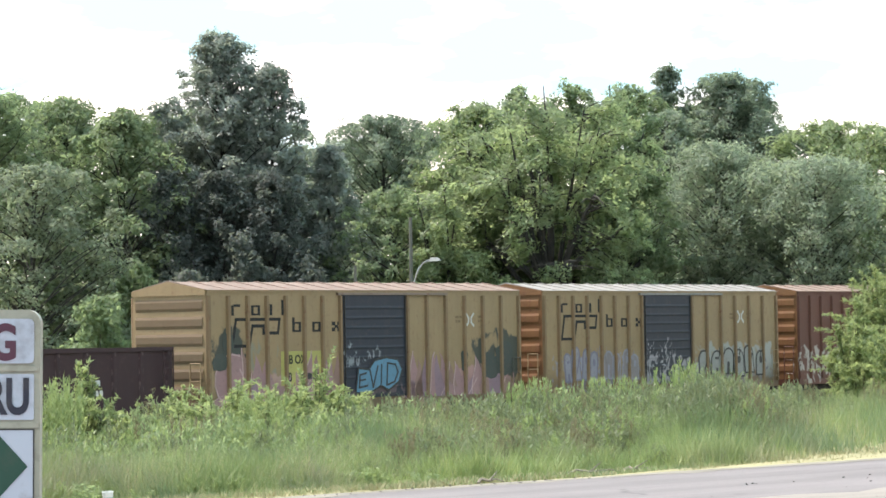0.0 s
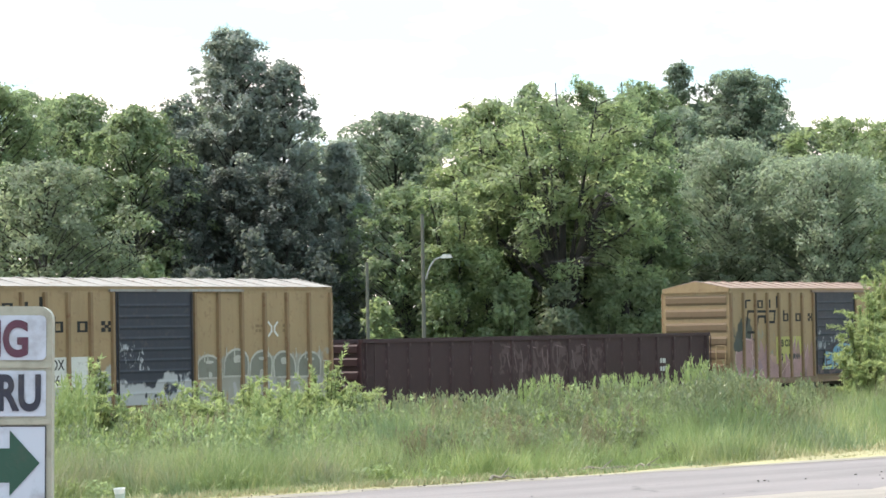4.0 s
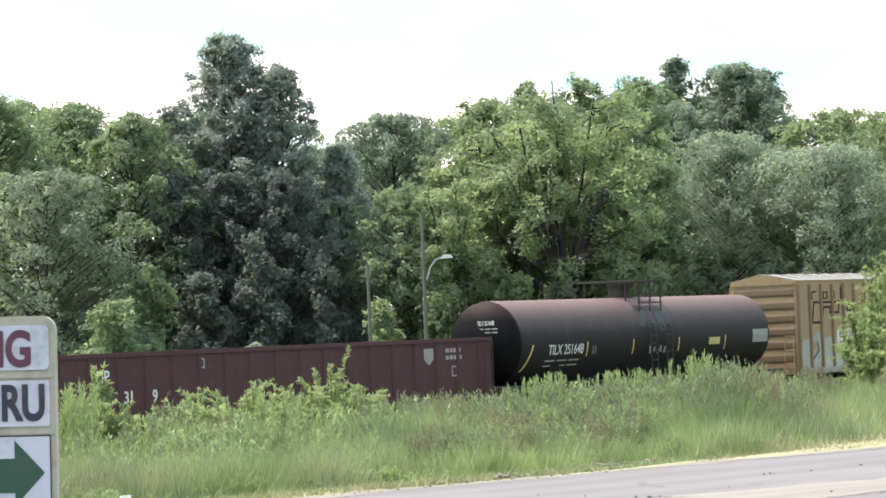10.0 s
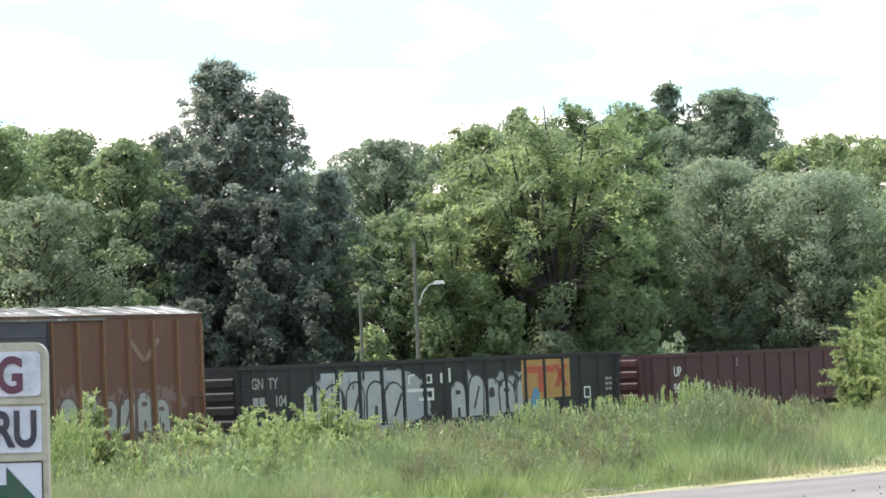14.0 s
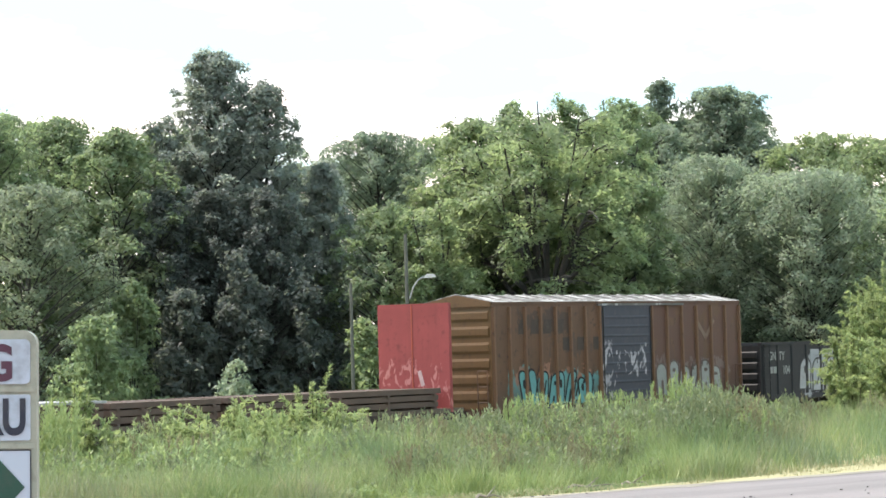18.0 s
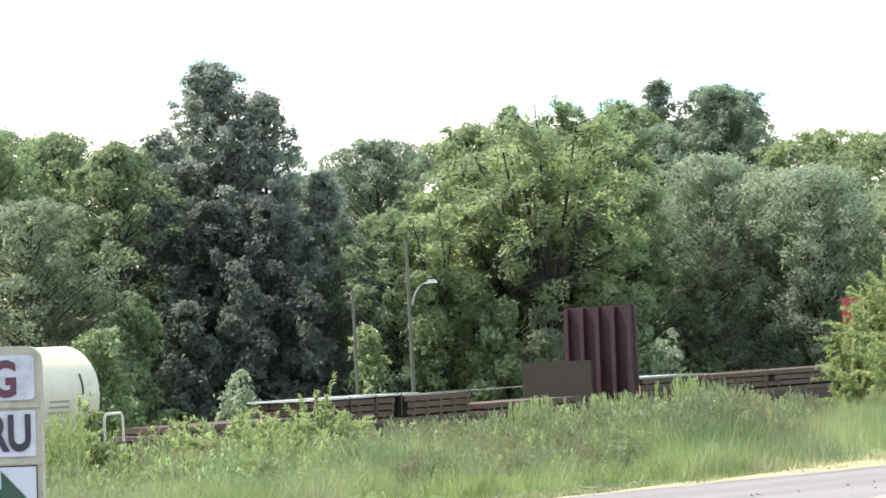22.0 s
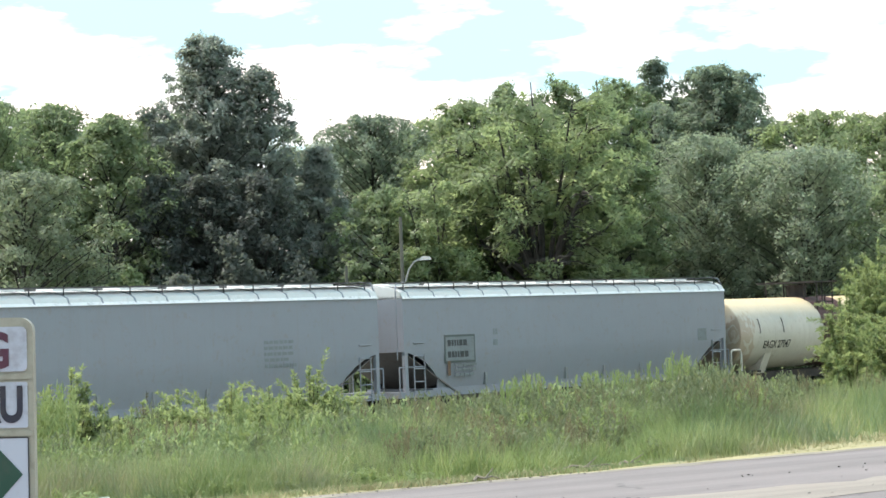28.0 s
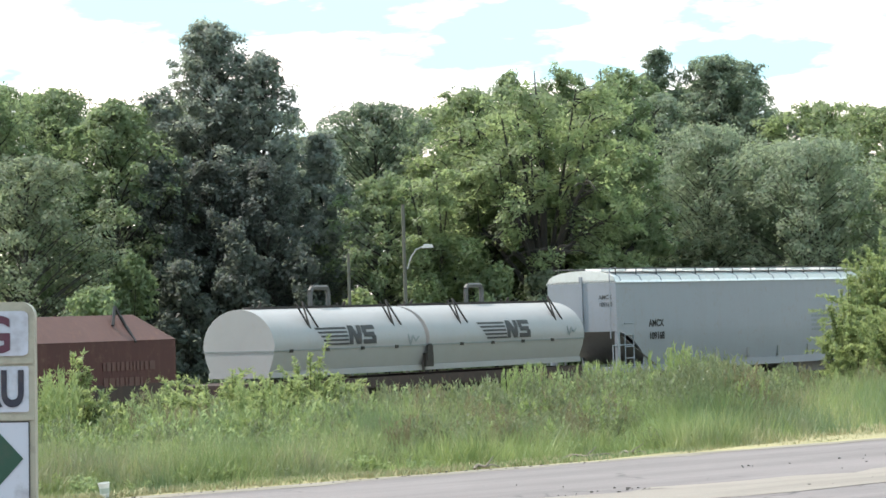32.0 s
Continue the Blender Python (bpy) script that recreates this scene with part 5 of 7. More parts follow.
GHOST = plain("faded_dark_lettering", (0.055, 0.036, 0.029), 0.8, 0, 0.4, 5, 0.1)
for i in range(4):
    x = -6.5 + 0.72 * i
    flat("faded_letter", [[(x, 3.52), (x + 0.5, 3.52), (x + 0.6, 4.02), (x + 0.1, 4.02)]], GHOST, c8, -W / 2 - 0.003)
for x in (-3.85, -2.95, -1.95):
    flat("faded_letter", [rect(x, x + 0.52, 2.92, 3.38)], GHOST, c8, -W / 2 - 0.003)
FADEDMARK = plain("faded_tan_mark", (0.20, 0.13, 0.095), 0.8, 0, 0.3, 5, 0.1)
for dx in (-0.55, 0.55):
    line_mark(c8, [(5.55, 3.25), (5.55 + dx, 3.85)], 0.16, FADEDMARK, "faded_mark")
graffiti(c8, 2.1, 6.6, 1.2, 2.4, 6, PALEGREY, plain("brown_shadow", (0.10, 0.07, 0.06), 0.7), 14)


def gondola(label, s0, s1, top, paint, posts=18, shift=0.0):
    root, hf = car("gondola_car", label, "gondola car", s0, s1)
    y0, y1, b = -W / 2, W / 2, 0.95
    for sy in (-1, 1):
        ya, yb = sorted((sy * W / 2, sy * (W / 2 - 0.06)))
        part("side_wall", Shape().box(-hf, hf, ya, yb, b, top - 0.1), paint, root)
        ya, yb = sorted((sy * (W / 2 + 0.06), sy * (W / 2 - 0.1)))
        part("top_chord", Shape().box(-hf, hf, ya, yb, top - 0.12, top), paint, root)
        ya, yb = sorted((sy * (W / 2 + 0.05), sy * (W / 2 - 0.08)))
        part("side_sill", Shape().box(-hf, hf, ya, yb, b - 0.2, b), paint, root)
    for sx in (-1, 1):
        xa, xb = sorted((sx * hf, sx * (hf - 0.06)))
        e = Shape().box(xa, xb, y0 + 0.06, y1 - 0.06, b, top - 0.12)
        for i in range(4):
            z = b + 0.15 + i * 0.42
            e.prism([(sx * hf, z), (sx * (hf + 0.03), z + 0.05), (sx * (hf + 0.03), z + 0.25), (sx * hf, z + 0.3)], y0 + 0.15, y1 - 0.15, "y")
        part("end_wall", e, paint, root)
    part("floor", Shape().box(-hf + 0.06, hf - 0.06, y0 + 0.06, y1 - 0.06, b - 0.08, b), DARKSTEEL, root)
    post = Shape().prism([(-0.10, 0), (-0.05, -0.05), (0.05, -0.05), (0.10, 0)], b, top - 0.13, "z").mesh("side_stake", paint)
    for sy in (-1, 1):
        for i in range(posts + (0 if shift else 1)):
            p = part("side_stake", post, None, root)
            p.location, p.rotation_euler = (-hf + 0.2 + shift + i * (2 * hf - 0.4) / posts, sy * W / 2, 0), (0, 0, 0 if sy < 0 else math.pi)
    ladder(root, hf - 0.3, y0 - 0.12, b - 0.3, top - 0.1, paint, name="ladder")
    ladder(root, -hf + 0.3, y0 - 0.12, b - 0.3, top - 0.1, paint, name="ladder")
    running_gear(root, hf, 0.9)
    return root, hf


MAROON = (0.034, 0.014, 0.017)
P3 = car_paint("maroon_gondola", MAROON, (0.06, 0.03, 0.028), 0.35, layers=[(-3.0, 3.6, 1.2, 2.6, (0.075, 0.045, 0.048), 3, 0.52)], seed=61)
c3, h3 = gondola("dark maroon steel gondola car with side ribs", -33.6, -13.1, 2.82, P3)
bars(c3, 6.9, 1.75, 0.45, 0.16, 2, WHITE, 31)
rng = random.Random(62)
FAINT = plain("faint_pink_scrawl", (0.16, 0.11, 0.115), 0.7, 0, 0.4, 9)
for i in range(11):
    x = -2.6 + i * 0.5 + rng.uniform(-0.15, 0.15)
    tall = rng.uniform(0.4, 1.1)
    line_mark(c3, [(x, 2.45 - rng.uniform(0, 0.2)), (x + rng.uniform(-0.05, 0.12), 2.4 - tall * 0.5), (x + rng.uniform(0.0, 0.2), 2.35 - tall)], rng.uniform(0.02, 0.04), FAINT, "faint_scrawl")
    if i % 3 == 0:
        line_mark(c3, [(x - 0.1, 2.5), (x + 0.35, 2.42)], 0.035, FAINT, "faint_scrawl")
P6 = car_paint("red_brown_gondola", (0.052, 0.016, 0.021), (0.09, 0.045, 0.035), 0.5, seed=71)
c6, h6 = gondola("reddish brown steel gondola car with white lettering", -91.9, -71.1, 2.8, P6, shift=0.61)
for body, x, z in (("UP", -8.2, 1.98), ("96", -8.22, 1.36), ("31", -7.12, 1.36), ("9", -5.95, 1.36)):
    words(c6, body, x, z, 0.34, WHITE, squeeze=0.86, bold=0.012)
DIMWHITE = plain("worn_white_marking", (0.27, 0.255, 0.25), 0.7, 0, 0.3, 9, 0.05)
flat("shield_mark", [[(6.75, 2.5), (7.25, 2.5), (7.25, 2.15), (7.0, 1.95), (6.75, 2.15)]], DIMWHITE, c6, label="white shield-shaped mark")
bars(c6, 7.9, 2.35, 0.85, 0.13, 2, DIMWHITE, 33)
flat("square_mark", [rect(8.2, 8.5, 1.85, 1.9), rect(8.2, 8.5, 1.55, 1.6), rect(8.2, 8.25, 1.6, 1.85), rect(8.45, 8.5, 1.6, 1.85)], DIMWHITE, c6)
flat("square_mark", [rect(-4.0, -3.7, 2.25, 2.3), rect(-4.0, -3.7, 2.5, 2.55), rect(-4.0, -3.95, 2.3, 2.5), rect(-3.75, -3.7, 2.3, 2.5)], DIMWHITE, c6)
P7 = car_paint("black_gondola", (0.014, 0.015, 0.018), (0.05, 0.035, 0.03), 0.4, seed=81, layers=[(-6.8, -0.9, 0.95, 2.55, (0.27, 0.28, 0.30), 1.3, 0.42), (0.9, 5.4, 1.0, 2.4, (0.25, 0.26, 0.28), 1.5, 0.44)])
c7, h7 = gondola("black steel gondola car with white graffiti", -113.7, -93.25, 3.0, P7)
words(c7, "GN  TY", -9.6, 2.3, 0.32, PALEGREY, squeeze=0.8)
bars(c7, -9.55, 1.78, 0.7, 0.26, 1, PALEGREY, 36)
words(c7, "104", -8.55, 1.75, 0.32, PALEGREY, squeeze=0.8)
graffiti(c7, -7.4, -2.1, 1.0, 2.5, 5, SILVER, BLACK, 15, label="big white sprayed letters")
graffiti(c7, 0.2, 4.8, 1.0, 2.4, 5, SILVER, BLACK, 16, label="big white sprayed letters")
for g, x in (("a", -2.0), ("e", -1.1), ("c", -0.3), ("d", 0.15)):
    polys = [rect(x + a * 1.2, x + b * 1.2, 2.2 + c * 0.55, 2.2 + d * 0.55) for a, b, c, d in GLYPH[g]]
    flat("company_mark", polys, WHITE, c7, -W / 2 - 0.022)
for i in range(4):
    flat("sprayed_field", [rect(-6.35 + 1.08 * i, -5.4 + 1.08 * i, 2.0, 2.68)], plain("pale_haze_spray", (0.30, 0.31, 0.33), 0.65, 0, 0.35, 8), c7, -W / 2 - 0.0045)
line_mark(c7, [(-2.0, 2.0), (-0.7, 2.0), (-0.7, 1.7), (-1.4, 1.7)], 0.1, WHITE)
flat("orange_panel", [rect(4.25, 7.1, 1.5, 2.82)], plain("orange_patch", (0.34, 0.185, 0.055), 0.65, 0, 0.35, 5), c7, -W / 2 - 0.016, "orange company panel")
REDMARK = plain("red_mark", (0.33, 0.06, 0.03), 0.6)
flat("panel_shape", [rect(4.5, 6.2, 2.36, 2.6), rect(5.2, 5.5, 1.7, 2.36), [(6.15, 2.62), (6.42, 2.62), (6.95, 1.85), (6.68, 1.85)], [(6.65, 2.62), (6.95, 2.62), (6.4, 1.85), (6.12, 1.85)]], REDMARK, c7, -W / 2 - 0.024)
flat("blue_tag", [blob(random.Random(3), 5.0, 1.45, 0.5, 0.8)], BLUESPRAY, c7, -W / 2 - 0.03)
flat("square_mark", [rect(7.95, 8.35, 1.75, 1.81), rect(7.95, 8.35, 1.4, 1.46), rect(7.95, 8.01, 1.4, 1.8), rect(8.29, 8.35, 1.4, 1.8)], WHITE, c7)
bars(c7, 9.3, 2.0, 0.4, 0.1, 3, PALEGREY, 35)


def tank_car(label, s0, s1, r, zc, shell, dome_x, band=None, platform=1.1, head=None):
    """s0..s1: the straight shell; the heads bulge past it."""
    root, hf = car("tank_car", label, "tank car", s0, s1)
    prof = [(-hf - 0.72 * math.sin(a), r * math.cos(a)) for a in (math.pi / 2 * (1 - i / 8) for i in range(9))]
    prof[0] = (-hf - 0.72, 0.001)
    body = part("tank", Shape().lathe([(-hf, r), (hf, r)], 48, 0, zc), shell, root)
    for sx in (-1, 1):
        part("tank_head", Shape().lathe([(-sx * x, q) for x, q in prof][::sx] if sx < 0 else [(x, q) for x, q in prof], 48, 0, zc), head or shell, body, "domed tank head")
    for i in range(1, 5):
        x = -hf + 2 * hf * i / 5
        part("weld_seam", Shape().lathe([(x - 0.03, r + 0.001), (x - 0.02, r + 0.006), (x + 0.02, r + 0.006), (x + 0.03, r + 0.001)], 48, 0, zc), shell, body)
    if band:
        b0, b1, bm_ = band
        part("band", Shape().lathe([(b0, r), (b0, r + 0.012), (b1, r + 0.012), (b1, r)], 48, 0, zc), bm_, body, "dark maroon painted band")
    # dome, walkway and rails on top
    zt, w = zc + r, platform
    part("dome", Shape().bar((dome_x, 0.2, zt - 0.15), (dome_x, 0.2, zt + 0.42), 0.42, 16), DARKSTEEL, root)
    part("dome_lid", Shape().bar((dome_x, 0.2, zt + 0.42), (dome_x, 0.2, zt + 0.50), 0.47, 16), DARKSTEEL, root)
    deck = part("walkway", Shape().box(dome_x - w, dome_x - w + 0.06, -1.2, 1.5, zt + 0.56, zt + 0.63).box(dome_x + w - 0.06, dome_x + w, -1.2, 1.5, zt + 0.56, zt + 0.63), DARKSTEEL, root)
    for i in range(12):
        y = -1.2 + i * 2.6 / 11
        part("walkway_slat", Shape().box(dome_x - w + 0.06, dome_x + w - 0.06, y, y + 0.11, zt + 0.57, zt + 0.61), DARKSTEEL, deck)
    for x in (dome_x - w * 0.7, dome_x, dome_x + w * 0.7):
        part("rail_post", Shape().bar((x, -1.12, zt - 0.55), (x, -1.12, zt + (0.10 if x == dome_x else 0.62)), 0.03, 5), DARKSTEEL, root)
    for x in (dome_x - w * 0.8, dome_x + w * 0.8):
        part("walkway_leg", Shape().bar((x, 1.2, zt - 0.6), (x, 1.2, zt + 0.56), 0.035, 5), DARKSTEEL, root)
        part("walkway_leg", Shape().bar((x, -0.6, zt - 0.2), (x, -0.6, zt + 0.56), 0.035, 5), DARKSTEEL, root)
    for dz in (-0.22, 0.02):
        part("handrail", Shape().bar((dome_x - w * 0.8, -1.12, zt + dz), (dome_x + w * 0.8, -1.12, zt + dz), 0.026, 5), DARKSTEEL, root)
    for x in (dome_x - 0.5, dome_x + 0.5):
        lad = Shape()
        for a in (-0.2, 0.2):
            lad.path([(x + a, -1.02, zc + r - 0.45), (x + a, -r - 0.10, zc + 0.2), (x + a, -r - 0.12, 0.7)], 0.022, 5)
        for i in range(9):
            z = 0.8 + i * 0.3
            yy = -r - 0.12 if z < zc + 0.2 else -r - 0.10 + (z - zc - 0.2) * (r - 0.9) / (r - 0.65)
            lad.bar((x - 0.2, yy, z), (x + 0.2, yy, z), 0.016, 5)
        part("ladder", lad, DARKSTEEL, root)
    # saddles, sills, end platforms with rails
    for sx in (-1, 1):
        part("saddle", Shape().prism([(-1.25, zc - r * 0.55), (-0.9, 0.95), (0.9, 0.95), (1.25, zc - r * 0.55), (0.8, zc - r * 0.86), (-0.8, zc - r * 0.86)], sx * (hf - 2.2) - 0.25, sx * (hf - 2.2) + 0.25, "x"), shell, root)
        xe = sx * (hf + 0.9)
        part("end_platform", Shape().box(*sorted((sx * (hf - 1.2), xe)), -W / 2, W / 2, 1.0, 1.08), DARKSTEEL, root)
    running_gear(root, hf + 0.9, 0.98)
    return root, hf


# top: reddish fade and the sun's highlight together, as paint colour
BTANK = car_paint("black_tank", (0.010, 0.010, 0.013), (0.03, 0.02, 0.02), 0.4, 0.55, seed=91, top=(2.8, 4.1, (0.17, 0.105, 0.098)), spec=0.2)
c5, h5 = tank_car("black tank car with faded reddish top and a painted sunlit tone", -69.3, -53.1, 1.47, 2.54, BTANK, 0.4, platform=1.0, head=car_paint("black_tank_head", (0.010, 0.010, 0.013), (0.03, 0.02, 0.02), 0.4, 0.6, seed=92, top=(3.3, 4.3, (0.10, 0.06, 0.055)), spec=0.15))


def on_tank(root, mesh_or_shape, x, z, r, zc, material, name, words_=None, h=0.3, squeeze=0.72):
    """Lettering bent round the shell."""
    me = text_mesh(words_, h, 0.002, squeeze, 0.006)
    for v in me.vertices:
        a = (z + v.co.y - zc) / r
        v.co = (x + v.co.x, -(r + 0.006 + v.co.z) * math.cos(a), zc + (r + 0.006 + v.co.z) * math.sin(a))
    me.materials.clear()
    me.materials.append(material)
    return part(name, me, None, root)


def tank_patch(root, x0, x1, z0, z1, r, zc, material, name, lift=0.006, slant=0.0):
    sh, n = Shape(), 6
    a0, a1 = (z0 - zc) / r, (z1 - zc) / r
    for i in range(n):
        p, q = a0 + (a1 - a0) * i / n, a0 + (a1 - a0) * (i + 1) / n
        f = lambda x, a, s: (x + s, -(r + lift) * math.cos(a), zc + (r + lift) * math.sin(a))
        s, e = slant * i / n, slant * (i + 1) / n
        sh.face(f(x0, p, s), f(x1, p, s), f(x1, q, e), f(x0, q, e))
    return part(name, sh, material, root)


for i, (xa, xb, za, sl) in enumerate(((-0.75, -0.35, 2.95, -0.25), (0.0, 0.25, 3.05, 0.1), (0.55, 0.95, 2.75, 0.15), (1.0, 1.3, 3.0, 0.25))):
    tank_patch(c5, xa, xb, za, 3.85, 1.47, 2.54, BLACK, "oil_stain", 0.008 + 0.001 * i, slant=-sl)
on_tank(c5, None, -6.5, 2.08, 1.47, 2.54, WHITE, "lettering", "TILX 251648", 0.34, 0.80)
for i in range(2):
    for j in range(3):
        tank_patch(c5, -6.6 + j * 0.72, -6.0 + j * 0.72, 1.82 - 0.2 * i, 1.88 - 0.2 * i, 1.47, 2.54, PALEGREY, "stencil_bar")
for x in (-4.2, -1.3, 1.7, 4.9):
    tank_patch(c5, x, x + 0.07, 1.95, 2.48, 1.47, 2.54, YELLOW, "yellow_reflector")
tank_patch(c5, -7.85, -7.76, 1.45, 2.45, 1.47, 2.54, YELLOW, "yellow_reflector", slant=0.38)
tank_patch(c5, 3.8, 4.55, 2.15, 2.42, 1.47, 2.54, YELLOW, "placard")
tank_patch(c5, 6.9, 8.0, 2.15, 2.65, 1.47, 2.54, PALEGREY, "grey_panel")
for i in range(5):
    tank_patch(c5, -0.15 + i * 0.23, -0.03 + i * 0.23, 1.92 + 0.04 * (i % 2), 2.22 - 0.05 * (i % 3), 1.47, 2.54, PALEGREY, "tag_stroke", slant=0.08 * (i % 3 - 1))
for x in (-3.85, -3.7):
    tank_patch(c5, x, x + 0.1, 2.02, 2.32, 1.47, 2.54, plain("dim_grey_mark", (0.12, 0.12, 0.12), 0.7), "dim_mark")
me = text_mesh("TILX 251648", 0.15, 0.002, 0.62, 0.004)
me.transform(Matrix.Translation((-h5 - 0.66, -0.10, 3.18)) @ Matrix.Rotation(radians(-90), 4, "Z") @ Matrix.Rotation(radians(90), 4, "X"))
me.materials.clear()
me.materials.append(WHITE)
part("end_lettering", me, None, c5)
for i in range(2):
    for j in range(3):
        part("stencil_bar", Shape().box(-h5 - 0.665, -h5 - 0.655, -0.12 - 0.30 * (j + 1) + 0.06, -0.12 - 0.30 * j, 3.03 - 0.12 * i, 3.08 - 0.12 * i), PALEGREY, c5)
# top: warm sunlit tone put into the cream along the crown
CREAM = car_paint("cream_tank", (0.55, 0.515, 0.45), (0.25, 0.15, 0.09), 0.3, 0.5, [(-8.5, -5.5, 0.8, 3.3, (0.42, 0.335, 0.26), 2.4, 0.46)], seed=95, top=(3.1, 3.9, (0.60, 0.47, 0.27)))
TANKBAND = car_paint("maroon_band", (0.07, 0.024, 0.026), (0.08, 0.04, 0.03), 0.3, 0.5, seed=96)
c11, h11 = tank_car("cream white tank car with dark maroon centre band", -194.9, -181.7, 1.4, 2.49, CREAM, 0.5, (-0.15, 2.2, TANKBAND), 0.9)
on_tank(c11, None, -4.85, 1.9, 1.4, 2.49, INK, "lettering", "EAGX 27047", 0.3, 0.88)
for i in range(3):
    tank_patch(c11, 3.2, 4.2, 2.0 - i * 0.16, 2.06 - i * 0.16, 1.4, 2.49, plain("grey_stencil", (0.25, 0.24, 0.2), 0.7), "stencil_bars")
    tank_patch(c11, 4.6, 5.4, 2.3 - i * 0.16, 2.36 - i * 0.16, 1.4, 2.49, plain("grey_stencil", (0.25, 0.24, 0.2), 0.7), "stencil_bars")
for x in (-5.2, -3.4, 3.4, 5.9):
    tank_patch(c11, x, x + 0.08, 2.5, 3.1, 1.4, 2.49, DARKSTEEL, "dark_mark", 0.008)
tank_patch(c11, 2.9, 3.4, 1.75, 1.95, 1.4, 2.49, BLACK, "dark_placard")
for sx in (-1, 1):
    x0, x1 = sx * (h11 + 0.1), sx * (h11 + 0.85)
    for y in (-1.42, 1.42):
        r_ = Shape().path([(x0, y, 1.0), (x0, y, 1.75), (x0 + sx * 0.08, y, 1.9), (x1 - sx * 0.08, y, 1.9), (x1, y, 1.8), (x1, y, 1.0)], 0.045, 6)
        part("end_rail", r_, plain("white_rail", (0.6, 0.58, 0.52), 0.5), c11, "white end platform handrail")


def flat_car(label, s0, s1):
    root, hf = car("flat_car", label, "flat car", s0, s1)
    part("deck", Shape().box(-hf, hf, -W / 2, W / 2, 1.0, 1.12), DECK, root)
    for sy in (-1, 1):
        part("side_sill", Shape().prism([(-hf, 1.0), (hf, 1.0), (hf, 0.85), (hf - 3, 0.55), (-hf + 3, 0.55), (-hf, 0.85)], *sorted((sy * 1.42, sy * 1.5)), "y"), RUSTDARK, root)
    running_gear(root, hf, 0.95)
    return root, hf


DECK = plain("deck_wood", (0.10, 0.075, 0.055), 0.9, 0, 0.4, 6, 0.4)
RUSTDARK = car_paint("dark_rust_steel", (0.035, 0.02, 0.017), (0.06, 0.032, 0.02), 0.5, seed=97)
TIMBER = plain("weathered_beam", (0.095, 0.062, 0.048), 0.85, 0, 0.45, 7, 0.4)
PALEWRAP = plain("pale_wrap", (0.28, 0.28, 0.285), 0.6, 0, 0.2, 5, 0.2)


def beams(root, x0, x1, layers, z=1.2, per=4, seed=1, top=None):
    """Long beams lying in layers with spacers between; each beam is a part."""
    rng = random.Random(seed)
    zz = z
    for k in range(layers):
        for i in range(per):
            y = -1.35 + (i + 0.5) * 2.7 / per
            a, b = x0 + rng.uniform(0, 0.25), x1 - rng.uniform(0, 0.3)
            m_ = top if (top and k == layers - 1) else TIMBER
            part("beam", Shape().box(a, b, y - 2.5 / per / 2, y + 2.5 / per / 2, zz, zz + 0.16 + rng.uniform(0, 0.015)), m_, root)
        sp = Shape()
        for i in range(5):
            x = x0 + 0.4 + (x1 - x0 - 0.8) * i / 4
            sp.box(x - 0.06, x + 0.06, -1.4, 1.4, zz - 0.07, zz)
        part("spacer", sp, TIMBER, root)
        zz += 0.215


def bulkhead(root, x, top, face, ribs, rib_face, name="bulkhead", label=""):
    """An upright end wall of a flat car, its near edge at x; stakes stand on one face."""
    b = part(name, Shape().box(x - 0.12, x + 0.02, -W / 2, W / 2, 1.0, top), face, root, label)
    if ribs:
        for i in range(ribs):
            y = -W / 2 + 0.12 + i * (W - 0.24) / (ribs - 1)
            part("stake", Shape().prism([(x - 0.12, 1.12), (x - 0.42, 1.12), (x - 0.30, top - 0.05), (x - 0.12, top - 0.05)], y - 0.09, y + 0.09, "y"), rib_face, b)
    return b


REDPANEL = car_paint("red_panel", (0.265, 0.058, 0.058), (0.12, 0.035, 0.033), 0.55, 0.6, [(-9, 99, 1.0, 2.6, (0.40, 0.16, 0.15), 3.5, 0.57)], seed=98, spec=0.2)
DULLPANEL = car_paint("dull_olive_panel", (0.048, 0.042, 0.037), (0.045, 0.03, 0.024), 0.5, 0.85, seed=99, spec=0.08)
BHEAD = car_paint("maroon_bulkhead", (0.036, 0.012, 0.018), (0.09, 0.045, 0.04), 0.5, seed=100)
c9, h9 = flat_car("bulkhead flat car loaded with long dark beams", -154.9, -132.9)
bulkhead(c9, h9 - 0.6, 4.62, REDPANEL, 0, None, "bulkhead", "bright red steel bulkhead")
flat_mark = Shape()
flat_mark.prism([(-0.45, 1.9), (-0.3, 1.85), (-0.15, 2.35), (-0.3, 2.4)], h9 - 0.726, h9 - 0.722, "x")
part("scrawl", flat_mark, PALEPINK, c9)
part("panel_seam", Shape().box(h9 - 0.735, h9 - 0.72, 0.03, 0.07, 1.2, 4.6), REDMARK, c9)
bulkhead(c9, -h9 + 0.75, 4.55, BHEAD, 5, BHEAD, "bulkhead", "dark maroon bulkhead with vertical stakes")
beams(c9, -h9 + 10.4, h9 - 1.0, 3, 1.2, 4, 3)
beams(c9, -h9 + 1.0, -h9 + 5.2, 3, 1.2, 4, 4)
part("wrapping", Shape().box(-h9 + 0.93, -h9 + 5.3, -1.33, 1.33, 1.81, 1.88).box(-h9 + 0.93, -h9 + 0.97, -1.33, 1.33, 1.2, 1.81), PALEWRAP, c9, "white wrapping over the beams")
beams(c9, -h9 + 5.3, -h9 + 10.2, 3, 1.2, 4, 5)
part("corner_stripe", Shape().box(-h9 + 0.72, -h9 + 0.80, -W / 2 - 0.006, -W / 2, 1.2, 1.6), YELLOW, c9)
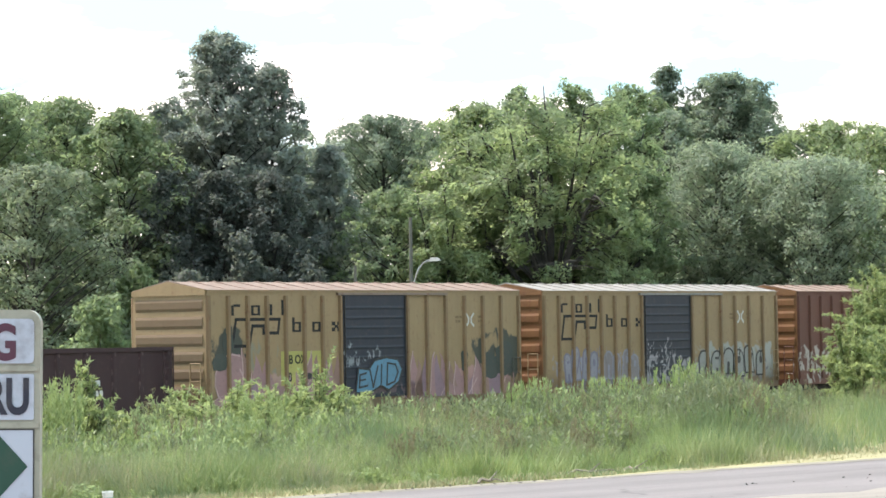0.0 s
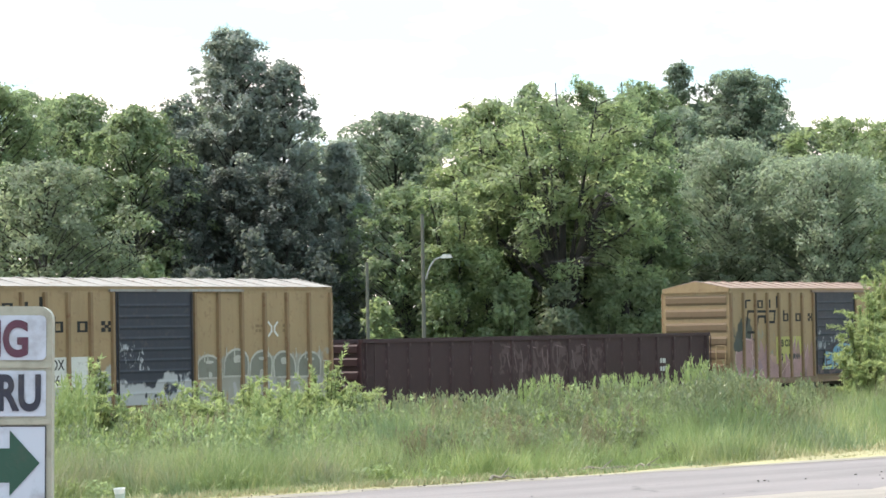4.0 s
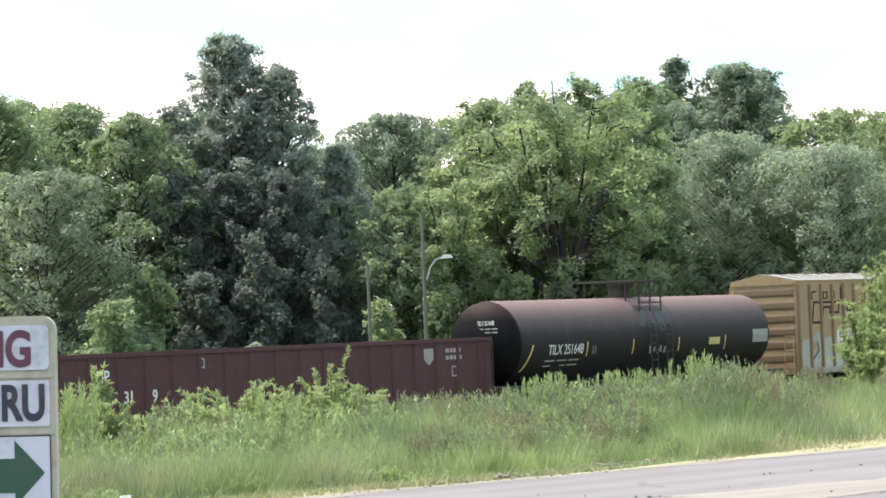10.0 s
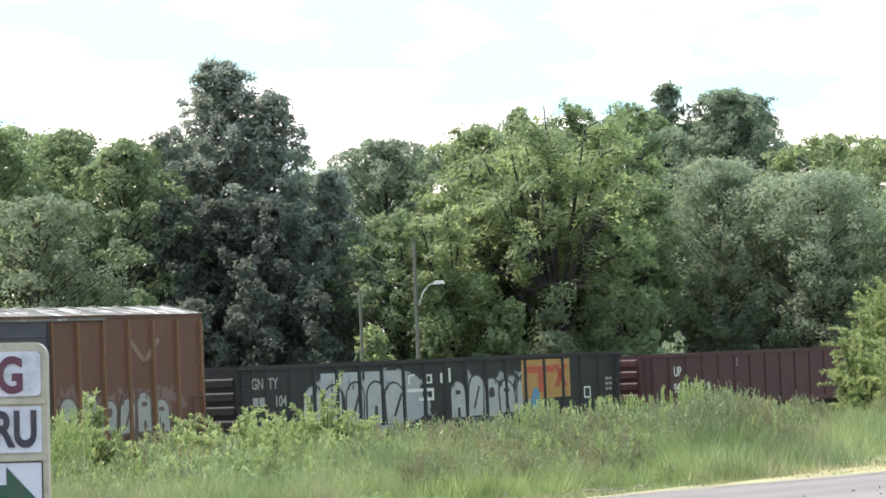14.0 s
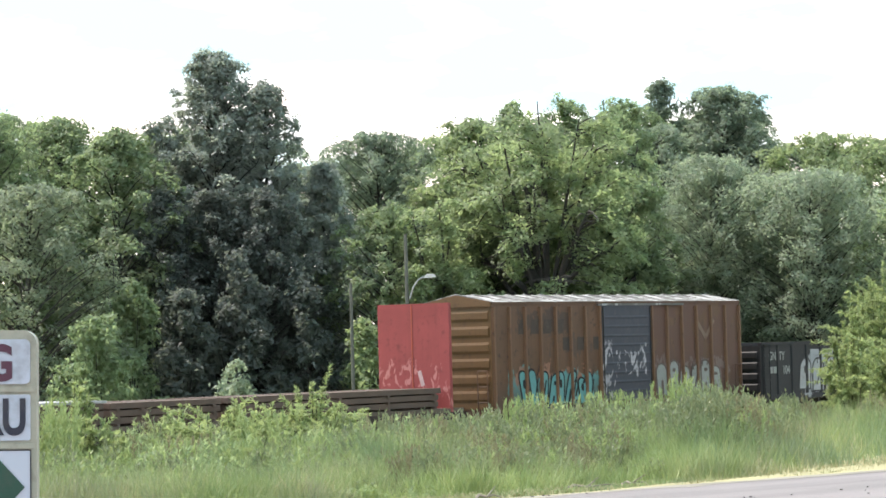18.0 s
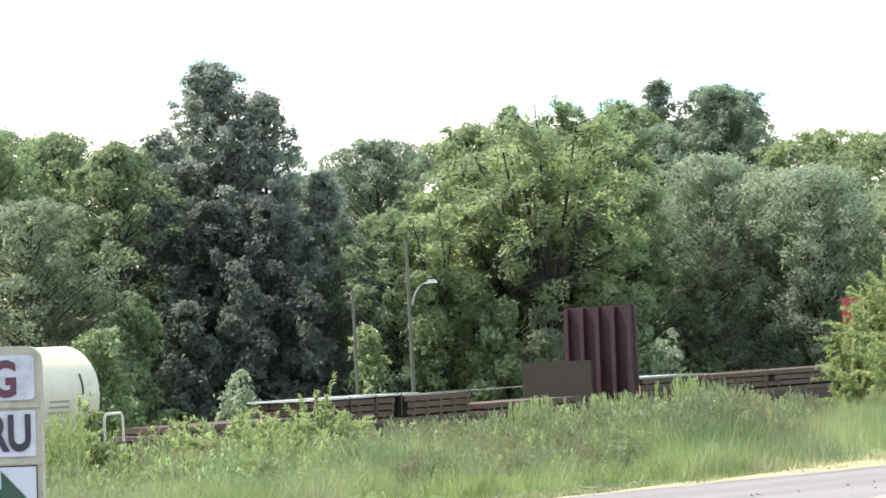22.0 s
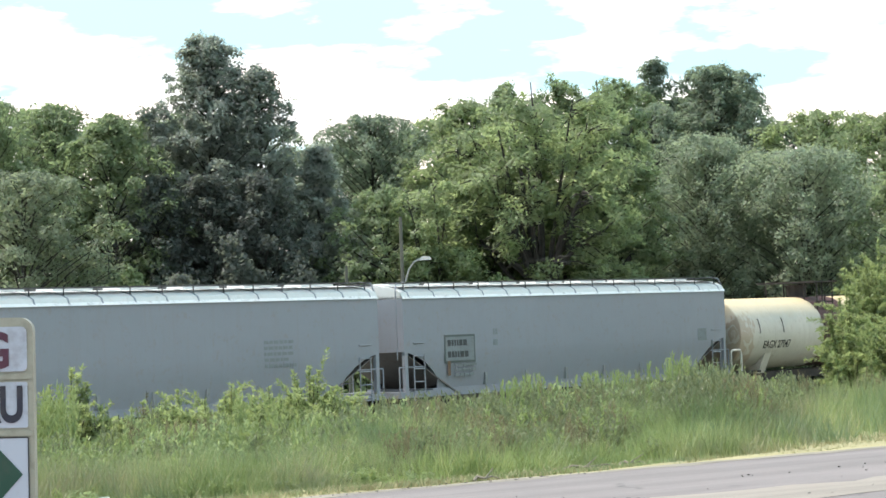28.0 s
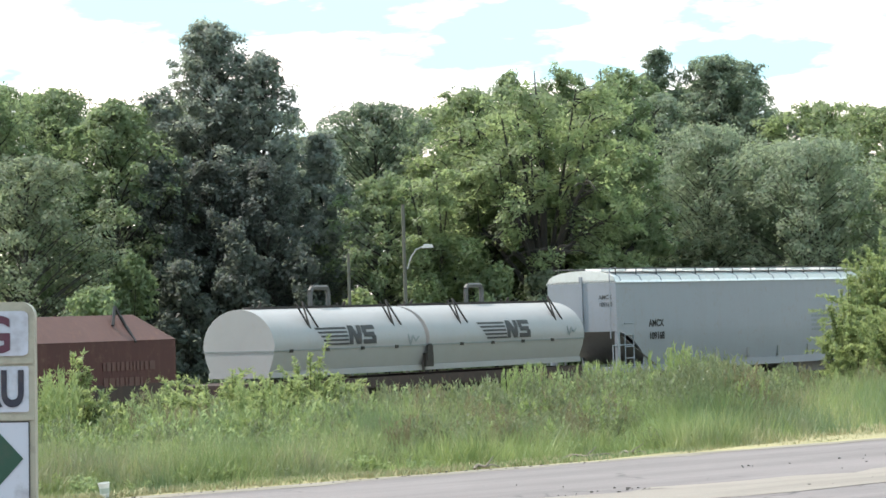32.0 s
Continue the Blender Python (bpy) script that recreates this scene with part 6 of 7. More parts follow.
c10, h10 = flat_car("low bulkhead flat car with pale-topped beams", -178.6, -156.6)
bulkhead(c10, h10 - 0.5, 2.62, DULLPANEL, 0, None, "low_bulkhead", "dull dark low end panel")
beams(c10, -h10 + 0.4, -h10 + 6.0, 1, 1.2, 4, 6)
beams(c10, -h10 + 6.4, -h10 + 10.6, 3, 1.2, 4, 8)
beams(c10, -h10 + 10.9, -h10 + 14.6, 3, 1.2, 4, 9)
# a thin white sheet stands in for the sun's sheen on the load
LOADSHEEN = plain("white_load_sheen", (0.42, 0.42, 0.43), 0.5, 0, 0.15, 5, 0.2)
part("wrapping", Shape().box(-h10 + 6.3, -h10 + 11.6, -1.37, 1.37, 1.84, 1.90), LOADSHEEN, c10, "thin white sheet added for the sun's sheen on the beams")
for i in range(4):
    x = -h10 + 6.8 + i * 1.3
    part("strap", Shape().box(x - 0.03, x + 0.03, -1.378, 1.378, 1.18, 1.908), DARKSTEEL, c10, "dark strap round the bundle")
# thin pale line along the load's near top edge
part("edge_strip", Shape().box(-h10 + 10.7, -h10 + 17.5, -1.34, -1.22, 1.835, 1.865), PALEWRAP, c10, "pale strip along the load")
beams(c10, -h10 + 15.0, h10 - 1.0, 1, 1.2, 4, 7)

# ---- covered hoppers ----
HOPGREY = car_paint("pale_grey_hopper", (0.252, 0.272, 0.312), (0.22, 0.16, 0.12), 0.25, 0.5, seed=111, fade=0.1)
# roof and eave get a much paler colour than the sides
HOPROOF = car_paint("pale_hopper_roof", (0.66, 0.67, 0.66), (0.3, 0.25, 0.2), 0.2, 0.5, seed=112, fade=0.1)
EAVE = plain("near_white_eave", (0.80, 0.80, 0.80), 0.4, 0, 0.08, 5, 0.05)
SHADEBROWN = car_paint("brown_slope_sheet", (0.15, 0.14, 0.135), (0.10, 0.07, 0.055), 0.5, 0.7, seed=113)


def hopper(label, s0, s1, seam, seed):
    root, hf = car("hopper_car", label, "covered hopper car", s0, s1)
    b, w = 1.15, W / 2
    # curved side sheets as one shell; the lower ends are cut away over the slope sheets
    cut = 1.9
    foot = [(b, cut), (b + 0.35, cut), (1.75, 1.62), (2.05, 1.2), (2.25, 0.78), (2.38, 0.36), (2.45, 0.0), (seam, 0.0)]
    levels = [b, b + 0.18, b + 0.35, 1.62, 1.75, 1.9, 2.05, 2.25, 2.38, 2.45, 2.8, 3.4, seam]
    for sy in (-1, 1):
        sh = Shape()
        for z in levels:
            x = hf - float(np.interp(z, [q[0] for q in foot], [q[1] for q in foot]))
            yo = w - 0.17 * max(0.0, (2.5 - z) / 1.35) ** 1.6
            sh.v += [(-x, sy * yo, z), (x, sy * yo, z), (-x, sy * (yo - 0.05), z), (x, sy * (yo - 0.05), z)]
        for i in range(len(levels) - 1):
            o, p = 4 * i, 4 * i + 4
            sh.f += [(o, o + 1, p + 1, p), (o + 2, p + 2, p + 3, o + 3), (o, p, p + 2, o + 2), (o + 1, o + 3, p + 3, p + 1)]
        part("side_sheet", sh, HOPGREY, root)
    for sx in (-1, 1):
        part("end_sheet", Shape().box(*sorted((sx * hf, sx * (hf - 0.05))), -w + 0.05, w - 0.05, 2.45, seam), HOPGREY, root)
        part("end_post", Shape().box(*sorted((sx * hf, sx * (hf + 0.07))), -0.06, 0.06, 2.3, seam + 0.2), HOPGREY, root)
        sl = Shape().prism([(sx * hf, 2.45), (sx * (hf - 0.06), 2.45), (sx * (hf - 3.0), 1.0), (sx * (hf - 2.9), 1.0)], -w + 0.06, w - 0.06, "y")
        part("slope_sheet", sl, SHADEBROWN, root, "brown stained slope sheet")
        # end frame: shear plate, corner posts, ladders, rail
        part("end_sill", Shape().box(*sorted((sx * (hf + 0.25), sx * (hf - 2.4))), -w, w, b - 0.2, b), HOPGREY, root)
        for sy in (-1, 1):
            part("corner_post", Shape().box(*sorted((sx * (hf - 0.02), sx * (hf - 0.18))), *sorted((sy * w, sy * (w - 0.12))), b, 2.5), HOPGREY, root)
            lad = Shape()
            x = sx * (hf - 0.75)
            for a in (-0.28, 0.28):
                lad.bar((x + a, sy * (w + 0.02), b - 0.3), (x + a, sy * (w + 0.02), 2.35), 0.025, 5)
            for i in range(5):
                z = b - 0.1 + i * 0.42
                lad.bar((x - 0.28, sy * (w + 0.02), z), (x + 0.28, sy * (w + 0.02), z), 0.02, 5)
            part("ladder", lad, HOPGREY, root)
            er = Shape()
            er.path([(sx * (hf + 0.22), sy * (w - 0.05), b), (sx * (hf + 0.22), sy * (w - 0.05), 1.95), (sx * (hf - 1.1), sy * (w - 0.05), 1.95)], 0.025, 5)
            part("end_rail", er, HOPGREY, root)
    part("floor_hopper", Shape().prism([(-hf + 2.6, 1.3), (hf - 2.6, 1.3), (hf - 4, 0.55), (hf - 6.5, 0.55), (hf - 8, 1.2), (-hf + 8, 1.2), (-hf + 6.5, 0.55), (-hf + 4, 0.55)], -1.1, 1.1, "y"), SHADEBROWN, root)
    part("side_sill", Shape().box(-hf + 1.6, hf - 1.6, -w + 0.10, w - 0.10, b - 0.2, b + 0.06), HOPGREY, root)
    # rounded roof
    arc = [(-w, seam)] + [(-w + 2 * w * (0.5 - 0.5 * math.cos(math.pi * i / 10)), seam + 0.42 * math.sin(math.pi * i / 10) ** 0.8) for i in range(1, 10)] + [(w, seam)]
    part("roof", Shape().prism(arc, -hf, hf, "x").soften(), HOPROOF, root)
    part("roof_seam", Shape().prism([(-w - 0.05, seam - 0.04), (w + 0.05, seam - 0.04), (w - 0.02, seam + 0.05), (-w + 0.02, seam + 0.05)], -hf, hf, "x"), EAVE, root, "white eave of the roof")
    rib = Shape()
    rib.prism([(y * 1.005, z + 0.012) for y, z in arc], -0.03, 0.03, "x")
    rib = rib.mesh("roof_rib", HOPGREY)
    strut = Shape().path([(0, -1.28, seam + 0.1), (0, -1.28, seam + 0.48)], 0.022, 5).bar((0, -1.28, seam + 0.48), (0, -0.6, seam + 0.5), 0.02, 5).mesh("walkway_strut", plain("strut_grey", (0.07, 0.07, 0.075), 0.6))
    n = 14
    for i in range(n + 1):
        x = -hf + 0.35 + (2 * hf - 0.7) * i / n
        o = part("roof_rib", rib, None, root)
        o.location.x = x
        for r_ in (0, math.pi):
            o = part("walkway_strut", strut, None, root)
            o.location.x, o.rotation_euler = x, (0, 0, r_)
    for sy in (-1, 1):
        part("running_board", Shape().box(-hf + 0.1, hf - 0.1, *sorted((sy * 0.62, sy * 1.30)), seam + 0.47, seam + 0.50), plain("dark_grating", (0.10, 0.10, 0.105), 0.7), root)
    for i in range(7):
        x = -hf + 1.6 + i * (2 * hf - 3.2) / 6
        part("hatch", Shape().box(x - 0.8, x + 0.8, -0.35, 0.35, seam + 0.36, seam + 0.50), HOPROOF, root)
    for sx in (-1, 1):
        gr = Shape().path([(sx * (hf - 0.5), -1.2, seam + 0.5), (sx * hf, -1.25, seam + 0.45), (sx * (hf + 0.1), -1.3, seam + 0.2), (sx * (hf + 0.12), -1.3, 2.2)], 0.025, 5)
        part("grab_rail", gr, HOPGREY, root)
    running_gear(root, hf, 1.0)
    for i in range(6):
        x = -hf + 4.5 + i * (2 * hf - 8) / 5
        part("side_bracket", Shape().box(x - 0.07, x + 0.07, -w + 0.04, -w + 0.16, b + 0.1, b + 0.5), plain("grey_bracket", (0.25, 0.26, 0.27), 0.6), root)
    return root, hf


GREYINK = plain("grey_ink", (0.05, 0.055, 0.06), 0.7)
SOFTINK = plain("soft_grey_ink", (0.20, 0.225, 0.24), 0.7)
c12, h12 = hopper("pale grey covered hopper car with dark number box", -216.1, -196.2, 4.22, 1)
flat("number_panel", [rect(-h12 + 2.15, -h12 + 3.85, 2.02, 2.95)], plain("dark_number_panel", (0.08, 0.10, 0.10), 0.6), c12, -W / 2 - 0.005, "dark framed number panel")
flat("number_panel_field", [rect(-h12 + 2.22, -h12 + 3.78, 2.09, 2.88)], SOFTINK, c12, -W / 2 - 0.010)
bars(c12, -h12 + 2.32, 2.58, 1.3, 0.2, 1, GREYINK, 44, -W / 2 - 0.016)
bars(c12, -h12 + 2.32, 2.2, 1.35, 0.2, 1, GREYINK, 45, -W / 2 - 0.016)
bars(c12, -h12 + 2.7, 1.9, 1.2, 0.09, 3, SOFTINK, 41)
flat("orange_strip", [rect(-h12 + 2.3, -h12 + 2.45, 1.6, 2.4)], plain("orange_strip", (0.15, 0.085, 0.05), 0.6), c12)
flat("small_box", [rect(h12 - 2.0, h12 - 1.4, 2.35, 2.8)], SOFTINK, c12)
bars(c12, -h12 + 4.9, 2.9, 0.25, 0.2, 2, SOFTINK, 42)
c13, h13 = hopper("pale blue-grey covered hopper car with black lettering", -237.0, -217.4, 4.25, 2)
words(c13, "AMCX", -h13 + 2.1, 2.58, 0.25, INK, squeeze=0.95)
words(c13, "109168", -h13 + 2.1, 2.12, 0.25, INK, squeeze=0.95)
for body, z in (("AMCX", 3.62), ("109168", 3.36)):
    me = text_mesh(body, 0.15, 0.002, 0.9, 0.004)
    me.transform(Matrix.Translation((-h13 - 0.006, -0.75, z)) @ Matrix.Rotation(radians(-90), 4, "Z") @ Matrix.Rotation(radians(90), 4, "X"))
    me.materials.clear()
    me.materials.append(GREYINK)
    part("end_lettering", me, None, c13)
bars(c13, h13 - 5.6, 2.9, 1.5, 0.10, 5, SOFTINK, 43)

# ---- coil cars ----
HOOD = car_paint("off_white_hood", (0.30, 0.30, 0.308), (0.28, 0.24, 0.2), 0.25, 0.45, seed=121, fade=0.12)
SILLDARK = car_paint("dark_coil_sill", (0.05, 0.034, 0.03), (0.11, 0.06, 0.045), 0.6, 0.7, seed=122)


def arch(w, z0, z1, n=12):
    """A rounded hood section from z0 up to z1."""
    zs = z0 + (z1 - z0) * 0.42
    return [(-w * 0.80, z0), (-w * 0.93, z0 + (zs - z0) * 0.5), (-w, zs)] + [(-w * math.cos(math.pi * i / n), zs + (z1 - zs) * math.sin(math.pi * i / n)) for i in range(1, n)] + [(w, zs), (w * 0.93, z0 + (zs - z0) * 0.5), (w * 0.80, z0)]


c14, h14 = car("coil_car", "coil steel car with two off-white rounded hoods", "coil car", -258.3, -239.0)
part("deck_sill", Shape().box(-h14, h14, -1.32, 1.32, 0.95, 1.3), SILLDARK, c14)
running_gear(c14, h14, 1.0)
for a, b, x0, xm in ((-h14 + 2.5, -h14 + 10.1, -5.05, -3.2), (-h14 + 10.3, h14 - 0.05, 3.45, 5.1)):
    hood = part("hood", Shape().prism(arch(1.47, 1.55, 3.57, 24), a, b, "x").soften(), HOOD, c14, "off-white rounded steel hood")
    part("hood_skirt", Shape().box(a - 0.02, b + 0.02, -1.26, 1.26, 1.44, 1.62), HOOD, hood)
    part("hood_seam", Shape().box(a - 0.02, b + 0.02, -1.468, 1.468, 2.25, 2.285), SOFTINK, hood)
    part("ridge_walk", Shape().box(a + 0.4, b - 0.2, -0.16, 0.16, 3.57, 3.64), DARKSTEEL, hood)
    for x in (a + 2.0, b - 1.4):
        for sy in (-1, 1):
            part("lifting_bracket", Shape().path([(x - 0.28, sy * 0.9, 3.72), (x - 0.08, sy * 1.3, 2.92), (x + 0.08, sy * 0.85, 3.78), (x + 0.3, sy * 1.3, 2.95)], 0.032, 5), DARKSTEEL, hood)
    lf = Shape()
    lf.path([(xm - 0.45, 0, 3.6), (xm - 0.45, 0, 4.1), (xm - 0.35, 0, 4.22), (xm + 0.35, 0, 4.22), (xm + 0.45, 0, 4.1), (xm + 0.45, 0, 3.6)], 0.085, 6)
    part("lifting_loop", lf, plain("loop_steel", (0.09, 0.09, 0.09), 0.6), hood)
    # striped mark with two plain block shapes
    k, zb = [], 2.38
    for i in range(5):
        z = zb + 0.56 - 0.125 * i
        k.append([(x0 + 0.09 * i, z - 0.065), (x0 + 1.5, z - 0.065), (x0 + 1.48, z), (x0 + 0.09 * i - 0.03, z)])
    nx = x0 + 1.5
    k += [[(nx, zb), (nx + 0.2, zb), (nx + 0.3, zb + 0.6), (nx + 0.1, zb + 0.6)], [(nx + 0.38, zb), (nx + 0.62, zb), (nx + 0.34, zb + 0.6), (nx + 0.1, zb + 0.6)], [(nx + 0.42, zb), (nx + 0.62, zb), (nx + 0.74, zb + 0.6), (nx + 0.54, zb + 0.6)]]
    sx = nx + 0.72
    k += [rect(sx, sx + 0.66, zb, zb + 0.15), rect(sx + 0.06, sx + 0.7, zb + 0.46, zb + 0.6), rect(sx + 0.08, sx + 0.62, zb + 0.23, zb + 0.38), rect(sx + 0.04, sx + 0.24, zb + 0.36, zb + 0.48), rect(sx + 0.46, sx + 0.68, zb + 0.13, zb + 0.27)]
    zs, zt = 1.55 + (3.57 - 1.55) * 0.42, 3.57
    for j, (bl, br, tr, tl) in enumerate(k):
        q = Shape()
        hug = lambda z: -1.47 * math.sqrt(max(0.0, 1 - (max(0.0, z - zs) / (zt - zs)) ** 2)) - 0.014 - 0.002 * (j % 4)
        for s_ in range(6):
            u, w_ = s_ / 6, (s_ + 1) / 6
            mixp = lambda p, q_, t_: (p[0] + (q_[0] - p[0]) * t_, p[1] + (q_[1] - p[1]) * t_)
            pts = [mixp(bl, tl, u), mixp(br, tr, u), mixp(br, tr, w_), mixp(bl, tl, w_)]
            q.face(*[(x, hug(z), z) for x, z in pts])
        part("company_mark", q, BLACK, hood, "black striped company mark" if j == 0 else "")
part("joint_clamp", Shape().box(-h14 + 10.0, -h14 + 10.4, -1.52, -1.40, 1.55, 2.0).box(-h14 + 10.05, -h14 + 10.35, -1.55, -1.52, 1.75, 2.25), DARKSTEEL, c14, "dark clamp where the hoods meet")
for x, z in ((-h14 + 9.1, 2.42), (h14 - 1.15, 2.5)):
    line_mark(c14, [(x, z + 0.2), (x + 0.12, z - 0.1), (x + 0.25, z + 0.15), (x + 0.4, z), (x + 0.55, z + 0.12)], 0.05, SOFTINK, "scrawl")
for i in range(9):
    part("hood_latch", Shape().box(-h14 + 3.2 + i * 1.75, -h14 + 3.36 + i * 1.75, -1.49, -1.46, 2.2, 2.3), DARKSTEEL, c14)
P15 = car_paint("red_brown_coil", (0.070, 0.024, 0.022), (0.13, 0.07, 0.05), 0.5, seed=131)
P15T = car_paint("faded_red_hood", (0.13, 0.068, 0.06), (0.18, 0.09, 0.06), 0.5, seed=132)
c15, h15 = car("coil_car", "red-brown coil steel car with faded pinkish hood", "coil car", -276.0, -260.0)
part("deck_sill", Shape().box(-h15, h15, -W / 2, W / 2, 1.0, 1.5), SILLDARK, c15)
part("side_body", Shape().box(-h15 + 0.3, h15 - 0.25, -1.48, 1.48, 1.5, 2.75), P15, c15)
for a, b in ((-h15 + 0.3, -0.05), (0.05, h15 - 0.25)):
    hood = Shape()
    hood.v = [(a, -1.5, 2.75), (b, -1.5, 2.75), (b, 1.5, 2.75), (a, 1.5, 2.75), (a + 0.05, -0.75, 3.5), (b - 1.0, -0.75, 3.5), (b - 1.0, 0.75, 3.5), (a + 0.05, 0.75, 3.5)]
    hood.f = [(0, 1, 5, 4), (1, 2, 6, 5), (2, 3, 7, 6), (3, 0, 4, 7), (4, 5, 6, 7), (3, 2, 1, 0)]
    ho = part("hood", hood, P15T, c15, "faded pinkish red hood")
    for x in (a + 1.3, b - 1.9):
        v_ = Shape().path([(x - 0.3, -1.1, 3.2), (x - 0.05, -0.95, 3.75), (x + 0.2, -1.1, 3.2), (x + 0.2, -1.5, 2.7)], 0.05, 5)
        part("lifting_bracket", v_, BLACK, ho)
running_gear(c15, h15, 1.0)
bars(c15, h15 - 3.3, 1.9, 2.2, 0.25, 2, plain("faint_mark", (0.10, 0.045, 0.04), 0.7), 52)


# ================= things beside the road =================
# street lamp on a wooden pole, and a second pole
def pole(name, label, px, top, d, r, category):
    x, y = spot(px, d)
    z0 = float(land(np.array(x), np.array(y)))
    root = thing(name, label, category, "", pose(x, y, z0))
    h = level(px, top, d) - z0
    part("post", Shape().bar((0, 0, 0), (0, 0, h), r, 10, r * 0.75), POLEWOOD, root)
    return root, h, z0


POLEWOOD = plain("weathered_pole_wood", (0.105, 0.108, 0.092), 0.9, 0, 0.3, 5, 0.4)
lamp, lh, lz = pole("street_lamp", "cobra-head street lamp on a weathered wooden pole", 727, 385, 104, 0.085, "street lamp")
za = level(727, 500, 104) - lz
arm = Shape().path([(0.1, -0.05, za), (0.25, -0.1, za + 0.45), (0.45, -0.15, za + 0.72), (0.7, -0.2, za + 0.82)], 0.036, 6)
part("arm", arm, plain("galvanised_arm", (0.40, 0.40, 0.40), 0.4, 0.5), lamp, "pale galvanised lamp arm")
head = Shape().prism([(0.65, za + 0.76), (0.75, za + 0.92), (1.05, za + 0.90), (1.12, za + 0.78)], -0.35, -0.08, "y")
part("lamp_head", head, plain("lamp_housing", (0.62, 0.62, 0.60), 0.4, 0.2), lamp)
pole("utility_pole", "short weathered wooden utility pole", 628, 470, 103, 0.075, "pole")

# directional sign
SIGNF = plain("sign_frame_paint", (0.31, 0.297, 0.235), 0.5, 0, 0.12, 8, 0.08)
PANEL = plain("sign_panel_white", (0.41, 0.437, 0.505), 0.4, 0, 0.06, 6, 0.03)
SIGND = 10.0
U = SIGND / 4900.0
sx_, sz_ = (70.0 - 784) * U, 3.1 + (588.5 + 12.5 - 548.5) * U     # the frame's top right corner
sign = thing("directional_sign", "white directional sign with green arrow in a beige frame", "sign", "", pose(sx_, SIGND, sz_, 0, 1.0, 4.0))
SW, SH = 0.98, 0.84                                               # width and height of the box
fr = Shape()


def rounded(x0, x1, z0, z1, r):
    pts = []
    for cx, cz, a0 in ((x1 - r, z1 - r, 0), (x0 + r, z1 - r, 90), (x0 + r, z0 + r, 180), (x1 - r, z0 + r, 270)):
        pts += [(cx + r * math.cos(radians(a0 + i * 15)), cz + r * math.sin(radians(a0 + i * 15))) for i in range(7)]
    return pts


part("sign_box", Shape().prism(rounded(-SW, 0, -SH, 0, 0.05), 0.0, 0.12, "y"), SIGNF, sign, "beige painted sign cabinet")
rows_ = [(-0.033, -0.194), (-0.232, -0.397), (-0.434, -0.78)]
for i, (zt, zb) in enumerate(rows_):
    part("panel", Shape().prism(rounded(-SW + 0.03, -0.022, zb, zt, 0.02 if i == 0 else 0.008), -0.006, 0.0, "y"), PANEL, sign, "white sign face")
    if i == 2:
        edge = Shape().box(-0.024, -0.020, -0.008, 0.0, zb, zt).box(-SW + 0.03, -0.022, -0.008, 0.0, zt, zt + 0.004)
        part("panel_gasket", edge, BLACK, sign)
ribs = Shape()
for z in (-0.2, -0.404):
    ribs.box(-SW + 0.012, -0.006, -0.008, 0.0, z - 0.022, z - 0.004)
part("divider", ribs, SIGNF, sign)


def sign_words(body, right, base, h, material, squeeze):
    me = text_mesh(body, h, 0.002, squeeze, 0.006, "RIGHT")
    me.transform(Matrix.Translation((right, -0.0095, base)) @ Matrix.Rotation(radians(90), 4, "X"))
    me.materials.clear()
    me.materials.append(material)
    part("lettering", me, None, sign)


sign_words("PARKING", -0.082, -0.177, 0.122, plain("maroon_lettering", (0.07, 0.014, 0.034), 0.5, 0, 0.1), 0.74)
sign_words("DRIVE THRU", -0.036, -0.372, 0.122, plain("navy_lettering", (0.009, 0.011, 0.026), 0.5, 0, 0.1), 0.70)
ar = Shape().prism([(-0.9, -0.512), (-0.150, -0.512), (-0.150, -0.447), (-0.043, -0.565), (-0.150, -0.683), (-0.150, -0.635), (-0.9, -0.635)], -0.010, -0.006, "y")
part("arrow", ar, plain("green_arrow", (0.002, 0.048, 0.028), 0.45, 0, 0.1), sign, "green arrow")
for x in (-0.86, -0.12):
    part("post", Shape().box(x - 0.035, x + 0.035, 0.03, 0.10, ROAD_Z - sz_ - 0.02, -SH), SIGNF, sign)

# house at the road's end, seen only in passing
hx, hy = spot(2118, 84)
hz0 = float(land(np.array(hx), np.array(hy)))
house = thing("house", "small pale house with a grey shingle roof", "house", "", pose(hx, hy, hz0, 0, 0, 20))
SIDING = plain("pale_siding", (0.40, 0.41, 0.41), 0.6, 0, 0.12, 4, 0.1)
SHING = plain("grey_shingle", (0.30, 0.29, 0.28), 0.9, 0, 0.25, 9, 0.4)
zt = level(1830, 500, 84) - hz0
part("wall", Shape().box(-3.2, 6, -3, 4, 0, zt), SIDING, house)
for i in range(int(zt / 0.2)):
    part("siding_board", Shape().prism([(-3.0, i * 0.2), (-3.03, i * 0.2), (-3.005, i * 0.2 + 0.2), (-3.0, i * 0.2 + 0.2)], -3.2, 6, "x"), SIDING, house)
part("roof", Shape().prism([(-3.4, zt - 0.05), (0.5, zt + 2.4), (4.4, zt - 0.05), (4.4, zt + 0.1), (0.5, zt + 2.6), (-3.4, zt + 0.1)], -3.6, 6.4, "x"), SHING, house)
win = part("window", Shape().box(1.0, 2.2, -3.06, -3.0, 0.9, 2.1), SIDING, house)
part("pane", Shape().box(1.08, 2.12, -3.07, -3.06, 0.98, 2.02), plain("dark_glass", (0.03, 0.04, 0.05), 0.1), win)

# overhanging tree near the road on the far side of the pan
tree("roadside_tree", "roadside tree with drooping dark green boughs", 2095, -80, 62, 300, "bough", 130000, 400, 0.5, 0.24, 0.0, 0.25, 1.2, "")

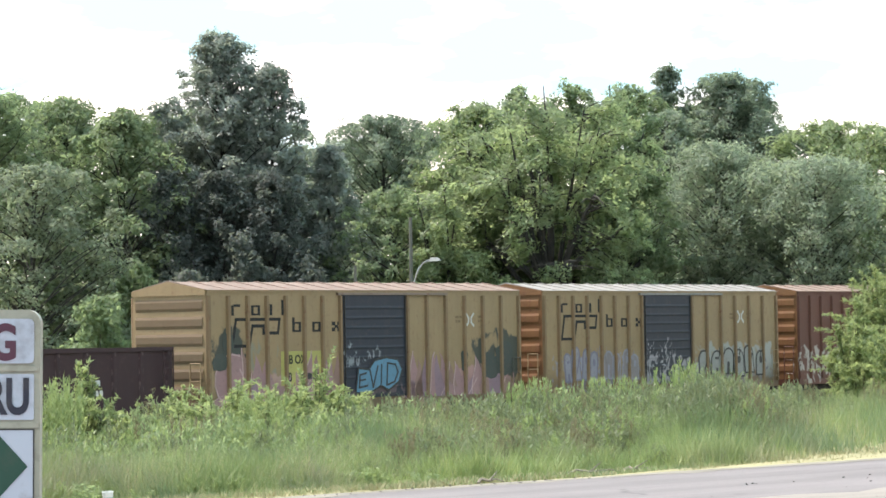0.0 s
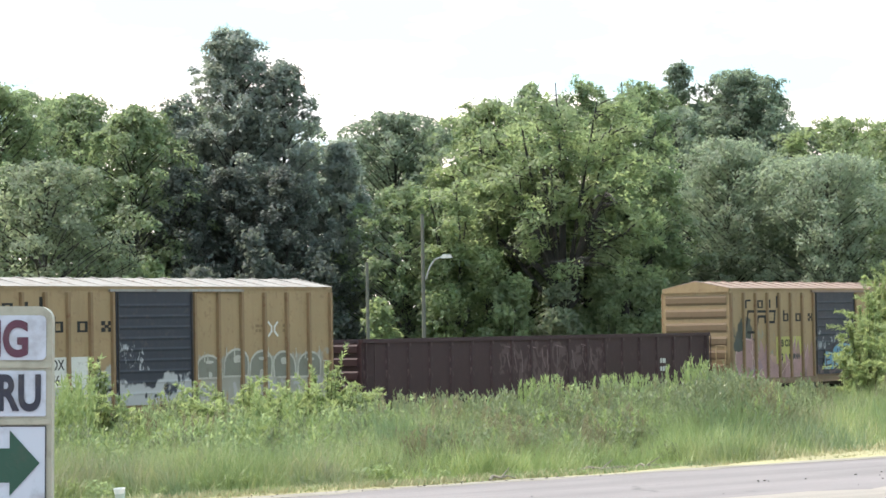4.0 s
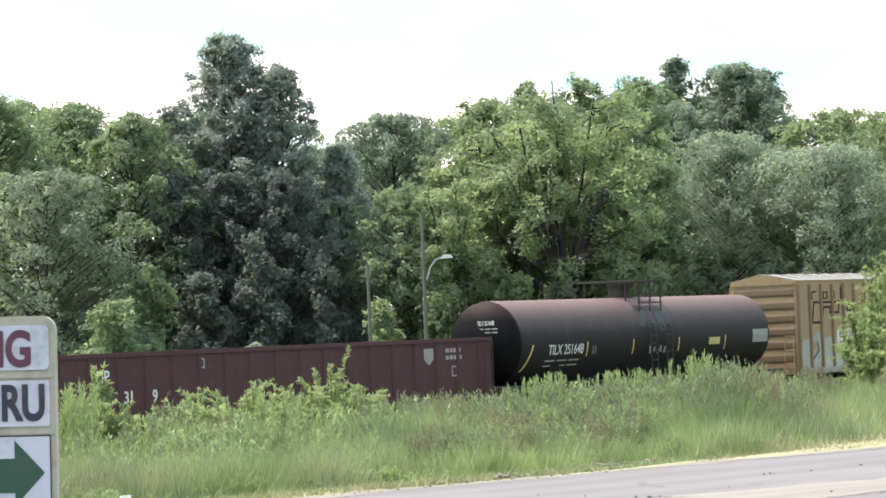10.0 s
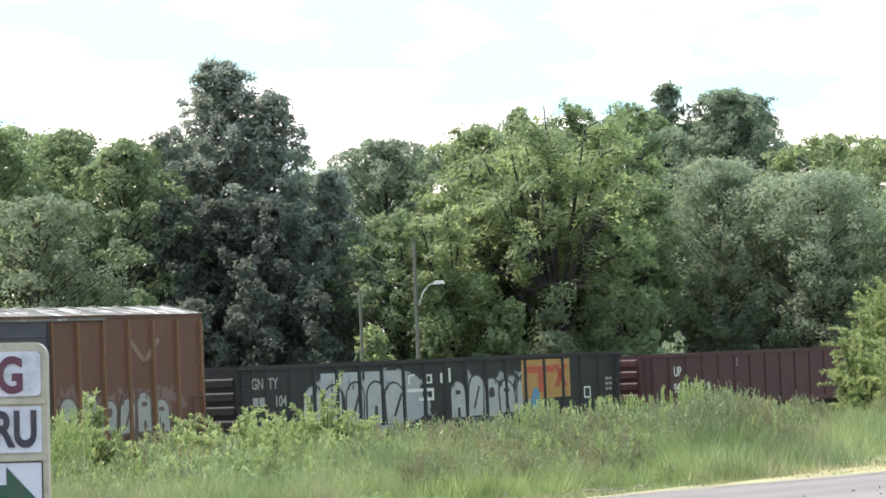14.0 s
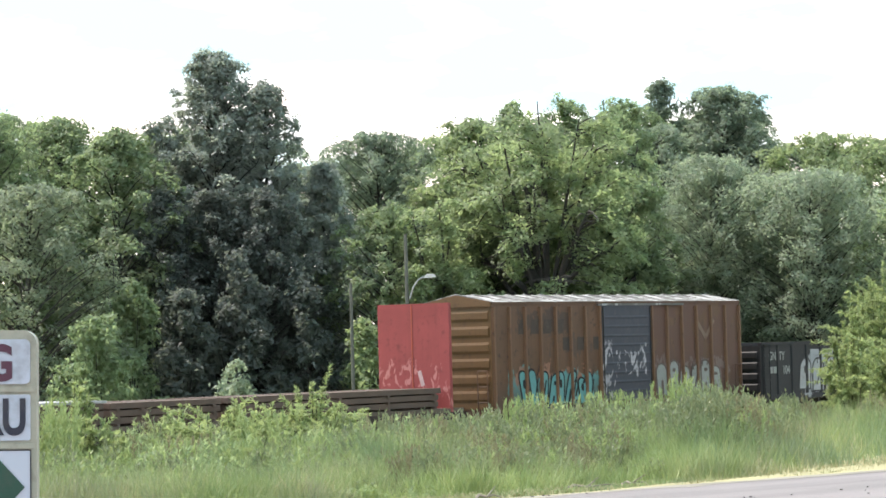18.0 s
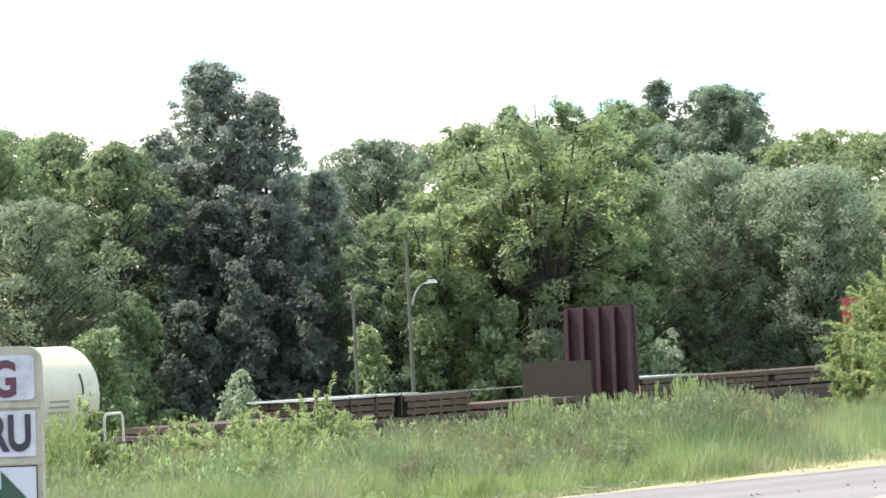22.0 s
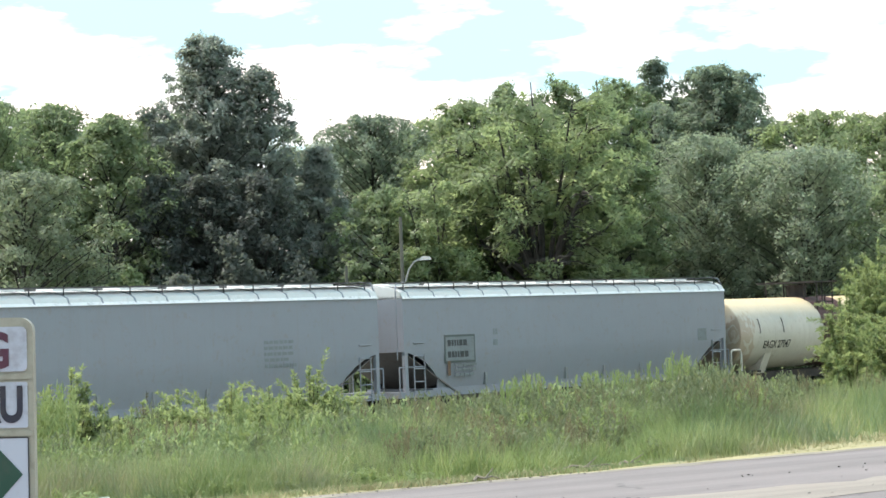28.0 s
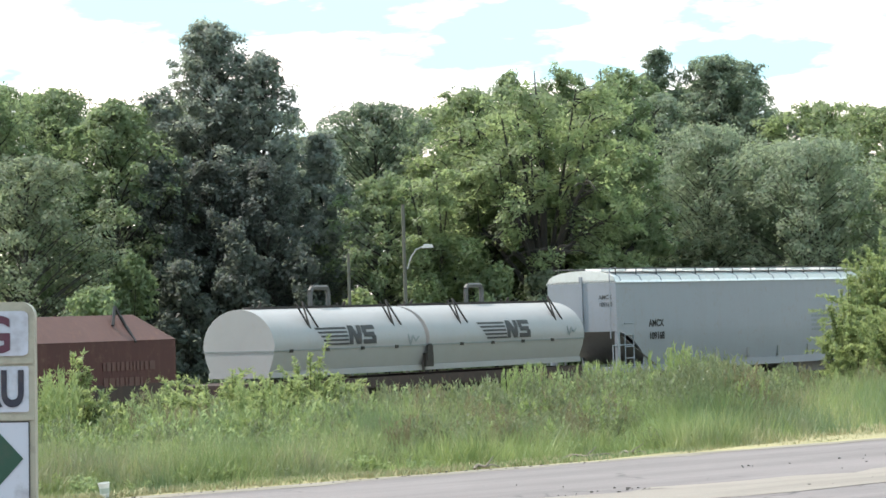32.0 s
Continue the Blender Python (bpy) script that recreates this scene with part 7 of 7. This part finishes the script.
# litter and sticks on the verge
def paper_cup(px, d):
    x, y = spot(px, d)
    root = thing("paper_cup", "discarded white paper cup with a faint green print on the verge", "litter", "", pose(x, y, float(land(np.array(x), np.array(y))), 4, -5, 20))
    up = lambda sh: [(y_, z_, x_) for x_, y_, z_ in sh.v]
    body = Shape().lathe([(0.0, 0.001), (0.0, 0.046), (0.17, 0.064), (0.172, 0.067), (0.178, 0.067), (0.178, 0.061), (0.01, 0.043)], 24, 0, 0)
    band = Shape().lathe([(0.06, 0.0535), (0.12, 0.0600)], 24, 0, 0)
    body.v, band.v = up(body), up(band)
    part("cup", body, plain("white_paper", (0.62, 0.63, 0.61), 0.7, 0, 0.1), root)
    part("print", band, plain("faint_green_print", (0.40, 0.47, 0.43), 0.7, 0, 0.3, 30), root)


paper_cup(186, 31.35)
STICK = plain("bleached_stick", (0.20, 0.175, 0.14), 0.9, 0, 0.3, 9, 0.3)
for px, d, ln, a in ((1045, 37.3, 0.8, 12), (1660, 47.0, 1.0, 8), (1120, 37.9, 0.4, -20), (860, 34.9, 0.35, 30)):
    x, y = spot(px, d)
    s = Shape()
    pts = [Vector((-ln / 2 + ln * i / 5, 0.05 * math.sin(i * 2.1), 0.03 + 0.05 * abs(math.sin(i * 1.3)))) for i in range(6)]
    for i in range(5):
        s.bar(pts[i], pts[i + 1], 0.022 - 0.003 * i, 6, 0.02 - 0.003 * i)
    s.bar(pts[2], pts[2] + Vector((0.18, 0.1, 0.12)), 0.012, 5, 0.005)
    o = solid("fallen_stick", s, STICK, "bleached dead stick lying on the verge", "stick")
    o.matrix_basis = pose(x, y, float(land(np.array(x), np.array(y))), 0, 0, a)

fb = Shape()
for pts in ([(-1.0, -0.1, 0.06), (-0.6, 0.0, 0.16), (-0.1, 0.05, 0.13), (0.3, 0.0, 0.17), (0.8, 0.12, 0.08)], [(-0.1, 0.05, 0.13), (0.25, 0.25, 0.25), (0.65, 0.4, 0.34), (1.0, 0.5, 0.40)],
            [(-0.6, 0.0, 0.16), (-0.8, 0.2, 0.12), (-1.05, 0.25, 0.05)], [(0.3, 0.0, 0.17), (0.5, -0.2, 0.1), (0.7, -0.3, 0.04)]):
    for i in range(len(pts) - 1):
        fb.bar(pts[i], pts[i + 1], 0.045 - 0.008 * i, 7, 0.037 - 0.008 * i)
o = solid("fallen_branch", fb, STICK, "bleached forked dead branch lying on the sandy verge", "branch")
o.matrix_basis = pose(10.65, 55.0, float(land(np.array(10.65), np.array(55.0))) + 0.02, 0, 0, 8) @ Matrix.Scale(0.75, 4)


def road_tuft(s, e, n, seed):
    """A low weed that grows out of a crack in the road."""
    rng = np.random.RandomState(seed)
    q = EDGE + TE * s + NE * e
    c = rng.normal(0, 1, (n, 3)) * np.array([0.30, 0.10, 0.0])
    c[:, 2] = rng.uniform(0.005, 0.05, n) * np.exp(-(c[:, 0] / 0.3) ** 2)
    v, f = leaf_cloud(c, rng, 0.07, None, 0.5, 0.35)
    v[:, 2] = np.maximum(v[:, 2], 0.001)
    ob = tagged(new("road_weed", np_mesh("road_weed", v, [f], LEAF["sage"])), "low green weed growing from a crack in the road", "weed")
    ob.matrix_basis = pose(q.x, q.y, ROAD_Z, 0, 0, 40)


road_tuft(6.6, -3.3, 260, 1)
road_tuft(7.5, -3.1, 160, 2)


def crumbs(label, s0, s1, e0, spread, n, seed):
    """Broken bits of asphalt lying along a crack in the road."""
    rng = random.Random(seed)
    sh = Shape()
    for i in range(n):
        q = EDGE + TE * rng.uniform(s0, s1) + NE * (e0 + rng.gauss(0, spread))
        r, h, a = 0.006 + 0.02 * rng.random() ** 3, rng.uniform(0.002, 0.008), rng.uniform(0, 1.5)
        k = rng.randint(4, 6)
        sh.prism([(q.x + r * rng.uniform(0.6, 1.3) * math.cos(a + 6.283 * j / k), q.y + r * rng.uniform(0.6, 1.3) * math.sin(a + 6.283 * j / k)) for j in range(k)], ROAD_Z + 0.001, ROAD_Z + 0.006 + h, "z")
    solid("asphalt_crumbs", sh, plain("broken_asphalt", (0.085, 0.078, 0.074), 0.95, 0, 0.4, 9, 0.4), label, "rubble", kind="stuff")


crumbs("broken bits of asphalt along a crack in the road", -3.6, -0.8, -4.42, 0.13, 20, 1)
crumbs("broken bits of asphalt along a crack in the road", 2.2, 6.4, -2.72, 0.12, 16, 2)
crumbs("loose crumbs of asphalt on the lot", -4.0, 9.0, -3.6, 1.0, 24, 3)
crumbs("loose crumbs of asphalt on the lot", 0.0, 9.0, -7.2, 0.6, 30, 4)
crumbs("dark grit along the road's edge", -6.0, 3.0, 0.05, 0.10, 70, 5)

# ---- tall weeds and saplings before the track ----
def reach(tan):
    """Along each line of sight: the road's edge and the foot of the ballast."""
    return (EDGE.x * NE.x + EDGE.y * NE.y) / (tan * NE.x + NE.y), (TRACK.y * NV.y - 3.2) / (tan * NV.x + NV.y)


def weed_mesh(seed, stalks, n, ln, wide, kind, open_=(0.35, 0.95), start=0.1):
    """A clump of upright stalks, one unit high, with narrow leaves that point up and out along them."""
    rng = np.random.RandomState(seed)
    c, a, st = [], [], []
    for j in range(stalks):
        az, k, r = rng.uniform(0, 6.28), rng.uniform(0.55, 1.0), rng.uniform(0.05, 0.34)
        foot = np.array([math.cos(az) * r * 0.6, math.sin(az) * r * 0.6, 0])
        tip = np.array([math.cos(az) * r, math.sin(az) * r, k])
        for side in (np.array([0.008, 0, 0]), np.array([0, 0.008, 0])):
            st += [foot - side, foot + side, tip]
        u = rng.uniform(start, 1, n) ** 0.8
        th, ph = rng.uniform(open_[0], open_[1], n), rng.uniform(0, 6.28, n)
        w = np.stack([np.cos(ph) * np.sin(th), np.sin(ph) * np.sin(th), np.cos(th)], 1) * (ln * (1.25 - 0.6 * u) * rng.uniform(0.6, 1.3, n))[:, None]
        c.append(foot + (tip - foot) * u[:, None])
        a.append(w)
    c, a = np.concatenate(c), np.concatenate(a)
    b = np.cross(a, rng.normal(0, 1, a.shape))
    b *= wide / np.linalg.norm(b, axis=1)[:, None]
    v = np.stack([c + a * 0.25 + b, c + a * 0.25 - b, c + a], 1).reshape(-1, 3)
    v = np.concatenate([v, np.array(st)])
    f = np.arange(len(v)).reshape(-1, 3)
    return np_mesh("tall_weed", v, [f], LEAF[kind]), v


WEEDS = [weed_mesh(500, 9, 42, 0.16, 0.020, "weed"), weed_mesh(501, 8, 44, 0.15, 0.022, "weed", (0.5, 1.2)), weed_mesh(502, 9, 42, 0.15, 0.018, "sage"),
         weed_mesh(503, 8, 44, 0.15, 0.021, "bright", (0.4, 1.1)), weed_mesh(504, 12, 56, 0.12, 0.010, "plume", (0.2, 0.8), 0.25)]
rng = np.random.RandomState(77)


def weed(px, top, d, which, label):
    d = max(d, float(reach((px - 784) / 4900.0)[0]) + 5)
    x, y = spot(px, d)
    z0 = float(land(np.array(x), np.array(y)))
    h = level(px, top, d) - z0
    ob = tagged(new("tall_weed", WEEDS[which][0]), label, "weed", "tall weeds before the railway")
    k = 0.38 + 0.22 * h
    ob.matrix_basis = pose(x, y, z0, 0, 0, rng.uniform(0, 360)) @ Matrix.Diagonal((k, k, h, 1))


WEED_LABEL = ("tall lime green weed with narrow leaves", "tall bushy yellow green weed", "tall grey green weed with narrow leaves", "tall bright green leafy weed", "tall grass clump with brownish seed plumes")
for a, b, top, d, n, which in ((905, 985, 664, 72, 17, 0), (985, 1040, 680, 72, 10, 0), (1035, 1125, 660, 72, 22, 0), (1165, 1215, 632, 70, 13, 0), (1125, 1170, 670, 72, 11, 2),
                               (1215, 1300, 656, 70, 20, 2), (1225, 1275, 645, 68, 8, 3), (1280, 1365, 674, 62, 16, 4), (1270, 1350, 676, 74, 9, 0), (985, 1020, 695, 70, 5, 2),
                               (690, 800, 708, 72, 12, 2), (800, 910, 705, 74, 14, 2), (600, 700, 700, 74, 12, 2), (1360, 1620, 695, 80, 26, 0), (1500, 1580, 690, 70, 8, 3),
                               (85, 125, 662, 58, 10, 1), (180, 300, 715, 60, 12, 2), (430, 500, 690, 62, 8, 1)):
    for i in range(n):
        w = which if rng.rand() < 0.8 else int(rng.randint(4))
        weed(rng.uniform(a, b), top + rng.uniform(-8, 26), d + rng.uniform(-4, 4), w, WEED_LABEL[w])
FIELD = {}


def sow(px, d, h, which):
    """Adds a clump of the given height to the joined weeds of the meadow."""
    x, y = spot(px, d)
    turn, k, v = rng.uniform(0, 6.28), 0.55 + 0.4 * h, WEEDS[which][1]
    q = np.stack([(v[:, 0] * math.cos(turn) - v[:, 1] * math.sin(turn)) * k + x, (v[:, 0] * math.sin(turn) + v[:, 1] * math.cos(turn)) * k + y, v[:, 2] * h + float(land(np.array(x), np.array(y)))], 1)
    FIELD.setdefault(which, []).append(q)


# soft-edged patches of brownish plumes and grey green weeds among the grass
for px0, spread, d0, h0, n, kinds in ((1015, 60, 46, 0.9, 70, (4, 2, 0)), (880, 70, 42, 0.7, 80, (4, 4, 2, 0)), (745, 50, 44, 0.8, 40, (4, 2, 2)), (1325, 40, 50, 1.1, 44, (4, 2, 0)),
                                      (955, 40, 50, 1.0, 36, (2, 0)), (1170, 50, 52, 1.2, 60, (2, 2, 0)), (1250, 36, 50, 1.2, 54, (2, 2, 2)), (420, 60, 50, 0.6, 40, (4, 0)), (600, 70, 45, 0.7, 40, (0, 2, 4)),
                                      (640, 90, 60, 0.8, 50, (4, 2, 0)), (1420, 60, 60, 0.7, 16, (0, 2, 0)), (1540, 70, 62, 0.7, 16, (0, 2, 4)), (300, 90, 40, 0.5, 60, (3, 0, 2)), (500, 90, 39, 0.45, 60, (0, 3, 1))):
    for i in range(n):
        px = px0 + rng.normal(0, spread)
        d = max(d0 + rng.normal(0, 3), float(reach((px - 784) / 4900.0)[0]) + 4.5)
        sow(px, d, h0 * rng.uniform(0.5, 1.1), kinds[rng.randint(len(kinds))])
for a, b, ua, ub, n, kinds in ((40, 700, 0.12, 0.95, 210, (0, 1, 0, 2, 3)), (600, 900, 0.15, 0.95, 110, (2, 2, 4, 0)), (870, 1420, 0.15, 0.95, 240, (0, 2, 0, 3, 2)), (1400, 1950, 0.4, 0.95, 100, (0, 4, 2)),
                               (900, 1090, 0.12, 0.4, 60, (4, 0, 2)), (830, 900, 0.10, 0.3, 34, (4, 4, 2)), (660, 790, 0.3, 0.6, 46, (4, 2)), (1270, 1375, 0.15, 0.5, 40, (4, 0, 2)),
                               (230, 380, 0.35, 0.7, 50, (4, 4, 0)), (1130, 1260, 0.15, 0.5, 46, (2, 4, 2)),
                               (40, 760, 0.04, 0.4, 260, (0, 3, 2, 1)), (760, 1300, 0.05, 0.4, 240, (2, 0, 2, 3)), (1300, 1400, 0.12, 0.4, 12, (0, 2, 4))):
    for i in range(n):
        px, u = rng.uniform(a, b), rng.uniform(ua, ub)
        de, dt = reach((px - 784) / 4900.0)
        d = de + (dt - de) * u
        x, y = spot(px, d)
        e = (x - EDGE.x) * NE.x + (y - EDGE.y) * NE.y
        sow(px, d, min(0.15 + 0.085 * e, 1.2) * rng.uniform(0.55, 1.12), kinds[rng.randint(len(kinds))])
for which, vs in FIELD.items():
    v = np.concatenate(vs)
    tagged(new("meadow_weeds", np_mesh("meadow_weeds", v, [np.arange(len(v)).reshape(-1, 3)], WEEDS[which][0].materials[0])), "narrow-leaved weeds standing thick in the meadow grass", "weeds", kind="stuff")
for px, top, d, half, n, sd in ((130, 640, 60, 52, 24, 601), (92, 668, 59, 44, 18, 607), (330, 682, 62, 60, 22, 602), (410, 674, 63, 58, 22, 603), (485, 680, 63, 58, 20, 608), (556, 645, 64, 54, 26, 604), (598, 680, 66, 42, 14, 605),
                                (240, 712, 59, 54, 14, 606), (290, 704, 61, 52, 16, 609), (372, 698, 60, 52, 16, 610), (448, 696, 61, 52, 16, 612), (520, 692, 62, 50, 16, 613), (182, 706, 60, 50, 14, 614)):
    bush_of_shoots("sapling_bush", "yellow-green sapling with arching leafy shoots in the grass", px, top, d, half * 1.35, "shoot", int(n * 1.3), sd, "saplings before the railway", "sapling", 0.115, 5)

bush_of_shoots("dead_bush", "dry brown twiggy bush among the saplings", 268, 684, 62, 44, "plume", 14, 611, "", "bush", 0.07, 5)


# ---- grass ----
def blades(name, rng, tan, d, h, u, wide, material, sway=0.22):
    n = len(tan)
    x, y = tan * d, d
    z = land(x, y) - 0.02
    a = rng.uniform(0, 2 * np.pi, n)
    w = wide * rng.uniform(0.6, 1.3, n) * (1 + 0.5 * u)
    lean = rng.normal(0, sway, (n, 2)) * h[:, None]
    base = np.stack([x, y, z], 1)
    side = np.stack([np.cos(a) * w, np.sin(a) * w, np.zeros(n)], 1)
    tip = base + np.stack([lean[:, 0], lean[:, 1], h], 1)
    v = np.stack([base - side, base + side, tip], 1).reshape(-1, 3)
    return np_mesh(name, v, [np.arange(3 * n).reshape(n, 3)], material)


def meadow():
    rng = np.random.RandomState(9)
    n = 420000
    tan = rng.uniform(-0.20, 0.30, n)
    de, dt = reach(tan)
    u = rng.uniform(0, 1, n) ** 1.1
    d = de + 0.5 + (dt - de - 0.5) * u
    x, y = tan * d, d
    e = (x - EDGE.x) * NE.x + (y - EDGE.y) * NE.y
    patch = np.sin(x * 0.31 + 1.3 * np.sin(y * 0.17)) + np.sin(y * 0.43 + x * 0.21) + 0.7 * np.sin(x * 1.3 + y * 0.9)
    h = np.clip(0.10 + e * 0.11, 0.1, 0.85) + 0.35 * u ** 1.5 + 0.15 * patch * np.clip(e / 5, 0, 1)
    s = (x - EDGE.x) * TE.x + (y - EDGE.y) * TE.y
    bare = e < (0.5 + np.minimum(11.0, 0.22 * np.maximum(0.0, s - 4) ** 1.5)) * rng.uniform(0.5, 1.15, n)
    # tussocks: rounded swellings of taller growth
    ct = rng.uniform(-0.20, 0.30, 700)
    cd0, cd1 = reach(ct)
    cd = cd0 + 2.5 + (cd1 - cd0 - 3) * rng.uniform(0, 1, 700)
    cr, ch = rng.uniform(0.5, 1.5, 700), rng.uniform(0.1, 0.55, 700)
    boost = np.zeros(n)
    for cx, cy, r, k in zip(ct * cd, cd, cr, ch):
        near = np.abs(x - cx) < r
        q = ((x[near] - cx) ** 2 + (y[near] - cy) ** 2) / r ** 2
        boost[near] = np.maximum(boost[near], k * np.clip(1 - q, 0, 1))
    h = np.clip(h * 0.55 + boost * 0.9, 0.07, 1.3) * rng.uniform(0.5, 1.2, n)
    g = ~bare | (rng.uniform(0, 1, n) < 0.12)
    # thin places between the tussocks, where the shaded ground shows
    thin = np.sin(x * 1.7 + 2.1 * np.sin(y * 0.6)) + np.sin(y * 0.9 - x * 0.8) > 0.9
    g &= ~thin | (boost > 0.12) | (rng.uniform(0, 1, n) < 0.4)
    h = np.where(bare, h * 0.35, h)
    return blades("grass", rng, tan[g], d[g], h[g], u[g], 0.0085, grass_material(), 0.42)


def verge():
    rng = np.random.RandomState(10)
    n = 30000
    tan = rng.uniform(-0.20, 0.30, n)
    de, dt = reach(tan)
    u = rng.uniform(0, 1, n) ** 1.6
    d = de + 0.05 + (1.1 + 22.0 * np.clip(tan, 0, 1)) * u
    return blades("dry_grass", rng, tan, d, 0.03 + 0.11 * u * rng.uniform(0.3, 1.2, n), u, 0.010, STRAW, 0.5)


STRAW = plain("dry_straw", (0.36, 0.335, 0.19), 0.8, 0, 0.3, 1.5, 0.1, (0.24, 0.28, 0.12))
tagged(new("grass", meadow()), "tall uncut meadow grass with tan seed heads", "grass", kind="stuff")
tagged(new("dry_grass", verge()), "short straw-yellow dry grass along the road's edge", "grass", kind="stuff")


# ================= motion of the cars =================
def motions():
    for c in (c0, c1, c2, c3, c4, c5, c6, c7, c8, c9, c10, c11, c12, c13, c14, c15):
        rows = []
        for i in range(17):
            p = TRACK + NV * 1.5 + TV * (c["mid"] + advance(i * 2.0))
            rows.append((i * 2.0, pose(p.x, p.y, 0, 0, 0, THETA)))
        walk(c, rows)
        del c["mid"]


motions()
